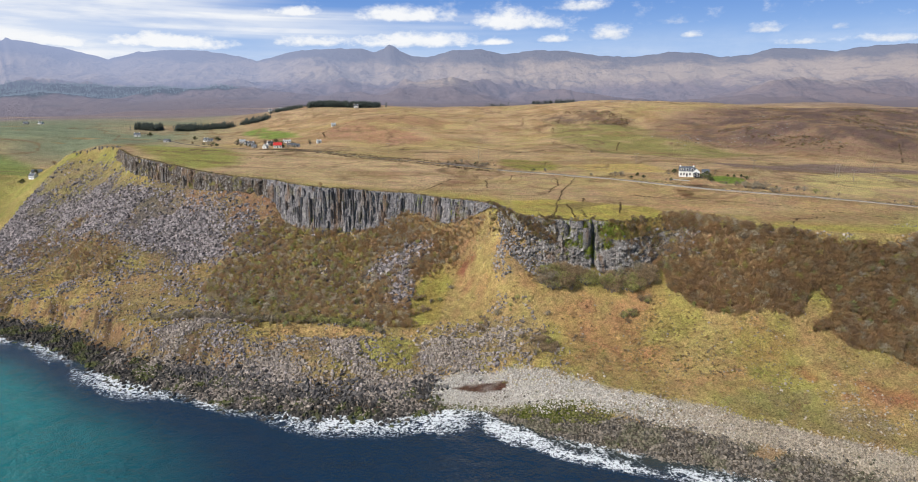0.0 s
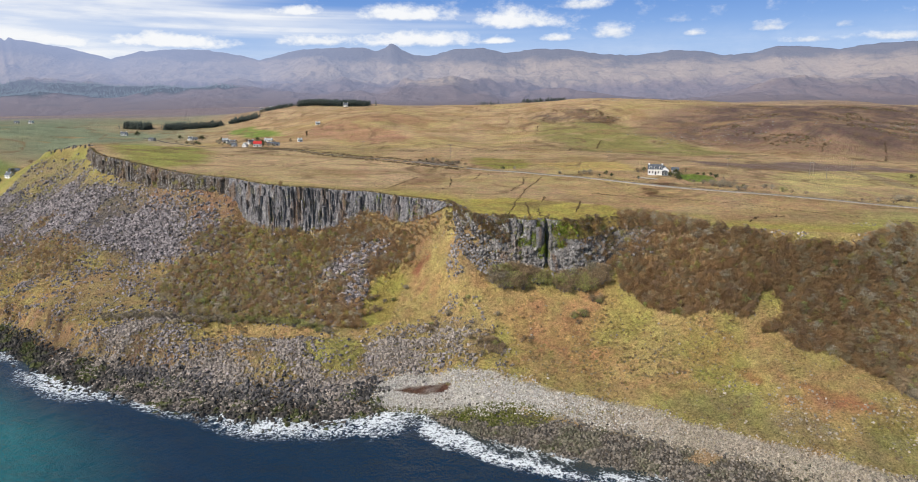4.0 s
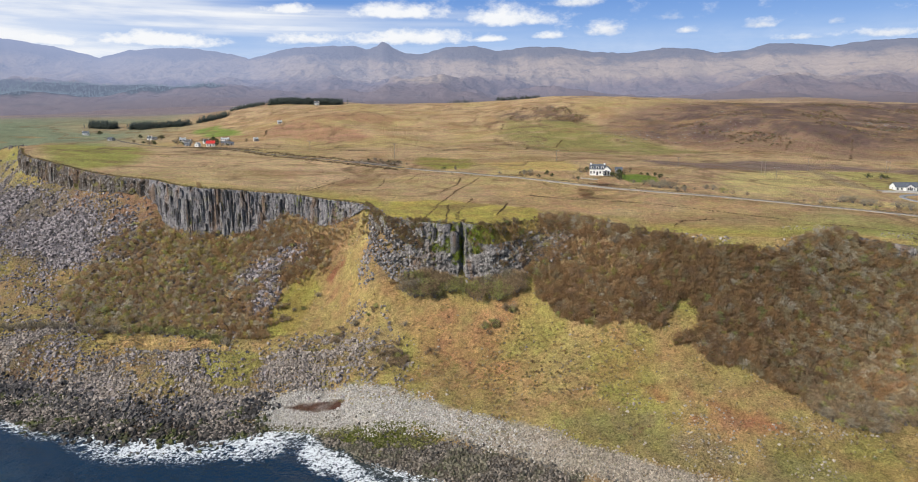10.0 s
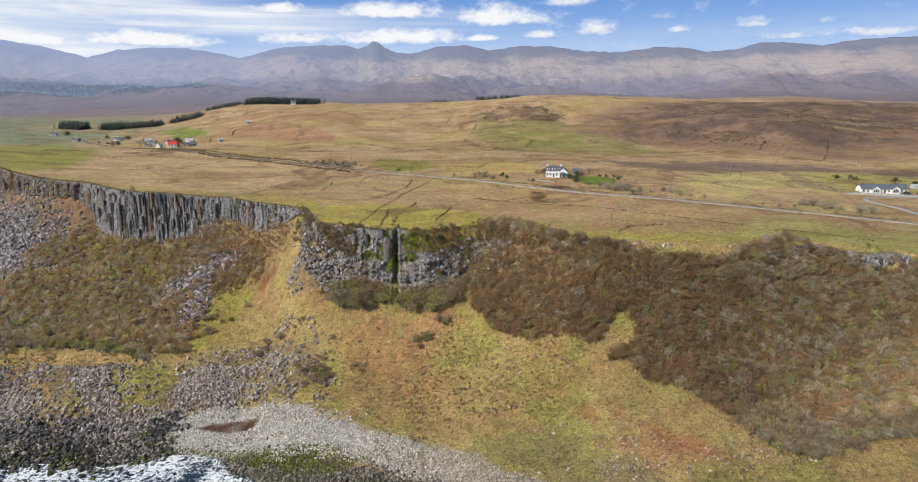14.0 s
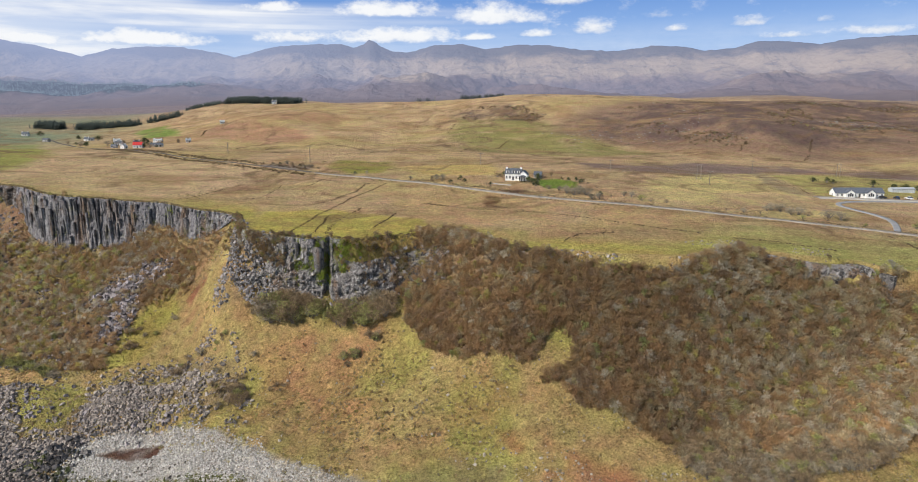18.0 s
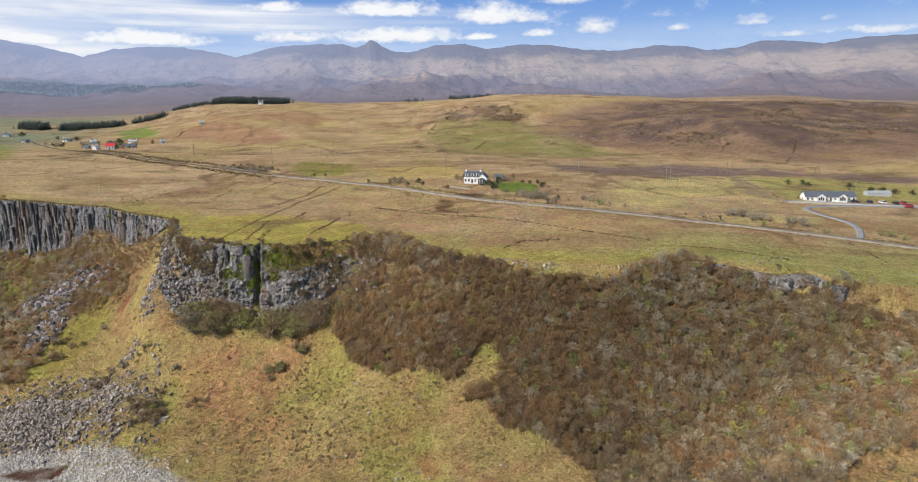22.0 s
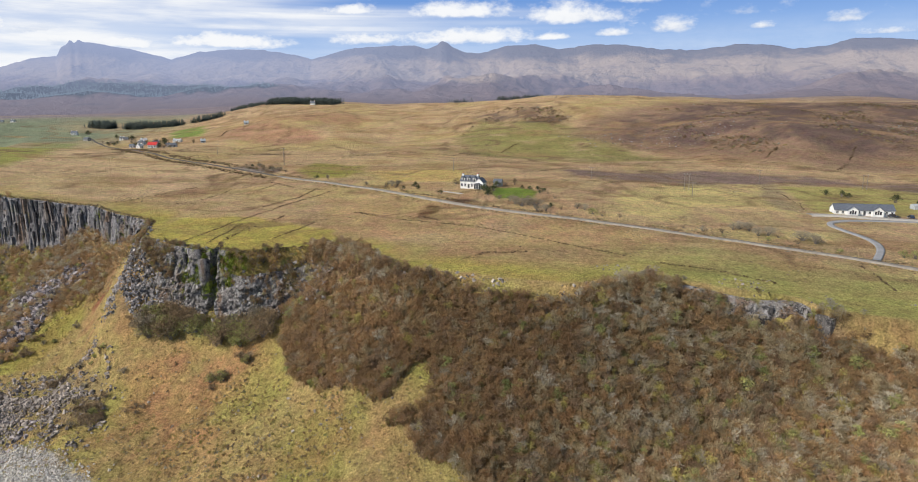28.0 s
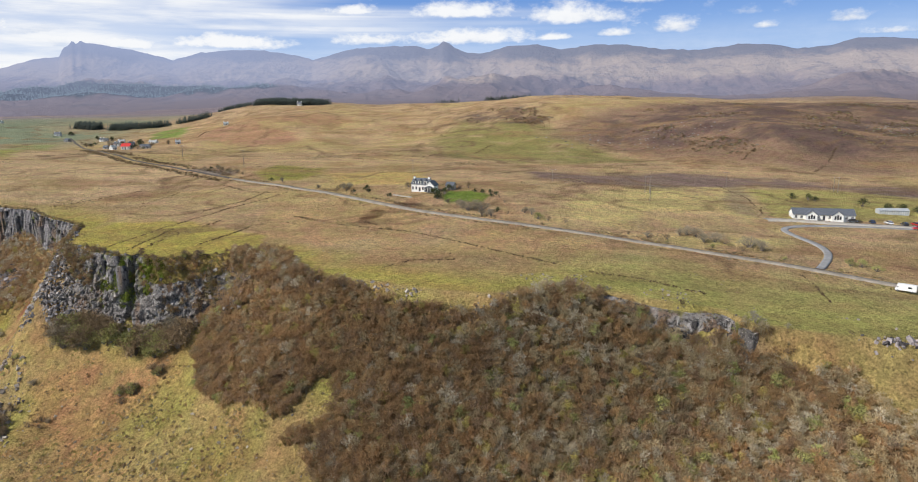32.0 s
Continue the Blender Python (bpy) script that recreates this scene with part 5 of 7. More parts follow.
def scrub_shape(seed, twigs=330, leafy=False, wide=1.0):
    """A low birch or willow, about one unit tall: crooked stems and a domed, broken crown of fine twigs or leaf sprays."""
    r = np.random.default_rng(seed)
    stems, lobes = [], []
    for _ in range(int(r.integers(7, 10))):
        a, rad = r.uniform(0, 6.28), r.uniform(0.03, 0.36) * wide
        tip = np.array([math.cos(a) * rad, math.sin(a) * rad, (0.84 - 0.9 * rad) * r.uniform(0.45, 1.05)])
        fork = np.array([tip[0] * 0.3, tip[1] * 0.3, r.uniform(0.15, 0.3)])
        stems.append(tube((fork[0] * 0.3, fork[1] * 0.3, -0.08), tip, 0.028, 0.006, 3))
        lobes.append((tip, r.uniform(0.17, 0.26)))
    pick = r.integers(0, len(lobes), twigs)
    c = np.array([lobes[i][0] for i in pick])
    rad = np.array([lobes[i][1] for i in pick])
    d = r.normal(size=(twigs, 3))
    d[:, 2] = np.abs(d[:, 2]) * 1.1 - 0.35
    d /= np.linalg.norm(d, axis=1)[:, None]
    root = c + d * (rad * r.uniform(0.25, 0.9, twigs))[:, None] * np.array([1.15 * wide, 1.15 * wide, 0.8])
    root[:, 2] = np.maximum(root[:, 2], 0.04)
    way = d * 0.8 + np.array([0, 0, 0.5]) + r.normal(0, 0.4, (twigs, 3))
    way /= np.linalg.norm(way, axis=1)[:, None]
    if leafy:
        length, width = r.uniform(0.05, 0.10, twigs), r.uniform(0.03, 0.055, twigs)
    else:
        length, width = r.uniform(0.11, 0.22, twigs), r.uniform(0.014, 0.024, twigs)
    cross = np.cross(way, r.normal(size=(twigs, 3)))
    cross /= np.linalg.norm(cross, axis=1)[:, None]
    a, b, t = root - cross * width[:, None], root + cross * width[:, None], root + way * length[:, None]
    v = np.stack([a, b, t], 1).reshape(-1, 3)
    f = np.arange(twigs * 3).reshape(-1, 3)
    return joined(stems), (v, f)


def bush_shape(seed, twigs=850, leafy=False):
    """A dense dome of stems and twigs reaching almost to the ground, about one unit tall."""
    r = np.random.default_rng(seed)
    stems, lobes = [], []
    for _ in range(int(r.integers(10, 15))):
        a, rad = r.uniform(0, 6.28), r.uniform(0.0, 0.55)
        tip = np.array([math.cos(a) * rad, math.sin(a) * rad, (0.72 - 0.55 * rad) * r.uniform(0.6, 1.1)])
        fork = np.array([tip[0] * 0.35, tip[1] * 0.35, tip[2] * 0.4])
        stems += [tube((fork[0] * 0.2, fork[1] * 0.2, -0.1), fork, 0.035, 0.024), tube(fork, tip, 0.022, 0.006)]
        lobes.append((tip, r.uniform(0.2, 0.3)))
    pick = r.integers(0, len(lobes), twigs)
    c, rad = np.array([lobes[i][0] for i in pick]), np.array([lobes[i][1] for i in pick])
    d = r.normal(size=(twigs, 3))
    d /= np.linalg.norm(d, axis=1)[:, None]
    root = c + d * (rad * r.uniform(0.3, 0.95, twigs))[:, None]
    root[:, 2] = np.abs(root[:, 2])
    way = d * 0.8 + np.array([0, 0, 0.4]) + r.normal(0, 0.35, (twigs, 3))
    way /= np.linalg.norm(way, axis=1)[:, None]
    length, width = (r.uniform(0.04, 0.08, twigs), r.uniform(0.018, 0.034, twigs)) if leafy else (r.uniform(0.07, 0.15, twigs), r.uniform(0.008, 0.015, twigs))
    cross = np.cross(way, r.normal(size=(twigs, 3)))
    cross /= np.linalg.norm(cross, axis=1)[:, None]
    v = np.stack([root - cross * width[:, None], root + cross * width[:, None], root + way * length[:, None]], 1).reshape(-1, 3)
    return joined(stems), (v, np.arange(twigs * 3).reshape(-1, 3))


def twig_material(name, tinted, low=(0.36, 0.2, 0.11), high=(0.44, 0.34, 0.22)):
    n = Nodes(name)
    c = n.attribute("tint") if tinted else n.mix(n.add("ObjectInfo").outputs["Random"], low, high)
    hsv = n.add("HueSaturation")
    n.link(c, hsv.inputs["Color"])
    n.link(n.spread(n.add("NewGeometry").outputs["Random Per Island"], 0, 1, 0.84, 1.16), hsv.inputs["Value"])
    n.done(hsv.outputs["Color"], 0.85, 0.15)
    # sparse twigs let the light through
    thin, both = n.add("BsdfTranslucent"), n.add("MixShader")
    both.inputs[0].default_value = 0.58
    n.link(hsv.outputs["Color"], thin.inputs["Color"])
    n.link(n.bsdf.outputs[0], both.inputs[1])
    n.link(thin.outputs[0], both.inputs[2])
    n.link(both.outputs[0], n.out.inputs["Surface"])
    return n.mat


SCRUB_TWIG = twig_material("scrub_twigs", True)
BARK = worn("grey_bark", (0.20, 0.17, 0.145), 0.35, 2.0, 0.95, 0.1)
BARE = [scrub_shape(300 + i, 215, False) for i in range(10)]
LEAFY = [scrub_shape(330 + i, 260, True) for i in range(5)]


def tuft_shape(seed, blades=16):
    """A low cushion of heather or rushes: short upright blades on a patch about two units across."""
    r = np.random.default_rng(seed)
    a, rad = r.uniform(0, 6.28, blades), r.uniform(0, 1, blades) ** 0.6
    root = np.stack([np.cos(a) * rad, np.sin(a) * rad, -0.1 + 0 * a], -1)
    tip = root * np.array([1.2, 1.2, 0]) + np.stack([r.normal(0, 0.15, blades), r.normal(0, 0.15, blades), (1.05 - 0.6 * rad) * r.uniform(0.6, 1.1, blades)], -1)
    s = np.stack([-np.sin(a), np.cos(a), 0 * a], -1) + r.normal(0, 0.4, (blades, 3))
    w = r.uniform(0.16, 0.34, blades)[:, None]
    v = np.stack([root - s * w, root + s * w, tip], 1).reshape(-1, 3)
    return v, np.arange(blades * 3).reshape(-1, 3)


TUFTS = [tuft_shape(340 + i) for i in range(8)]
# spring scrub: red-brown birch, grey willow, olive and fresh green
TINTS = np.array([(0.275, 0.182, 0.10), (0.30, 0.21, 0.115), (0.25, 0.178, 0.115), (0.305, 0.255, 0.165), (0.35, 0.315, 0.245), (0.31, 0.27, 0.105), (0.27, 0.285, 0.12)])


def scrub_mass(name, label, plan, tall, mix, low=False, shade=1.0):
    """Many shrubs as one mesh, each with a colour of its own."""
    count = len(plan)
    hue = np.array([rng.choice(len(TINTS), p=m / m.sum()) for m in mix])
    leafy = (hue >= 5) & (rng.uniform(size=count) < 0.75)
    kind = np.where(leafy, 10 + rng.integers(0, 5, count), rng.integers(0, 10, count))
    shapes = [joined(s) for s in BARE + LEAFY]
    at = np.stack([plan[:, 0], plan[:, 1], height(plan[:, 0], plan[:, 1]) - 0.1], -1)
    if low:
        shapes, kind = TUFTS, rng.integers(0, len(TUFTS), count)
    v, f, who = scatter(shapes, at, np.stack([tall * rng.uniform(0.85, 1.2, count), tall * rng.uniform(0.85, 1.2, count), tall], -1), turns(count, 0.08), kind)
    ob = mesh_object(name, v, f, SCRUB_TWIG, False)
    tone = shade * TINTS[hue] * rng.uniform(0.78, 1.26, (count, 1)) * (1 + 0.25 * fbm(plan[:, 0], plan[:, 1], 30, 3, 140))[:, None]
    if name == "birch_wood":
        # paler along the lower edge to the east
        tone = tone * (1 + 0.42 * step(170, 225, plan[:, 0]) * step(262, 228, plan[:, 1]))[:, None]
    paint(ob, "tint", tone[who])
    return tagged(ob, label, "scrub", kind="stuff")


def even(plan, gap):
    """Thins places that stand closer than gap."""
    seen, keep = {}, []
    for i, (x, y) in enumerate(plan):
        key = (int(x // gap), int(y // gap))
        if key not in seen:
            seen[key] = 1
            keep.append(i)
    return plan[keep]


def mixes(plan, base, grey_from=None):
    m = np.repeat(np.array(base, float)[None], len(plan), 0)
    n = fbm(plan[:, 0], plan[:, 1], 22, 3, 120)
    m[:, 4] *= 1 + 5 * step(0.1, 0.5, n)
    if grey_from is not None:
        g = step(grey_from, grey_from + 50, plan[:, 0] - 0.6 * (plan[:, 1] - 240))
        m[:, 3:5] *= (1 + 4.5 * g)[:, None]
        m[:, 5:] *= (1 + 1.5 * g)[:, None]
    return m


p = even(sow(21000, (85, 305, 200, 312), lambda x, y: patch_in(WOOD_EAST, x, y, 1.5, 3, 19) * (1 - patch_in(GLADE, x, y, 1.5, 2, 47)) * (0.25 + 0.75 * step(-6, 0, base_y(x) - y) + 0.75 * (y < base_y(x) - 3))), 1.46)
order = np.argsort(p[:, 1] + 0.25 * rng.uniform(0, 30, len(p)))
p = p[order]
EAST_MIX = (5, 5, 4, 2.2, 0.5, 0.7, 0.25)
near_trees, p = p[:260], p[260:]
scrub_mass("birch_wood", "leafless red-brown birch scrub covering the slope", p, rng.uniform(2.6, 4.6, len(p)) * (1 + 0.18 * fbm(p[:, 0], p[:, 1], 16, 3, 126)), mixes(p, EAST_MIX, 165), False, 1.42)
p = even(sow(5200, (-135, 0, 280, 374), lambda x, y: patch_in(WOOD_MID, x, y, 9, 16, 20) * (1 - 0.9 * patch_in(RUBBLE_HIGH, x, y, 2)) * step(-0.55, -0.15, fbm(x, y, 12, 3, 122))), 1.65)
scrub_mass("willow_wood", "olive-brown scrub wood below the columns", p, rng.uniform(1.9, 4.0, len(p)), np.where((p[:, 0] > -45 + 0.0 * p[:, 1])[:, None], mixes(p, (4, 5, 4, 3, 1.6, 0.8, 0.1)), mixes(p, (2.5, 3, 3, 4, 1.4, 3.4, 1.2))), False, 1.5)
p = even(sow(1300, (-305, -195, 355, 435), lambda x, y: patch_in(WOOD_WEST, x, y, 9, 14, 21) * step(-0.5, 0.0, fbm(x, y, 12, 3, 122))), 2.1)
scrub_mass("hill_scrub", "brown scrub among the scree", p, rng.uniform(1.6, 3.0, len(p)), mixes(p, (3, 4, 4, 3, 0.6, 1.5, 0.2)), False, 1.4)
p = even(sow(2600, (-62, 18, 316, 364), lambda x, y: patch_in(RIDGE_SCRUB, x, y, 2, 3, 61) * (1 - 0.9 * patch_in(RUBBLE_HIGH, x, y, 2)) * (y < base_y(x) - 1)), 1.35)
scrub_mass("ridge_scrub", "low red-brown scrub under the end of the columns", p, rng.uniform(1.1, 2.3, len(p)), mixes(p, (6, 6, 3, 3, 1.0, 0.4, 0.0)), False, 1.4)
# bracken and heather tufts dotted over the slopes
p = sow(16000, (-330, 262, 175, 460), lambda x, y: (0.12 + 0.88 * gaps(x, y, 20, 123, -0.1, 0.45)) * (y < base_y(x) - 4) * (y > shore_y(x) + 20) * (1 - patch_in(SCREE_WEST, x, y, 5) * 0.9))
scrub_mass("slope_tufts", "low brown heather and bracken tufts", p, rng.uniform(0.25, 0.85, len(p)), mixes(p, (2, 4, 3, 6, 0.4, 7, 0.6)), True, 1.2)
# brush on the ledges of the crag, and ragged turf along the lip of the cliffs
x = np.concatenate([rng.uniform(16, 48, 520), rng.uniform(44, 116, 380), rng.uniform(220, 270, 150)])
y = brow_y(x) - rng.uniform(0, 1, 1050) ** 1.2 * np.where(x < 50, 20, np.where(x < 150, 13, 5)) + 1.0
p = np.stack([x, y], -1)[fbm(x, y, 8, 3, 124) > -0.05]
scrub_mass("crag_brush", "brown brush on the ledges of the crag", p, rng.uniform(0.7, 2.5, len(p)), mixes(p, (3, 4, 3, 3, 0.8, 3, 0.6)))
x = rng.uniform(-262, 115, 3000)
p = np.stack([x, brow_y(x) + rng.normal(0.3, 0.8, 3000)], -1)
scrub_mass("brow_turf", "ragged brown turf along the lip of the cliff", p, rng.uniform(0.25, 0.7, len(p)), mixes(p, (2, 5, 4, 4, 0.2, 5, 0.2)), True, 0.8)
# single trees at the near edge of the wood
SINGLES = {}
for k in range(6):
    for tag, col, look_of, cat in (("leafless red-brown birch at the wood's edge", (0.29, 0.21, 0.125), False, "birch"), ("pale grey leafless willow bush in the scrub", (0.29, 0.245, 0.175), False, "willow"), ("olive-green bush with fresh leaves in the scrub", (0.31, 0.30, 0.11), True, "bush"), ("dark evergreen shrub near the house", (0.075, 0.085, 0.035), True, "evergreen")):
        stems, crown = bush_shape(360 + 10 * k + len(cat), 850 if look_of else 900, look_of)
        me_t, me_c = bpy.data.meshes.new("trunk"), bpy.data.meshes.new("crown")
        fill(me_t, *stems)
        fill(me_c, *crown)
        me_t.materials.append(BARK)
        me_c.materials.append(worn("crown_" + cat, col, 0.35, 0.8, 0.85, 0.15) if k == 0 else SINGLES[(0, cat)][1].materials[0])
        SINGLES[(k, cat)] = (me_t, me_c, tag)


def tree(name, cat, x, y, tall, k, group):
    me_t, me_c, tag = SINGLES[(k % 6, cat)]
    root = new(name)
    root.location = (x, y, float(height(np.array([x]), np.array([y]))[0]) - 0.1)
    root.rotation_euler = (0, 0, (k * 1.7) % 6.28)
    root.scale = (tall * 1.15, tall * 1.15, tall)
    for part_name, me in (("trunk", me_t), ("crown", me_c)):
        ob = new(part_name, me)
        ob.parent = root
    return tagged(root, tag, cat, group)


for i, (x, y) in enumerate(near_trees):
    g = float(step(175, 225, np.array([x - 0.6 * (y - 240)]))[0])
    r = rng.uniform()
    cat = "willow" if r < 0.05 + 0.28 * g else "bush" if r < 0.08 + 0.36 * g else "birch"
    tree({"willow": "willow_bush", "bush": "green_bush", "birch": "birch_tree"}[cat], cat, x, y, rng.uniform(2.4, 4.2), i, "trees at the edge of the wood")
# round pale willows and green bushes that stand out in the wood
p = even(sow(400, (100, 290, 206, 292), lambda x, y: patch_in(WOOD_EAST, x, y, 1.5) * (0.15 + 0.85 * step(150, 215, x - 0.5 * (y - 240)))), 7.0)
for i, (x, y) in enumerate(p[:75]):
    cat = ("willow", "bush", "willow", "birch")[i % 4]
    tree({"willow": "willow_bush", "bush": "green_bush", "birch": "birch_tree"}[cat], cat, x, y, rng.uniform(3.0, 4.6), i, "bushes standing out in the wood")
p = even(sow(200, (-125, -10, 288, 360), lambda x, y: patch_in(WOOD_MID, x, y, 1.5)), 8.0)
for i, (x, y) in enumerate(p[:40]):
    cat = ("willow", "bush", "birch", "bush")[i % 4]
    tree({"willow": "willow_bush", "bush": "green_bush", "birch": "birch_tree"}[cat], cat, x, y, rng.uniform(2.4, 3.6), i, "bushes standing out in the wood")
# bush clumps that stand apart on the slope
CLUMPS = [((90, 299), (9, 3), 14, 2.6), ((102, 298), (7, 4), 12, 3.0), ((49, 289), (13, 4.5), 50, 6.4), ((79, 286), (12, 4), 46, 6.4), ((77, 271), (4.5, 2), 9, 3.2), ((84, 276), (2.5, 2), 6, 3.4), ((26, 282), (3, 2), 5, 2.4), ((-10, 303), (2, 1.5), 3, 2.0), ((-17, 297), (3, 2), 5, 2.6), ((9, 284), (5, 4), 7, 1.8), ((33, 265), (6, 6), 11, 2.3), ((-19, 307), (5, 3), 6, 1.6), ((36, 259), (6, 4), 14, 3.6), ((11, 279), (4, 3), 6, 2.8), ((52, 264), (5, 4), 6, 2.0), ((262, 214), (14, 5), 12, 1.8), ((196, 196), (14, 4), 10, 1.5)]
for j, ((cx, cy), (rx, ry), count, tall) in enumerate(CLUMPS):
    for i in range(count):
        a, r = rng.uniform(0, 6.28), rng.uniform() ** 0.5
        cat = "birch" if rng.uniform() < 0.72 else "willow" if rng.uniform() < 0.35 else "bush"
        tree({"willow": "willow_bush", "bush": "green_bush", "birch": "birch_tree"}[cat], cat, cx + math.cos(a) * r * rx, cy + math.sin(a) * r * ry, tall * rng.uniform(0.7, 1.15), i + 3 * j, "bushes standing apart on the slope")


# a row of dense low bushes along the top of the sandy bank
for i, q in enumerate(smooth_line([(-153, 299), (-140, 298), (-118, 294.5), (-94, 291.5), (-86, 290.5), (-67, 288.5), (-55, 286), (-37, 279)], 2.1)):
    if fbm(q[:1], q[1:], 9, 2, 142)[0] > -0.12:
        cat = "willow" if q[0] < -84 else "bush" if i % 4 else "willow"
        tree({"willow": "willow_bush", "bush": "green_bush"}[cat], cat, q[0], q[1] + 1.6 * math.sin(i * 2.3), rng.uniform(3.0, 4.2), i, "row of bushes above the sandy bank")
tree("green_bush", "bush", 64.5, 287, 3.4, 2, "bushes standing apart on the slope")


# brush clinging to the broken face of the crag
x = np.concatenate([rng.uniform(19, 47, 480), rng.uniform(68, 112, 260)])
share = rng.uniform(0.08, 1.0, len(x))
ok = (fbm(x, share * 30, 9, 3, 125) > 0.35 - 0.75 * share) & (np.abs(x - 64) > 3)
x, share = x[ok], share[ok]
fw, yb = glide(FACE_X, FACE_W, x), brow_y(x)
foot = low_ground(x, yb - fw)
at = np.stack([x, yb - fw * (1 - share) - 1.2 - rng.uniform(0, 1.4, len(x)), foot + (upland(x, yb) - foot) * share - 0.3], -1)
tall = rng.uniform(1.0, 2.4, len(x))
v, f, who = scatter([joined(q) for q in BARE], at, np.stack([tall * 1.2, tall * 1.0, tall], -1), turns(len(x), 0.15))
ob = tagged(mesh_object("face_brush", v, f, SCRUB_TWIG, False), "brown brush clinging to the broken crag", "scrub", kind="stuff")
paint(ob, "tint", (1.15 * TINTS[rng.choice(6, len(x), p=(0.25, 0.25, 0.2, 0.15, 0.05, 0.1))] * rng.uniform(0.75, 1.25, (len(x), 1)))[who])


ROW = [(-111, 290), (-106, 292), (-101, 292), (-95, 290), (-89, 289), (-85, 291), (-79, 288), (-74, 288), (-69, 288), (-65, 288), (-59, 286), (-54, 283), (-49, 282), (-44, 281), (-36, 277)]
for i, (x, y) in enumerate(ROW):
    cat = "willow" if i < 5 or i == 14 else "bush"
    tree({"willow": "willow_bush", "bush": "green_bush"}[cat], cat, x, y, 3.2 + 0.9 * ((i * 37) % 10) / 10, i + 2, "row of bushes above the sandy bank")
for i, (x, y) in enumerate([(-14, 303), (-4, 310), (18, 282), (27, 272), (40, 275), (-26, 328)]):
    tree("willow_bush", "willow", x, y, 2.4 + 0.5 * (i % 3), i + 1, "bushes standing apart on the slope")


# moss and ivy hanging on the crag
def moss_shape(seed):
    r = np.random.default_rng(seed)
    n = 60
    d = r.normal(size=(n, 3))
    d /= np.linalg.norm(d, axis=1)[:, None]
    c = d * r.uniform(0.6, 1.0, n)[:, None] * np.array([1, 0.5, 1])
    s = np.cross(d, r.normal(size=(n, 3)))
    s /= np.linalg.norm(s, axis=1)[:, None]
    w = r.uniform(0.10, 0.2, n)[:, None]
    v = np.stack([c - s * w, c + s * w, c + d * w + np.array([0, 0, -0.25])], 1).reshape(-1, 3)
    return v, np.arange(n * 3).reshape(-1, 3)


MOSS = worn("bright_moss", (0.17, 0.20, 0.035), 0.6, 0.35, 0.95, 0.1)
MOSS_SHAPES = [moss_shape(400 + i) for i in range(5)]
tufts = []
for x0, x1, top, bottom, count, size in ((50, 61, 0.99, 0.35, 170, 0.85), (60, 64, 0.99, 0.15, 120, 0.8), (65, 72, 0.99, 0.45, 130, 0.85), (70, 78, 0.99, 0.7, 50, 0.8), (63, 66, 0.3, 0.02, 30, 1.0), (-24, -19, 0.95, 0.45, 16, 1.3), (-3.5, 2.5, 0.9, 0.2, 26, 1.4), (40, 56, 0.6, 0.1, 26, 1.0), (-95, -30, 0.9, 0.05, 40, 0.9)):
    for _ in range(count):
        qx = rng.uniform(x0, x1)
        a = np.array([qx])
        fw = float(glide(FACE_X, FACE_W, a)[0])
        h = rng.uniform(bottom, top)
        yb = float(brow_y(a)[0])
        lip, foot = float(upland(a, np.array([yb]))[0]), float(low_ground(a, np.array([yb - fw]))[0])
        tufts.append((qx, yb - fw * (1 - h) - 0.9, foot + (lip - foot) * h, size * rng.uniform(0.5, 1.2)))
tufts = np.array(tufts)
v, f, _ = scatter(MOSS_SHAPES, tufts[:, :3], np.stack([tufts[:, 3], tufts[:, 3], tufts[:, 3] * 1.6], -1), np.repeat(np.eye(3)[None], len(tufts), 0))
tagged(mesh_object("moss", v, f, MOSS, False), "bright green moss and ivy hanging on the crag", "moss", kind="stuff")


# ---- conifer plantations on the upland ----
def conifer_shape(seed, sprays=80):
    r = np.random.default_rng(seed)
    pieces = [tube((0, 0, -0.05), (0, 0, 0.9), 0.02, 0.004)]
    z = r.uniform(0.08, 0.98, sprays) ** 0.9
    a = r.uniform(0, 6.28, sprays)
    reach = (1 - z) ** 0.75 * 0.34 + 0.03
    d = np.stack([np.cos(a), np.sin(a), np.full(sprays, -0.25)], -1)
    s = np.stack([-np.sin(a), np.cos(a), np.zeros(sprays)], -1)
    root = np.stack([np.zeros(sprays), np.zeros(sprays), z], -1)
    tip = root + d * (reach * r.uniform(0.7, 1.2, sprays))[:, None]
    w = reach[:, None] * 0.35
    v = np.stack([root + np.array([0, 0, 0.05]), tip - s * w, tip + s * w], 1).reshape(-1, 3)
    return joined(pieces + [(v, np.arange(sprays * 3).reshape(-1, 3))])


CONIFERS = [conifer_shape(500 + i, 46) for i in range(6)]
# needles paler and greyer than life: distance haze put into their colour
NEEDLES = twig_material("hazed_conifer", False, (0.13, 0.155, 0.135), (0.15, 0.175, 0.155))


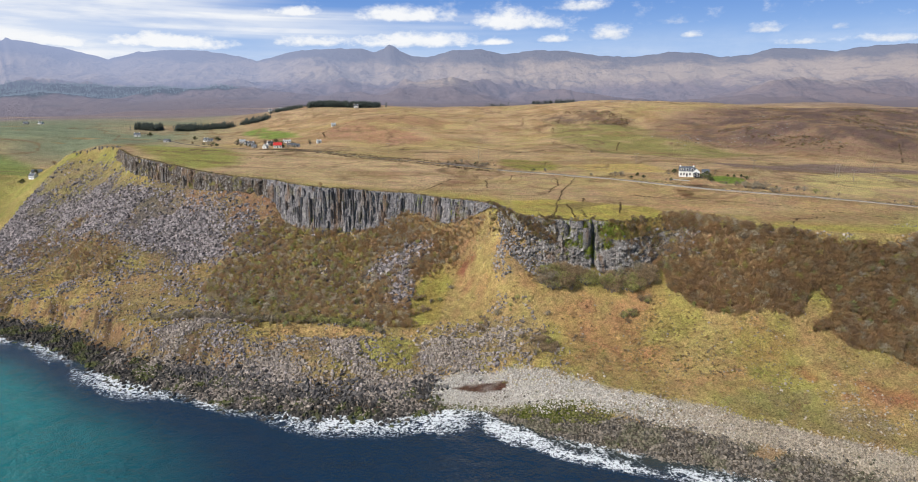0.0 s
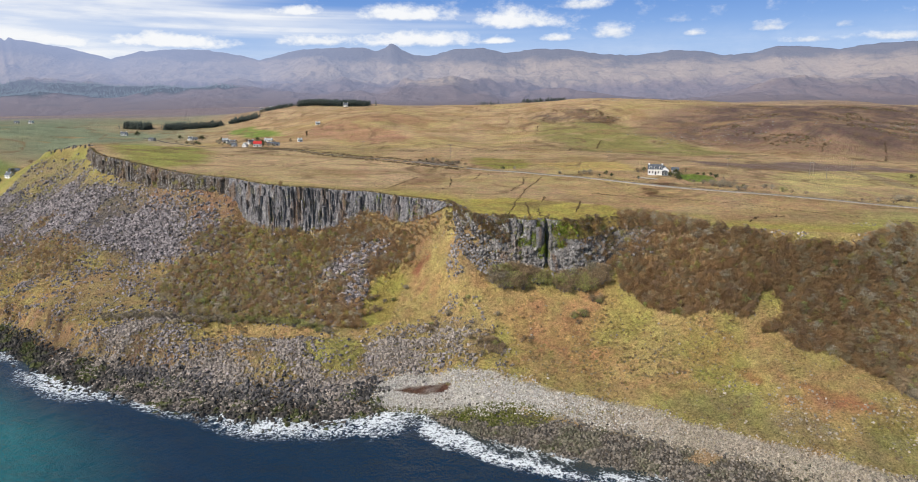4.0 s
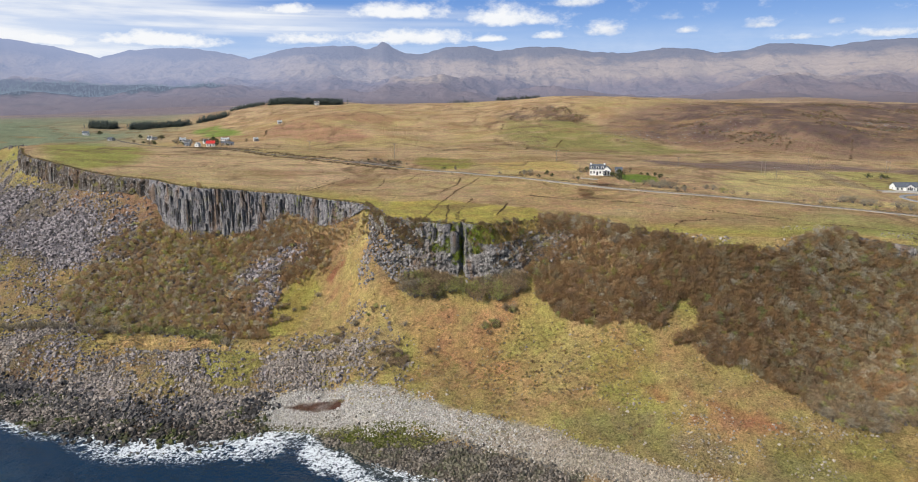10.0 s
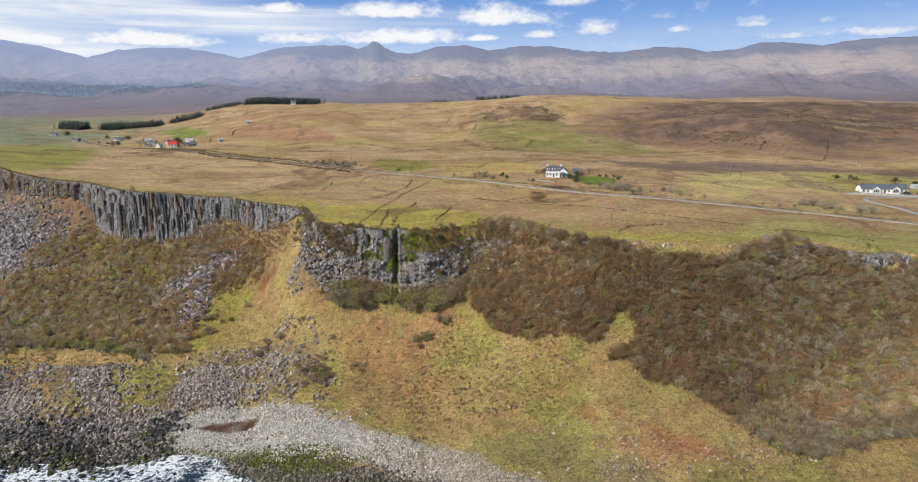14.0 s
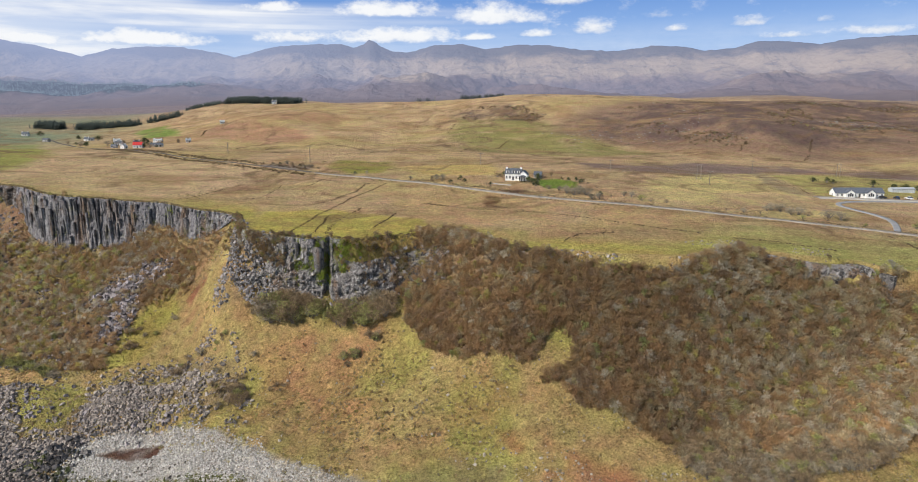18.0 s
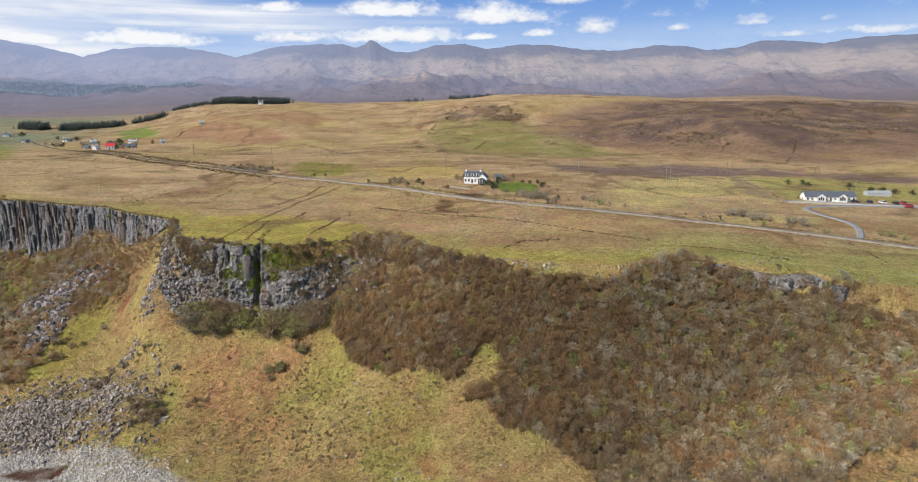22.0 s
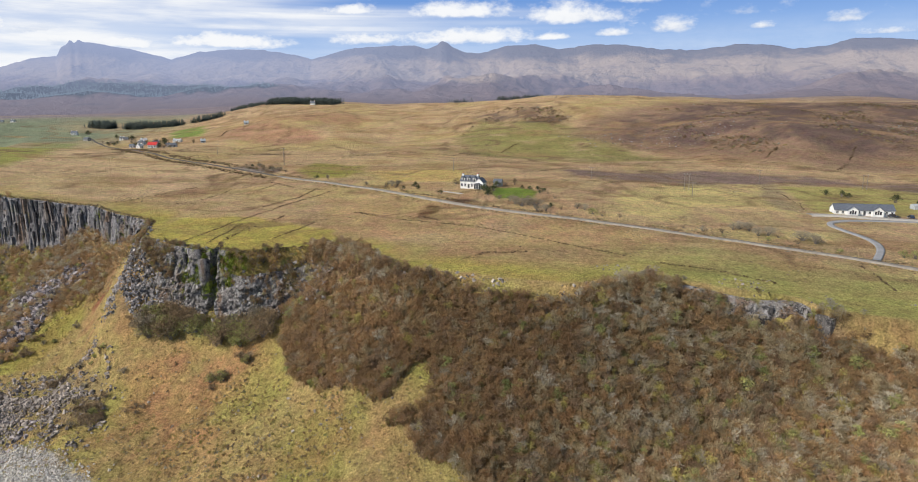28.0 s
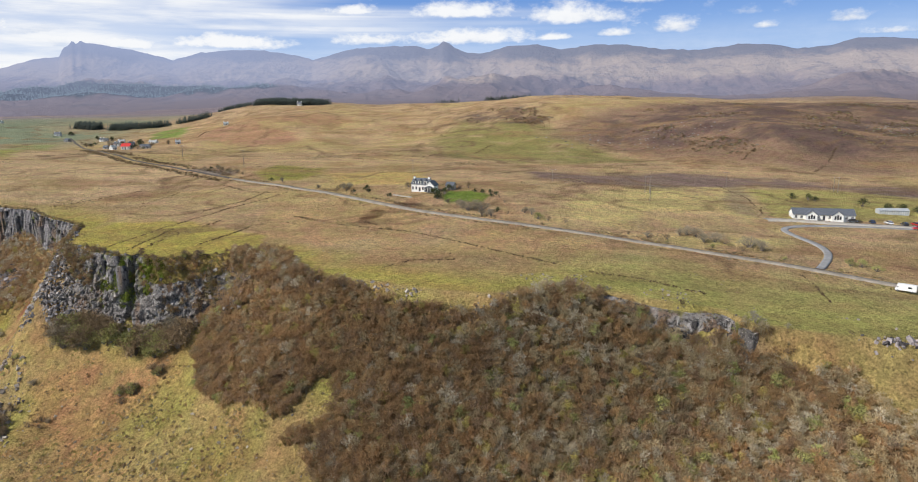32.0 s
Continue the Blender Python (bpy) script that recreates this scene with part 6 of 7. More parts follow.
def plantation(name, label, line, wide, count, tall):
    p = np.array(line, float)
    d = np.concatenate([[0], np.cumsum(np.hypot(*np.diff(p, axis=0).T))])
    s = rng.uniform(0, d[-1], count)
    x = np.interp(s, d, p[:, 0]) + rng.normal(0, wide * 0.15, count)
    y = np.interp(s, d, p[:, 1]) + rng.uniform(-wide, wide, count) * 0.5
    at = np.stack([x, y, height(x, y)], -1)
    keep = fbm(x, y, 40, 3, 141) > -0.28
    at = at[keep]
    count = len(at)
    h = tall * rng.uniform(0.55, 1.2, count)
    v, f, _ = scatter(CONIFERS, at, h, turns(count, 0.03))
    return tagged(mesh_object(name, v, f, NEEDLES, False), label, "conifers", kind="stuff")


plantation("conifer_plantation", "dark conifer plantation on the crest of the hill", [(-138, 1086), (-205, 1095), (-248, 1102)], 46, 1050, 8.5)
plantation("conifer_plantation", "dark conifer shelter belt by the village", [(-498, 1008), (-440, 990), (-400, 984)], 30, 420, 10)
plantation("conifer_plantation", "dark conifer shelter belt by the village", [(-395, 990), (-350, 992)], 24, 190, 8.5)
plantation("conifer_plantation", "dark conifers on the edge of the green field", [(-338, 1012), (-306, 1038)], 20, 120, 8)
plantation("conifer_plantation", "low conifers below the hill", [(-318, 1112), (-262, 1100)], 34, 190, 5.5)
plantation("conifer_plantation", "low dark conifer strip on the moor", [(45, 1075), (190, 1060)], 20, 240, 6)
a, r = rng.uniform(-50, -18, 6500), rng.uniform(0.27, 0.58, 6500)
keep = patch_in([(q * 10, s * 300) for q, s in FAR_WOOD], a * 10, r * 300, 3, 6, 29) > 0.6
px, py, pz = far_land(a[keep], r[keep])
v, f, _ = scatter([conifer_shape(520 + i, 14) for i in range(4)], np.stack([px, py, pz], -1), rng.uniform(9, 15, len(px)), turns(len(px), 0.03))
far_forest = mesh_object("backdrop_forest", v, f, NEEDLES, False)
tagged(far_forest, "wide forest hazed blue-grey at the foot of the mountains", "forest", kind="structure")
# haze over the far trees, put in as a blue-grey glow
n = Nodes("hazed_forest")
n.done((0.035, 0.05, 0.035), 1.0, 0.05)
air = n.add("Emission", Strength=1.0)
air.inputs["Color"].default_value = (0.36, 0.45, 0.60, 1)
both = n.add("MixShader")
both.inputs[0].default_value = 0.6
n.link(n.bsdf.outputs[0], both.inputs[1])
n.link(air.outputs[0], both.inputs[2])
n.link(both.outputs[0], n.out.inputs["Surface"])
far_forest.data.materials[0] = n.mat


# ---- building kit ----
def part(name, bm, material, parent, label=""):
    """Links a bmesh as one mesh object under a thing or a part."""
    me = bpy.data.meshes.new(name)
    bm.to_mesh(me)
    bm.free()
    me.materials.append(material)
    ob = new(name, me)
    ob.parent = parent
    return tagged(ob, label) if label else ob


def block(x0, x1, y0, y1, z0, z1, bevel=0.0):
    bm = bmesh.new()
    bmesh.ops.create_cube(bm, size=1, matrix=Matrix.Translation(((x0 + x1) / 2, (y0 + y1) / 2, (z0 + z1) / 2)) @ Matrix.Diagonal((x1 - x0, y1 - y0, z1 - z0, 1)))
    if bevel:
        bmesh.ops.bevel(bm, geom=bm.edges[:], offset=bevel, segments=2, affect="EDGES")
    return bm


def prism(points, y0, y1):
    """An outline in x and z, drawn out from y0 to y1."""
    bm = bmesh.new()
    a = [bm.verts.new((x, y0, z)) for x, z in points]
    b = [bm.verts.new((x, y1, z)) for x, z in points]
    bm.faces.new(a)
    bm.faces.new(b[::-1])
    for i in range(len(points)):
        j = (i + 1) % len(points)
        bm.faces.new((a[j], a[i], b[i], b[j]))
    bmesh.ops.recalc_face_normals(bm, faces=bm.faces[:])
    return bm


def turned(bm, angle, x=0, y=0, z=0):
    bm.transform(Matrix.Translation((x, y, z)) @ Matrix.Rotation(radians(angle), 4, "Z"))
    return bm


def round_bar(a, b, r, sides=8, r2=None):
    v, f = tube(a, b, r, r if r2 is None else r2, sides)
    bm = bmesh.new()
    vs = [bm.verts.new(p) for p in v]
    for t in f:
        bm.faces.new([vs[i] for i in t])
    bm.faces.new(vs[sides:])
    bm.faces.new(vs[:sides][::-1])
    return bm


WHITEWASH = worn("white_harling", (0.80, 0.79, 0.76), 0.08, 0.4, 0.9, 0.2, 0.02)
SLATE = worn("blue_grey_slate", (0.10, 0.11, 0.13), 0.2, 1.5, 0.6, 0.4, 0.03)
GREY_WALL = worn("grey_roughcast", (0.38, 0.36, 0.34), 0.15, 0.5, 0.9, 0.2)
STONE_WALL = worn("field_stone", (0.26, 0.235, 0.205), 0.35, 1.2, 0.95, 0.15, 0.05)
RED_TIN = worn("red_painted_tin", (0.55, 0.045, 0.035), 0.15, 0.6, 0.5, 0.4)
GREY_TIN = worn("galvanised_sheet", (0.42, 0.44, 0.46), 0.12, 0.8, 0.45, 0.5)
TIMBER = worn("weathered_timber", (0.22, 0.19, 0.16), 0.3, 2.0, 0.9, 0.15)
DARK_TRIM = worn("dark_paint", (0.05, 0.05, 0.055), 0.2, 1.0, 0.6, 0.4)
RUBBER = worn("black_rubber", (0.02, 0.02, 0.02), 0.2, 3.0, 0.8, 0.2)
PALE_TRIM = worn("white_paint", (0.78, 0.78, 0.77), 0.06, 1.0, 0.5, 0.4)


def pane_material():
    n = Nodes("window_glass")
    n.bsdf.inputs["Metallic"].default_value = 0.0
    return n.done((0.03, 0.035, 0.045), 0.05, 0.8)


GLASS = pane_material()


def opening(parent, x, y, z, w, h, angle=0, name="window", bars=True):
    """A window or glazed door in a wall that faces the way of angle: pane, frame and sill."""
    win = part(name, turned(block(-w / 2, w / 2, -0.03, 0.05, 0, h), angle, x, y, z), GLASS, parent, "dark glazed window")
    for x0, x1, z0, z1 in ((-w / 2 - 0.06, -w / 2 + 0.05, 0, h), (w / 2 - 0.05, w / 2 + 0.06, 0, h), (-w / 2 - 0.06, w / 2 + 0.06, h - 0.05, h + 0.06)) + (((-0.03, 0.03, 0.0, h),) if bars else ()):
        part("frame", turned(block(x0, x1, -0.07, 0.06, z0, z1), angle, x, y, z), PALE_TRIM, win)
    part("sill", turned(block(-w / 2 - 0.12, w / 2 + 0.12, -0.16, 0.05, -0.1, 0.0), angle, x, y, z), STONE_WALL, win)
    return win


def gable_body(length, depth, eaves, ridge):
    half = depth / 2
    bm = prism([(-half, -0.6), (half, -0.6), (half, eaves), (0, ridge - 0.12), (-half, eaves)], -length / 2, length / 2)
    bm.transform(Matrix.Rotation(radians(90), 4, "Z"))
    return bm


def roof_side(length, depth, eaves, ridge, side, over=0.3, thick=0.16):
    half = depth / 2
    pitch = (ridge - eaves) / half
    edge = half + over
    low = eaves - over * pitch
    bm = prism([(0, ridge), (-edge * side, low), (-edge * side, low + thick), (0, ridge + thick)], -length / 2 - over, length / 2 + over)
    bm.transform(Matrix.Rotation(radians(90), 4, "Z"))
    return bm


def chimney(parent, x, y, z0, z1, w=0.9, d=0.6, mat=None):
    c = part("chimney", block(x - w / 2, x + w / 2, y - d / 2, y + d / 2, z0, z1), mat or WHITEWASH, parent)
    part("cap", block(x - w / 2 - 0.08, x + w / 2 + 0.08, y - d / 2 - 0.08, y + d / 2 + 0.08, z1, z1 + 0.14), STONE_WALL, c)
    for k in (-0.22, 0.22):
        part("chimney_pot", round_bar((x + k, y, z1 + 0.1), (x + k, y, z1 + 0.55), 0.12), RED_TIN if mat else STONE_WALL, c)


def house(name, label, at, angle, length, depth, eaves, ridge, wall=None, roof=None, windows=4, dormers=0, chimneys=2, porch=False, group=""):
    """A gabled house; its front faces -y before it is turned."""
    wall, roof = wall or WHITEWASH, roof or SLATE
    root = tagged(new(name), label, "house", group)
    x, y = at
    root.location = (x, y, float(height(np.array([float(x)]), np.array([float(y)]))[0]))
    root.rotation_euler = (0, 0, radians(angle))
    part("wall", gable_body(length, depth, eaves, ridge), wall, root)
    for side in (1, -1):
        part("roof", roof_side(length, depth, eaves, ridge, side), roof, root)
    part("ridge_tile", block(-length / 2 - 0.3, length / 2 + 0.3, -0.14, 0.14, ridge + 0.06, ridge + 0.24), roof, root)
    tall = min(1.35, eaves * 0.42)
    for i in range(windows):
        wx = -length / 2 + length * (i + 0.5) / windows
        if windows >= 3 and i == windows // 2:
            d = part("door", block(wx - 0.5, wx + 0.5, -depth / 2 - 0.04, -depth / 2 + 0.06, 0, 2.05), DARK_TRIM, root)
            part("door_frame", block(wx - 0.6, wx + 0.6, -depth / 2 - 0.06, -depth / 2 + 0.04, 2.05, 2.17), PALE_TRIM, d)
        else:
            opening(root, wx, -depth / 2, 0.95, 1.0, tall)
    opening(root, length / 2, 0, 0.95, 0.8, tall, 90)
    opening(root, -length / 2, 0, 0.95, 0.8, tall, -90)
    for i in range(chimneys):
        cx = (-length / 2 + 0.5) if i == 0 else (length / 2 - 0.5)
        chimney(root, cx, 0, ridge - 0.6, ridge + 0.9, 0.8, 0.9, wall)
    for i in range(dormers):
        dx = -length / 2 + length * (i + 0.5) / dormers
        front, top = -depth / 2 + 0.15, eaves + 1.55
        dm = part("dormer", block(dx - 0.75, dx + 0.75, front, -0.5, eaves - 0.2, top), wall, root)
        bm = prism([(dx - 0.95, top), (dx, top + 0.75), (dx + 0.95, top)], front - 0.2, -0.2)
        part("dormer_roof", bm, roof, dm)
        part("pane", block(dx - 0.45, dx + 0.45, front - 0.03, front + 0.05, eaves + 0.3, eaves + 1.35), GLASS, dm)
    return root


# the white house by the road
main = house("white_house", "white harled house with slate roof and dormers by the road", (146.6, 411), -14, 9.0, 6.0, 3.6, 6.1, windows=5, dormers=3)
bm = gable_body(5.4, 4.6, 3.1, 5.2)
part("wing", turned(bm, 90, 5.6, -0.6), WHITEWASH, main)
for side in (1, -1):
    part("wing_roof", turned(roof_side(5.4, 4.6, 3.1, 5.2, side), 90, 5.6, -0.6), SLATE, main)
sun_room = part("conservatory", block(3.6, 7.2, -5.4, -3.2, 0, 2.3), GLASS, main, "glazed conservatory")
for k in range(5):
    part("mullion", block(3.6 + k * 0.87, 3.72 + k * 0.87, -5.46, -5.38, 0, 2.3), PALE_TRIM, sun_room)
part("conservatory_roof", prism([(3.4, 2.3), (5.4, 3.0), (7.4, 2.3)], -5.6, -3.0), SLATE, sun_room)
house("outbuilding", "small pale outbuilding beside the white house", (160.5, 415.5), -14, 4.2, 3.2, 2.2, 3.5, GREY_WALL, SLATE, 2, 0, 0)


def wall_run(name, label, line, tall, thick, material, category="wall"):
    q = smooth_line(line, 1.5)
    t = np.gradient(q, axis=0)
    n = np.stack([-t[:, 1], t[:, 0]], -1) / np.hypot(t[:, 0], t[:, 1])[:, None] * thick / 2
    z = height(q[:, 0], q[:, 1])
    h = tall * (1 + 0.12 * rng.normal(size=len(q)))
    g = np.stack([np.stack([*(q + n).T, z - 0.5], -1), np.stack([*(q + n * 0.8).T, z + h], -1), np.stack([*(q - n * 0.8).T, z + h], -1), np.stack([*(q - n).T, z - 0.5], -1)])
    return tagged(mesh_object(name, g.reshape(-1, 3), grid_faces(*g.shape[:2]), material, False), label, category)


wall_run("garden_wall", "low pale stone garden wall before the house", [(133.5, 403), (139, 399.5), (144.5, 397)], 0.5, 0.4, GREY_WALL)

# the long white lodge with two front gables
lodge = house("long_lodge", "long white single-storey lodge with blue slate roof and two front gables", (329.5, 395), -4, 25, 6.4, 2.5, 4.7, windows=11, dormers=0, chimneys=0)
for gx in (-5.5, 5.0):
    g = part("front_gable", prism([(gx - 2.3, -0.5), (gx + 2.3, -0.5), (gx + 2.3, 2.5), (gx, 4.3), (gx - 2.3, 2.5)], -5.0, -1.0), WHITEWASH, lodge)
    for side in (1, -1):
        part("gable_roof", prism([(gx, 4.32), (gx + side * 2.6, 2.3), (gx + side * 2.6, 2.46), (gx, 4.5)], -5.3, -0.6), SLATE, g)
    for k in (-1.0, 0.0, 1.0):
        part("pane", block(gx + k - 0.38, gx + k + 0.38, -5.05, -4.96, 0.7, 2.2 if k else 2.7), GLASS, g)
yard = [(303, 386), (316, 388), (330, 386.5), (345, 387), (370, 389), (410, 387)]
tagged(strip("pavement_yard", yard, 5.0, worn("pale_gravel", (0.42, 0.38, 0.33), 0.15, 0.8, 0.95, 0.1, 0.0, False), 0.35), "pale gravel forecourt before the lodge", "yard", kind="structure")
shed = tagged(new("glasshouse"), "long pale glazed shed behind the lodge", "shed")
shed.location = (371, 420, float(height(np.array([371.0]), np.array([420.0]))[0]))
part("wall", block(-6.5, 6.5, -2.0, 2.0, -0.5, 2.0), GREY_TIN, shed)
part("roof", prism([(-2.3, 2.0), (0, 2.9), (2.3, 2.0)], -6.7, 6.7), GREY_TIN, shed).rotation_euler = (0, 0, radians(90))
for k in range(14):
    part("mullion", block(-6.5 + k * 1.0, -6.4 + k * 1.0, -2.06, -1.98, 0, 2.0), PALE_TRIM, shed)

house("white_cottage", "white cottage with dark slate roof beyond the lodge", (386, 398), 78, 10, 6.5, 3.0, 5.6, windows=4, dormers=0, chimneys=1)

# the village and scattered farms
barn = house("red_barn", "barn with a bright red tin roof in the village", (-187, 664), 12, 8, 7, 3.0, 5.4, WHITEWASH, RED_TIN, 3, 0, 0)
VILLAGE_A = [(-199, 661, 80, 8, 6, 2.8, 5.0, 1), (-230, 712, -10, 11, 6.5, 3.0, 5.6, 1), (-176, 676, 5, 14, 6, 2.6, 4.2, 0), (-205, 698, 40, 9, 6, 3.0, 5.5, 1), (-190, 712, 0, 13, 6, 2.4, 4.0, 1), (-252, 750, 15, 10, 6, 3.0, 5.4, 1), (-316, 806, -20, 10, 6, 3.0, 5.4, 1), (-150, 690, 30, 7, 5, 2.6, 4.6, 1), (-445, 893, 10, 12, 7, 3.6, 6.6, 1), (-369, 815, -15, 12, 7, 3.0, 5.4, 0)]
VILLAGE_B = [(-309, 803, 8, 8, 5, 2.6, 4.6, 0), (-382, 572, -25, 12, 6.5, 3.4, 6.2, 1), (-394, 596, 20, 13, 7, 3.0, 5.6, 0), (-355, 640, 10, 9, 5, 2.4, 4.4, 0), (-723, 1082, 10, 11, 7, 3, 5.6, 0), (-690, 1069, -15, 11, 7, 3, 5.6, 1), (-168, 1064, 0, 11, 6, 4, 7.5, 1), (-330, 1200, 10, 10, 6, 3, 5.6, 1), (-352, 1215, -20, 10, 6, 3, 5.6, 1), (-155, 800, 20, 8, 5, 2.6, 4.6, 1)]
VILLAGE_C = [(-214, 672, -5, 8, 5, 2.5, 4.5, 0), (-168, 668, 10, 8, 5, 2.6, 4.4, 0), (-240, 728, 60, 9, 5.5, 2.8, 5.0, 0)]
VILLAGE = VILLAGE_A + VILLAGE_B + VILLAGE_C
for x, y, a, l, d, e, r, white in VILLAGE:
    house("cottage" if white else "byre", "white cottage with a slate roof on the moor" if white else "grey stone byre with a low roof on the moor", (x, y), a, l * 0.64, d * 0.68, e * 0.8, r * 0.76, WHITEWASH if white else GREY_WALL, SLATE if (x + y) % 3 else GREY_TIN, 4, 0, 2 if white else 0, group="cottages and byres of the village")


# ---- poles, fences and walls ----
def pole(x, y, tall, twin=False):
    root = tagged(new("power_pole"), "weathered timber pole carrying a power line", "pole", "power poles")
    root.location = (x, y, float(height(np.array([float(x)]), np.array([float(y)]))[0]))
    for k in ((-1.2, 1.2) if twin else (0,)):
        part("post", round_bar((k, 0, -0.5), (k, 0, tall), 0.19, 8, 0.14), TIMBER, root)
    part("crossarm", block(-1.7, 1.7, -0.09, 0.09, tall - 0.5, tall - 0.3), TIMBER, root)
    for k in (-1.5, 0, 1.5):
        part("insulator", round_bar((k, 0, tall - 0.3), (k, 0, tall - 0.05), 0.07), PALE_TRIM, root)


for x, y, tall, twin in ((15, 489, 11, False), (261, 440, 9, True), (259, 418, 8, False), (311, 479, 9, False), (374, 488, 9, True), (212, 460, 7, False), (130, 470, 8, False), (-60, 545, 9, False), (430, 470, 9, False)):
    pole(x, y, tall, twin)


# ---- vehicles ----
def wheel(parent, x, y, r):
    t = part("wheel", round_bar((x, y - 0.1, r), (x, y + 0.1, r), r, 14), RUBBER, parent)
    part("rim", round_bar((x, y - 0.12, r), (x, y + 0.12, r), r * 0.6, 10), GREY_TIN, t)


def car(at, angle, paint_name, colour, name="car", long=4.2, tall=1.5, label=""):
    root = tagged(new(name), label or paint_name + " car parked on the gravel by the lodge", "car", "parked cars")
    root.location = (*at, float(height(np.array([float(at[0])]), np.array([float(at[1])]))[0]) + 0.36)
    root.rotation_euler = (0, 0, radians(angle))
    body_paint = worn("car_paint_" + paint_name, colour, 0.05, 1.0, 0.25, 0.6)
    h = long / 2
    body = part("body", prism([(-h, 0.35), (h, 0.3), (h, 0.75), (h - 0.9, 0.95), (-h + 0.2, 0.98), (-h, 0.8)], -0.85, 0.85), body_paint, root)
    part("cabin", prism([(-h + 0.15, 0.95), (h - 1.1, 0.93), (h - 1.75, tall), (-h + 0.6, tall)], -0.74, 0.74), GLASS, root)
    part("roof", block(-h + 0.6, h - 1.75, -0.72, 0.72, tall - 0.04, tall + 0.03), body_paint, root)
    for wx in (-h + 0.8, h - 0.85):
        for wy in (-0.8, 0.8):
            wheel(root, wx, wy, 0.33)
    for wy in (-0.6, 0.6):
        part("headlight", block(h - 0.03, h + 0.02, wy - 0.15, wy + 0.15, 0.55, 0.7), PALE_TRIM, body)


for at, a, pn, c in (((349, 391.5), 80, "dark blue", (0.03, 0.04, 0.07)), ((356, 392), 95, "white", (0.75, 0.75, 0.75)), ((362, 391), 85, "black", (0.03, 0.03, 0.035)), ((367, 392.5), 90, "red", (0.45, 0.03, 0.03)), ((364, 384), 170, "bright red", (0.5, 0.02, 0.02)), ((341, 391), 10, "charcoal", (0.05, 0.05, 0.055))):
    car(at, a, pn, c)
camper = tagged(new("motorhome"), "white motorhome standing on the road", "motorhome")
camper.location = (313.5, 294, float(height(np.array([313.5]), np.array([294.0]))[0]) + 0.3)
camper.rotation_euler = (0, 0, radians(146))
camper.scale = (0.8, 0.8, 0.8)
part("body", block(-3.2, 1.7, -1.1, 1.1, 0.45, 2.85, 0.12), PALE_TRIM, camper)
part("overcab", prism([(1.4, 1.9), (3.0, 2.0), (2.8, 2.75), (1.4, 2.85)], -1.08, 1.08), PALE_TRIM, camper)
cab = part("cab", prism([(1.5, 0.45), (3.4, 0.45), (3.4, 1.1), (2.7, 1.3), (2.2, 1.95), (1.5, 1.95)], -1.0, 1.0), PALE_TRIM, camper)
part("windscreen", prism([(2.72, 1.3), (2.25, 1.9), (2.3, 1.93), (2.78, 1.33)], -0.9, 0.9), GLASS, cab)
for wy in (-1.12, 1.12):
    part("side_window", block(-1.8, -0.6, wy - 0.02, wy + 0.02, 1.5, 2.1), GLASS, camper)
for wx in (-1.9, 2.5):
    for wy in (-0.98, 0.98):
        wheel(camper, wx, wy, 0.36)


# ---- drains, dykes and turf banks across the moor ----
DRAINS_A = [([(-20, 369), (-8, 402), (0, 429), (5, 455)], 1.3), ([(46, 307), (51, 329), (59, 367), (75, 414)], 0.8), ([(62, 306), (62, 322), (67, 341), (69, 353)], 1.8), ([(56, 307), (58, 342)], 0.6), ([(80, 314), (88, 342)], 0.7), ([(9, 368), (18, 371), (31, 372)], 1.4), ([(17, 377), (18, 398), (17, 410)], 0.9), ([(11, 444), (22, 448)], 1.8), ([(30, 433), (42, 422), (53, 414), (61, 411), (69, 413)], 1.8), ([(52, 369), (61, 391), (63, 414)], 1.0), ([(31, 402), (36, 428)], 1.0), ([(96, 365), (114, 359), (130, 359), (146, 345)], 0.9)]
DRAINS_B = [([(23, 491), (52, 488), (77, 481), (114, 472)], 1.4), ([(37, 512), (54, 555), (80, 569), (117, 565), (123, 597)], 1.6), ([(164, 660), (150, 614)], 1.6), ([(-84, 633), (-43, 638)], 2.0), ([(230, 658), (290, 658), (325, 602), (361, 576), (380, 560)], 2.2), ([(435, 635), (418, 607), (391, 564)], 2.6), ([(354, 597), (362, 613), (379, 621)], 2.2), ([(182, 681), (209, 681), (240, 682)], 1.6), ([(334, 490), (371, 494), (413, 492)], 1.6)]
DRAINS_C = [([(97, 364), (124, 352), (151, 341), (179, 325), (206, 307), (214, 300)], 0.9), ([(222, 296), (238, 291), (254, 282)], 1.6), ([(289, 306), (288, 285), (285, 268), (283, 258)], 0.9), ([(305, 398), (312, 440), (308, 482)], 1.0), ([(-12, 789), (20, 770), (60, 760), (100, 755)], 4.0), ([(105, 800), (112, 770), (105, 730), (125, 690)], 4.5), ([(-133, 819), (-160, 760), (-150, 720)], 2.6), ([(-60, 560), (60, 545), (160, 520)], 1.8), ([(156, 292), (163, 302), (178, 305)], 1.2)]
DRAINS = DRAINS_A + DRAINS_B + DRAINS_C
spots = []
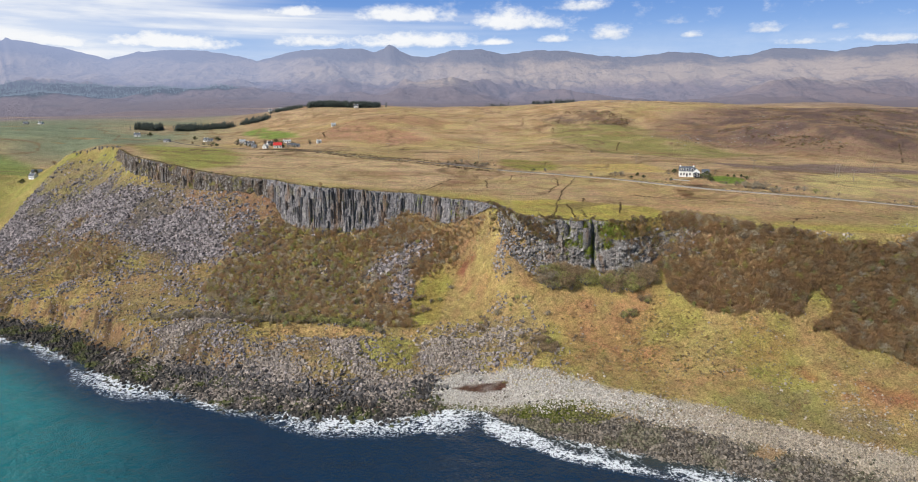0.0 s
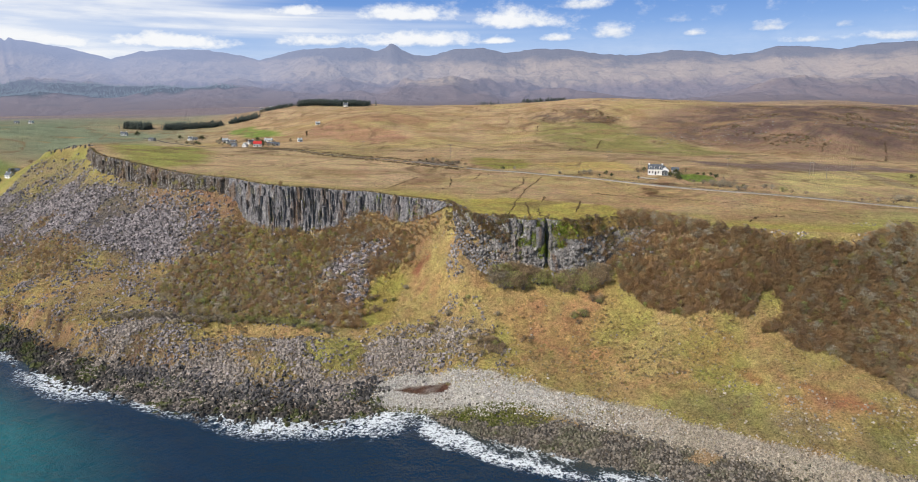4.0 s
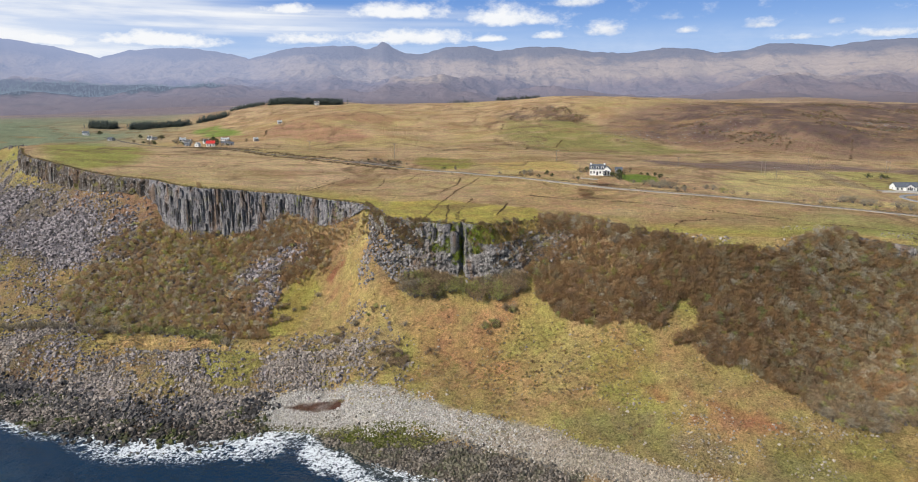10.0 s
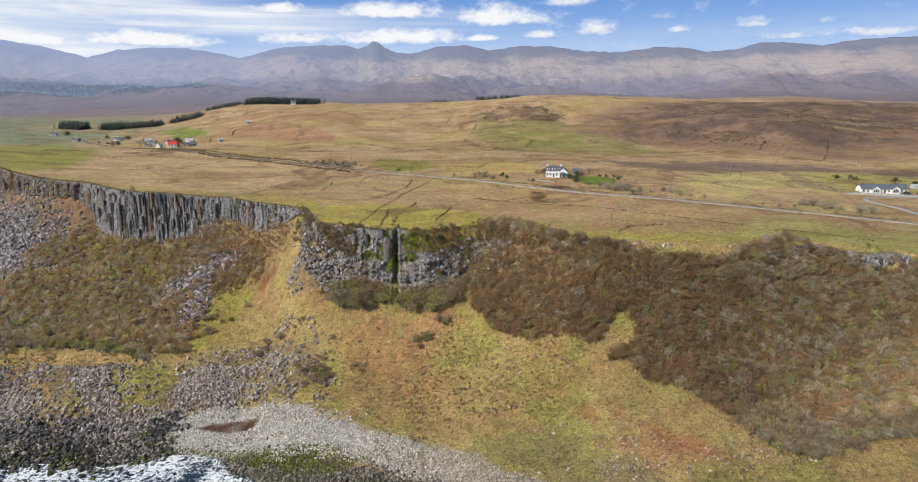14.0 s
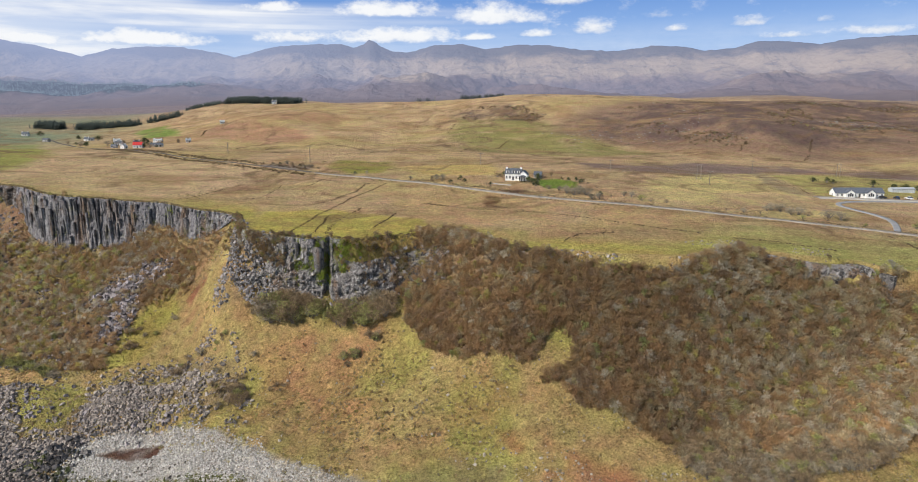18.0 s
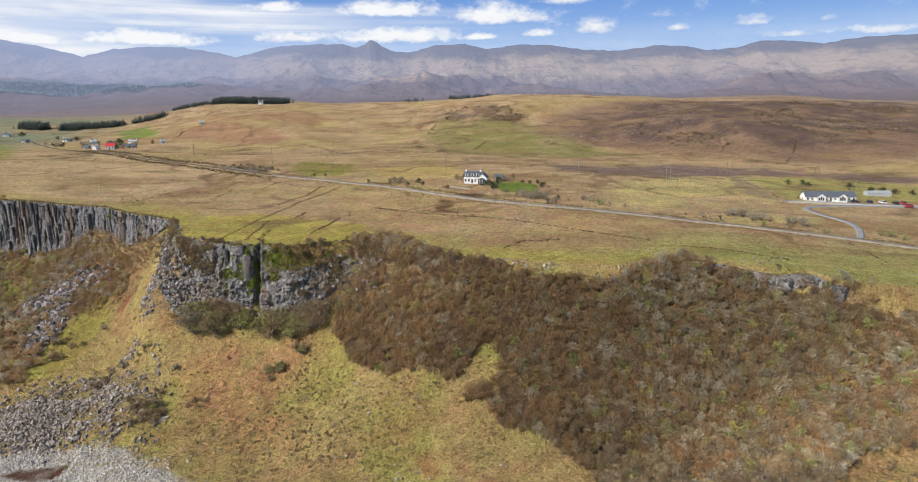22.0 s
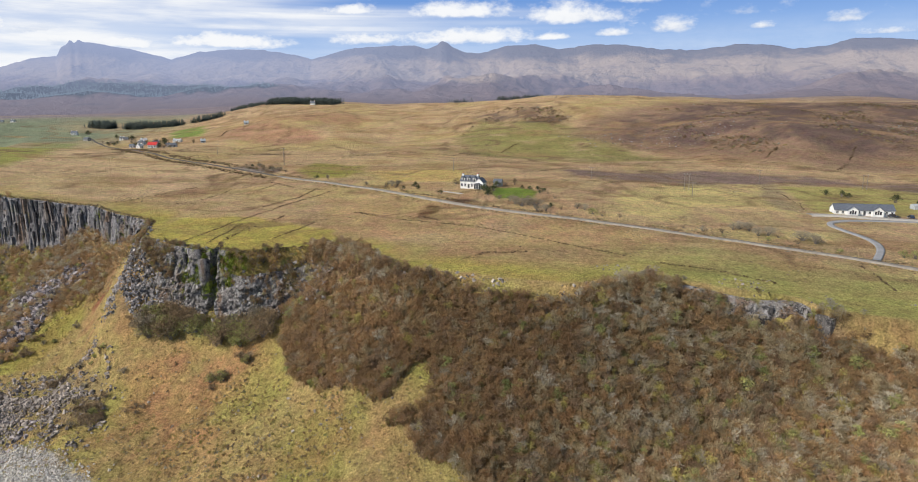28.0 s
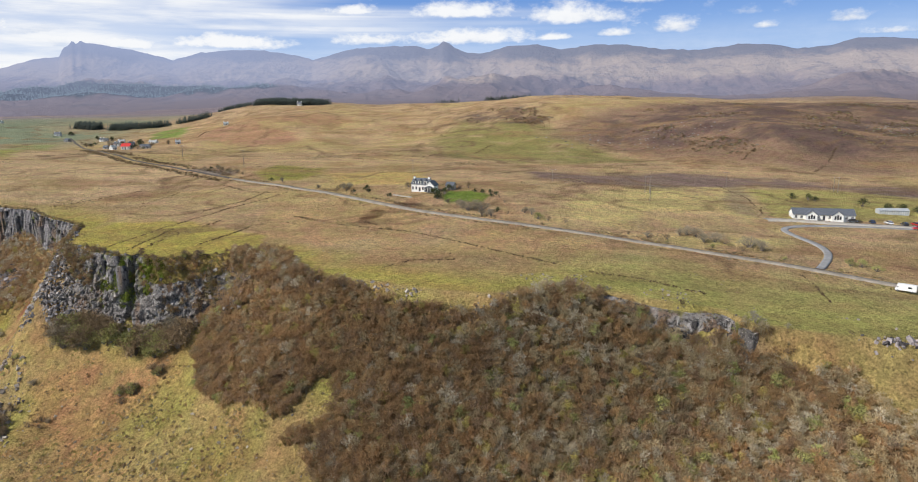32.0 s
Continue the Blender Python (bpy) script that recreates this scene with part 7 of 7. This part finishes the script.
for line, width in DRAINS:
    q = smooth_line(line, 0.55)
    wander = np.stack([1.3 * fbm(q[:, 0], q[:, 1], 14, 3, 133), 1.3 * fbm(q[:, 0], q[:, 1], 14, 3, 134)], -1)
    keep = fbm(q[:, 0], q[:, 1], 13, 3, 135) + rng.normal(0, 0.12, len(q)) > -0.2 + 0.15 * step(560, 600, q[:, 1])
    spots.append((q + wander + rng.normal(0, 0.22 * width, q.shape))[keep])
spots = np.concatenate(spots)
spots = spots[spots[:, 1] > brow_y(spots[:, 0]) + 2]
scrub_mass("field_drains", "dark peaty drains and old dykes across the moor", spots, rng.uniform(0.4, 0.8, len(spots)) * (1 + 0.15 * (spots[:, 1] < 410)) * np.clip(spots[:, 1] / 600, 0.75, 1.0), mixes(spots, (3, 1, 5, 0, 0, 0.8, 0)), True, 0.66)
q = smooth_line(ROAD_LINE[5:], 0.8)
t = np.gradient(q, axis=0)
n = np.stack([-t[:, 1], t[:, 0]], -1) / np.hypot(t[:, 0], t[:, 1])[:, None]
verge = np.concatenate([q + n * (side_of + rng.normal(0, 1.0, (len(q), 1))) for side_of in (4.2, -4.0, 5.5)])
verge = verge[fbm(verge[:, 0], verge[:, 1], 20, 3, 137) > -0.1]
scrub_mass("road_verge", "rough brown grass and rushes along the road", verge, rng.uniform(0.3, 0.8, len(verge)), mixes(verge, (3, 5, 4, 5, 0.3, 3, 0.2)), True, 0.95)

# heather and rush tufts over the upland
p = sow(12000, (-230, 330, 285, 640), lambda x, y: step(0.05, 0.45, fbm(x, y, 22, 4, 130)) * (y > brow_y(x) + 4) * (0.35 + 0.65 * step(-0.1, 0.2, fbm(x * 0.4, y, 30, 3, 131))))
scrub_mass("moor_tufts", "brown heather and rush tufts over the moor", p, rng.uniform(0.2, 0.6, len(p)), mixes(p, (3, 5, 5, 5, 0.2, 4, 0.3)), True)
p = sow(2600, (120, 720, 600, 960), lambda x, y: np.maximum(patch_in(HEATHER, x, y, 8), patch_in(HEATHER_B, x, y, 12)) * gaps(x, y, 40, 132, 0.0, 0.3))
scrub_mass("hill_heather", "dark heather and scrub on the hill", p, rng.uniform(0.8, 1.8, len(p)), mixes(p, (3, 2, 6, 2, 0.5, 1, 0.1)), True)
p = sow(420, (190, 600, 640, 970), lambda x, y: np.maximum(np.exp(-((x - 300) / 60) ** 2 - ((y - 690) / 22) ** 2), np.maximum(np.exp(-((x - 215) / 30) ** 2 - ((y - 945) / 14) ** 2), 0.6 * np.exp(-((x - 560) / 60) ** 2 - ((y - 760) / 20) ** 2))))
rocks("hill_rocks", "grey rocks breaking the hillside", p, sizes(len(p), 0.3, 1.2, 2.0), LEDGE_ROCK, CHIPS, 0.1)

p = np.concatenate([smooth_line(ROAD_LINE[1:6], 0.5) + np.array(o) + rng.normal(0, w, (len(smooth_line(ROAD_LINE[1:6], 0.5)), 2)) for o, w in (((-4.5, -5.5), 1.6), ((4, 6), 2.2))])
p = p[(fbm(p[:, 0], p[:, 1], 26, 3, 136) > -0.2) & (p[:, 1] < 640)]
scrub_mass("roadside_heath", "dark brown heath and rushes along the far road", p, rng.uniform(0.5, 1.2, len(p)), mixes(p, (3, 3, 6, 2, 0.3, 1.5, 0.1)), True, 0.75)

# bushes along the road and round the white house
ROADSIDE_A = [(154, 404, 3.4, "bush"), (156, 399, 3.6, "bush"), (159, 404, 3.2, "bush"), (157, 395, 2.6, "bush"), (160, 412, 3.2, "bush"), (153, 408, 2.8, "bush"), (164, 420, 2.6, "birch"), (169, 421, 3.4, "birch"), (173, 411, 1.8, "bush"), (177, 410, 2.0, "bush"), (181, 409, 2.2, "bush"), (184, 407, 2.4, "bush"), (182, 403, 1.8, "bush"), (111, 411, 2.0, "bush"), (117, 416, 2.8, "bush"), (119, 411, 2.2, "bush"), (133, 399, 2.2, "bush"), (131, 402, 1.6, "birch"), (103, 420, 2.4, "willow"), (106, 419, 2.8, "willow"), (100, 423, 2.0, "birch"), (138, 419, 3.2, "birch"), (142, 421, 3.0, "bush"), (163, 388, 1.6, "willow"), (168, 386, 1.8, "willow"), (171, 379, 3.4, "willow")]
ROADSIDE_B = [(174, 375, 3.6, "willow"), (177, 378, 3.2, "willow"), (180, 375, 3.4, "willow"), (181, 366, 2.4, "willow"), (185, 366, 2.6, "willow"), (186, 401, 1.4, "birch"), (189, 392, 1.8, "birch"), (187, 374, 2.4, "bush"), (192, 371, 1.6, "birch"), (199, 374, 2.2, "willow"), (202, 371, 2.4, "willow"), (205, 364, 3.0, "bush"), (209, 362, 2.2, "birch"), (216, 360, 2.0, "birch"), (263, 352, 3.0, "willow"), (266, 349, 3.2, "willow"), (260, 350, 2.2, "willow"), (267, 341, 3.0, "willow"), (271, 342, 3.2, "willow"), (274, 340, 2.6, "birch"), (282, 337, 3.4, "willow"), (285, 333, 3.2, "willow"), (278, 331, 2.0, "birch"), (268, 333, 1.8, "bush"), (240, 348, 1.6, "birch"), (247, 345, 1.8, "willow")]
ROADSIDE_C = [(254, 343, 2.0, "birch"), (289, 322, 1.8, "bush"), (309, 319, 2.8, "bush"), (312, 318, 3.0, "bush"), (315, 314, 2.4, "bush"), (100, 418, 1.8, "birch"), (106, 415, 2.2, "birch"), (88, 424, 1.6, "willow"), (60, 443, 2.0, "willow"), (52, 446, 2.2, "bush"), (20, 468, 2.2, "willow"), (14, 472, 2.6, "birch"), (6, 478, 2.0, "birch"), (26, 464, 1.8, "birch"), (-8, 482, 1.6, "birch"), (337, 452, 3.4, "bush"), (344, 449, 3.6, "bush"), (347, 447, 2.8, "bush"), (366, 438, 4.2, "bush"), (376, 434, 3.6, "bush"), (382, 432, 3.8, "bush"), (388, 430, 3.4, "bush"), (396, 428, 3.0, "bush"), (-190, 690, 5, "bush"), (-200, 705, 6, "bush"), (-215, 715, 5, "birch")]
ROADSIDE_D = [(-178, 690, 4, "birch"), (-300, 800, 6, "bush"), (-260, 760, 5, "bush"), (-430, 900, 6, "bush"), (-388, 585, 5, "bush"), (-372, 588, 4, "birch"), (-398, 580, 5, "bush"), (-160, 690, 4, "birch"), (-230, 720, 5, "birch"), (-340, 830, 5, "bush"), (-320, 815, 4, "birch")]
ROADSIDE = ROADSIDE_A + ROADSIDE_B + ROADSIDE_C + ROADSIDE_D + [(-170 - 9 * k + (k * 37) % 17, 664 + 7 * k - (k * 53) % 23, 2.4 + (k * 29) % 10 * 0.18, ("bush", "birch", "bush", "willow")[k % 4]) for k in range(18)] + [(-8 + 5 * k, 480 - 3 * k + (k * 31) % 7, 1.4 + (k % 3) * 0.4, ("birch", "bush", "willow")[k % 3]) for k in range(7)]
for i, (x, y, tall, cat) in enumerate(ROADSIDE):
    if cat == "bush" and (110 < x < 192 or x < -100 or y > 425):
        cat = "evergreen"
    tree({"willow": "willow_bush", "bush": "green_bush", "birch": "birch_tree", "evergreen": "evergreen_shrub"}[cat], cat, x, y, tall * (1.55 if cat == "willow" else 1.15), i, "bushes beside the road and houses")
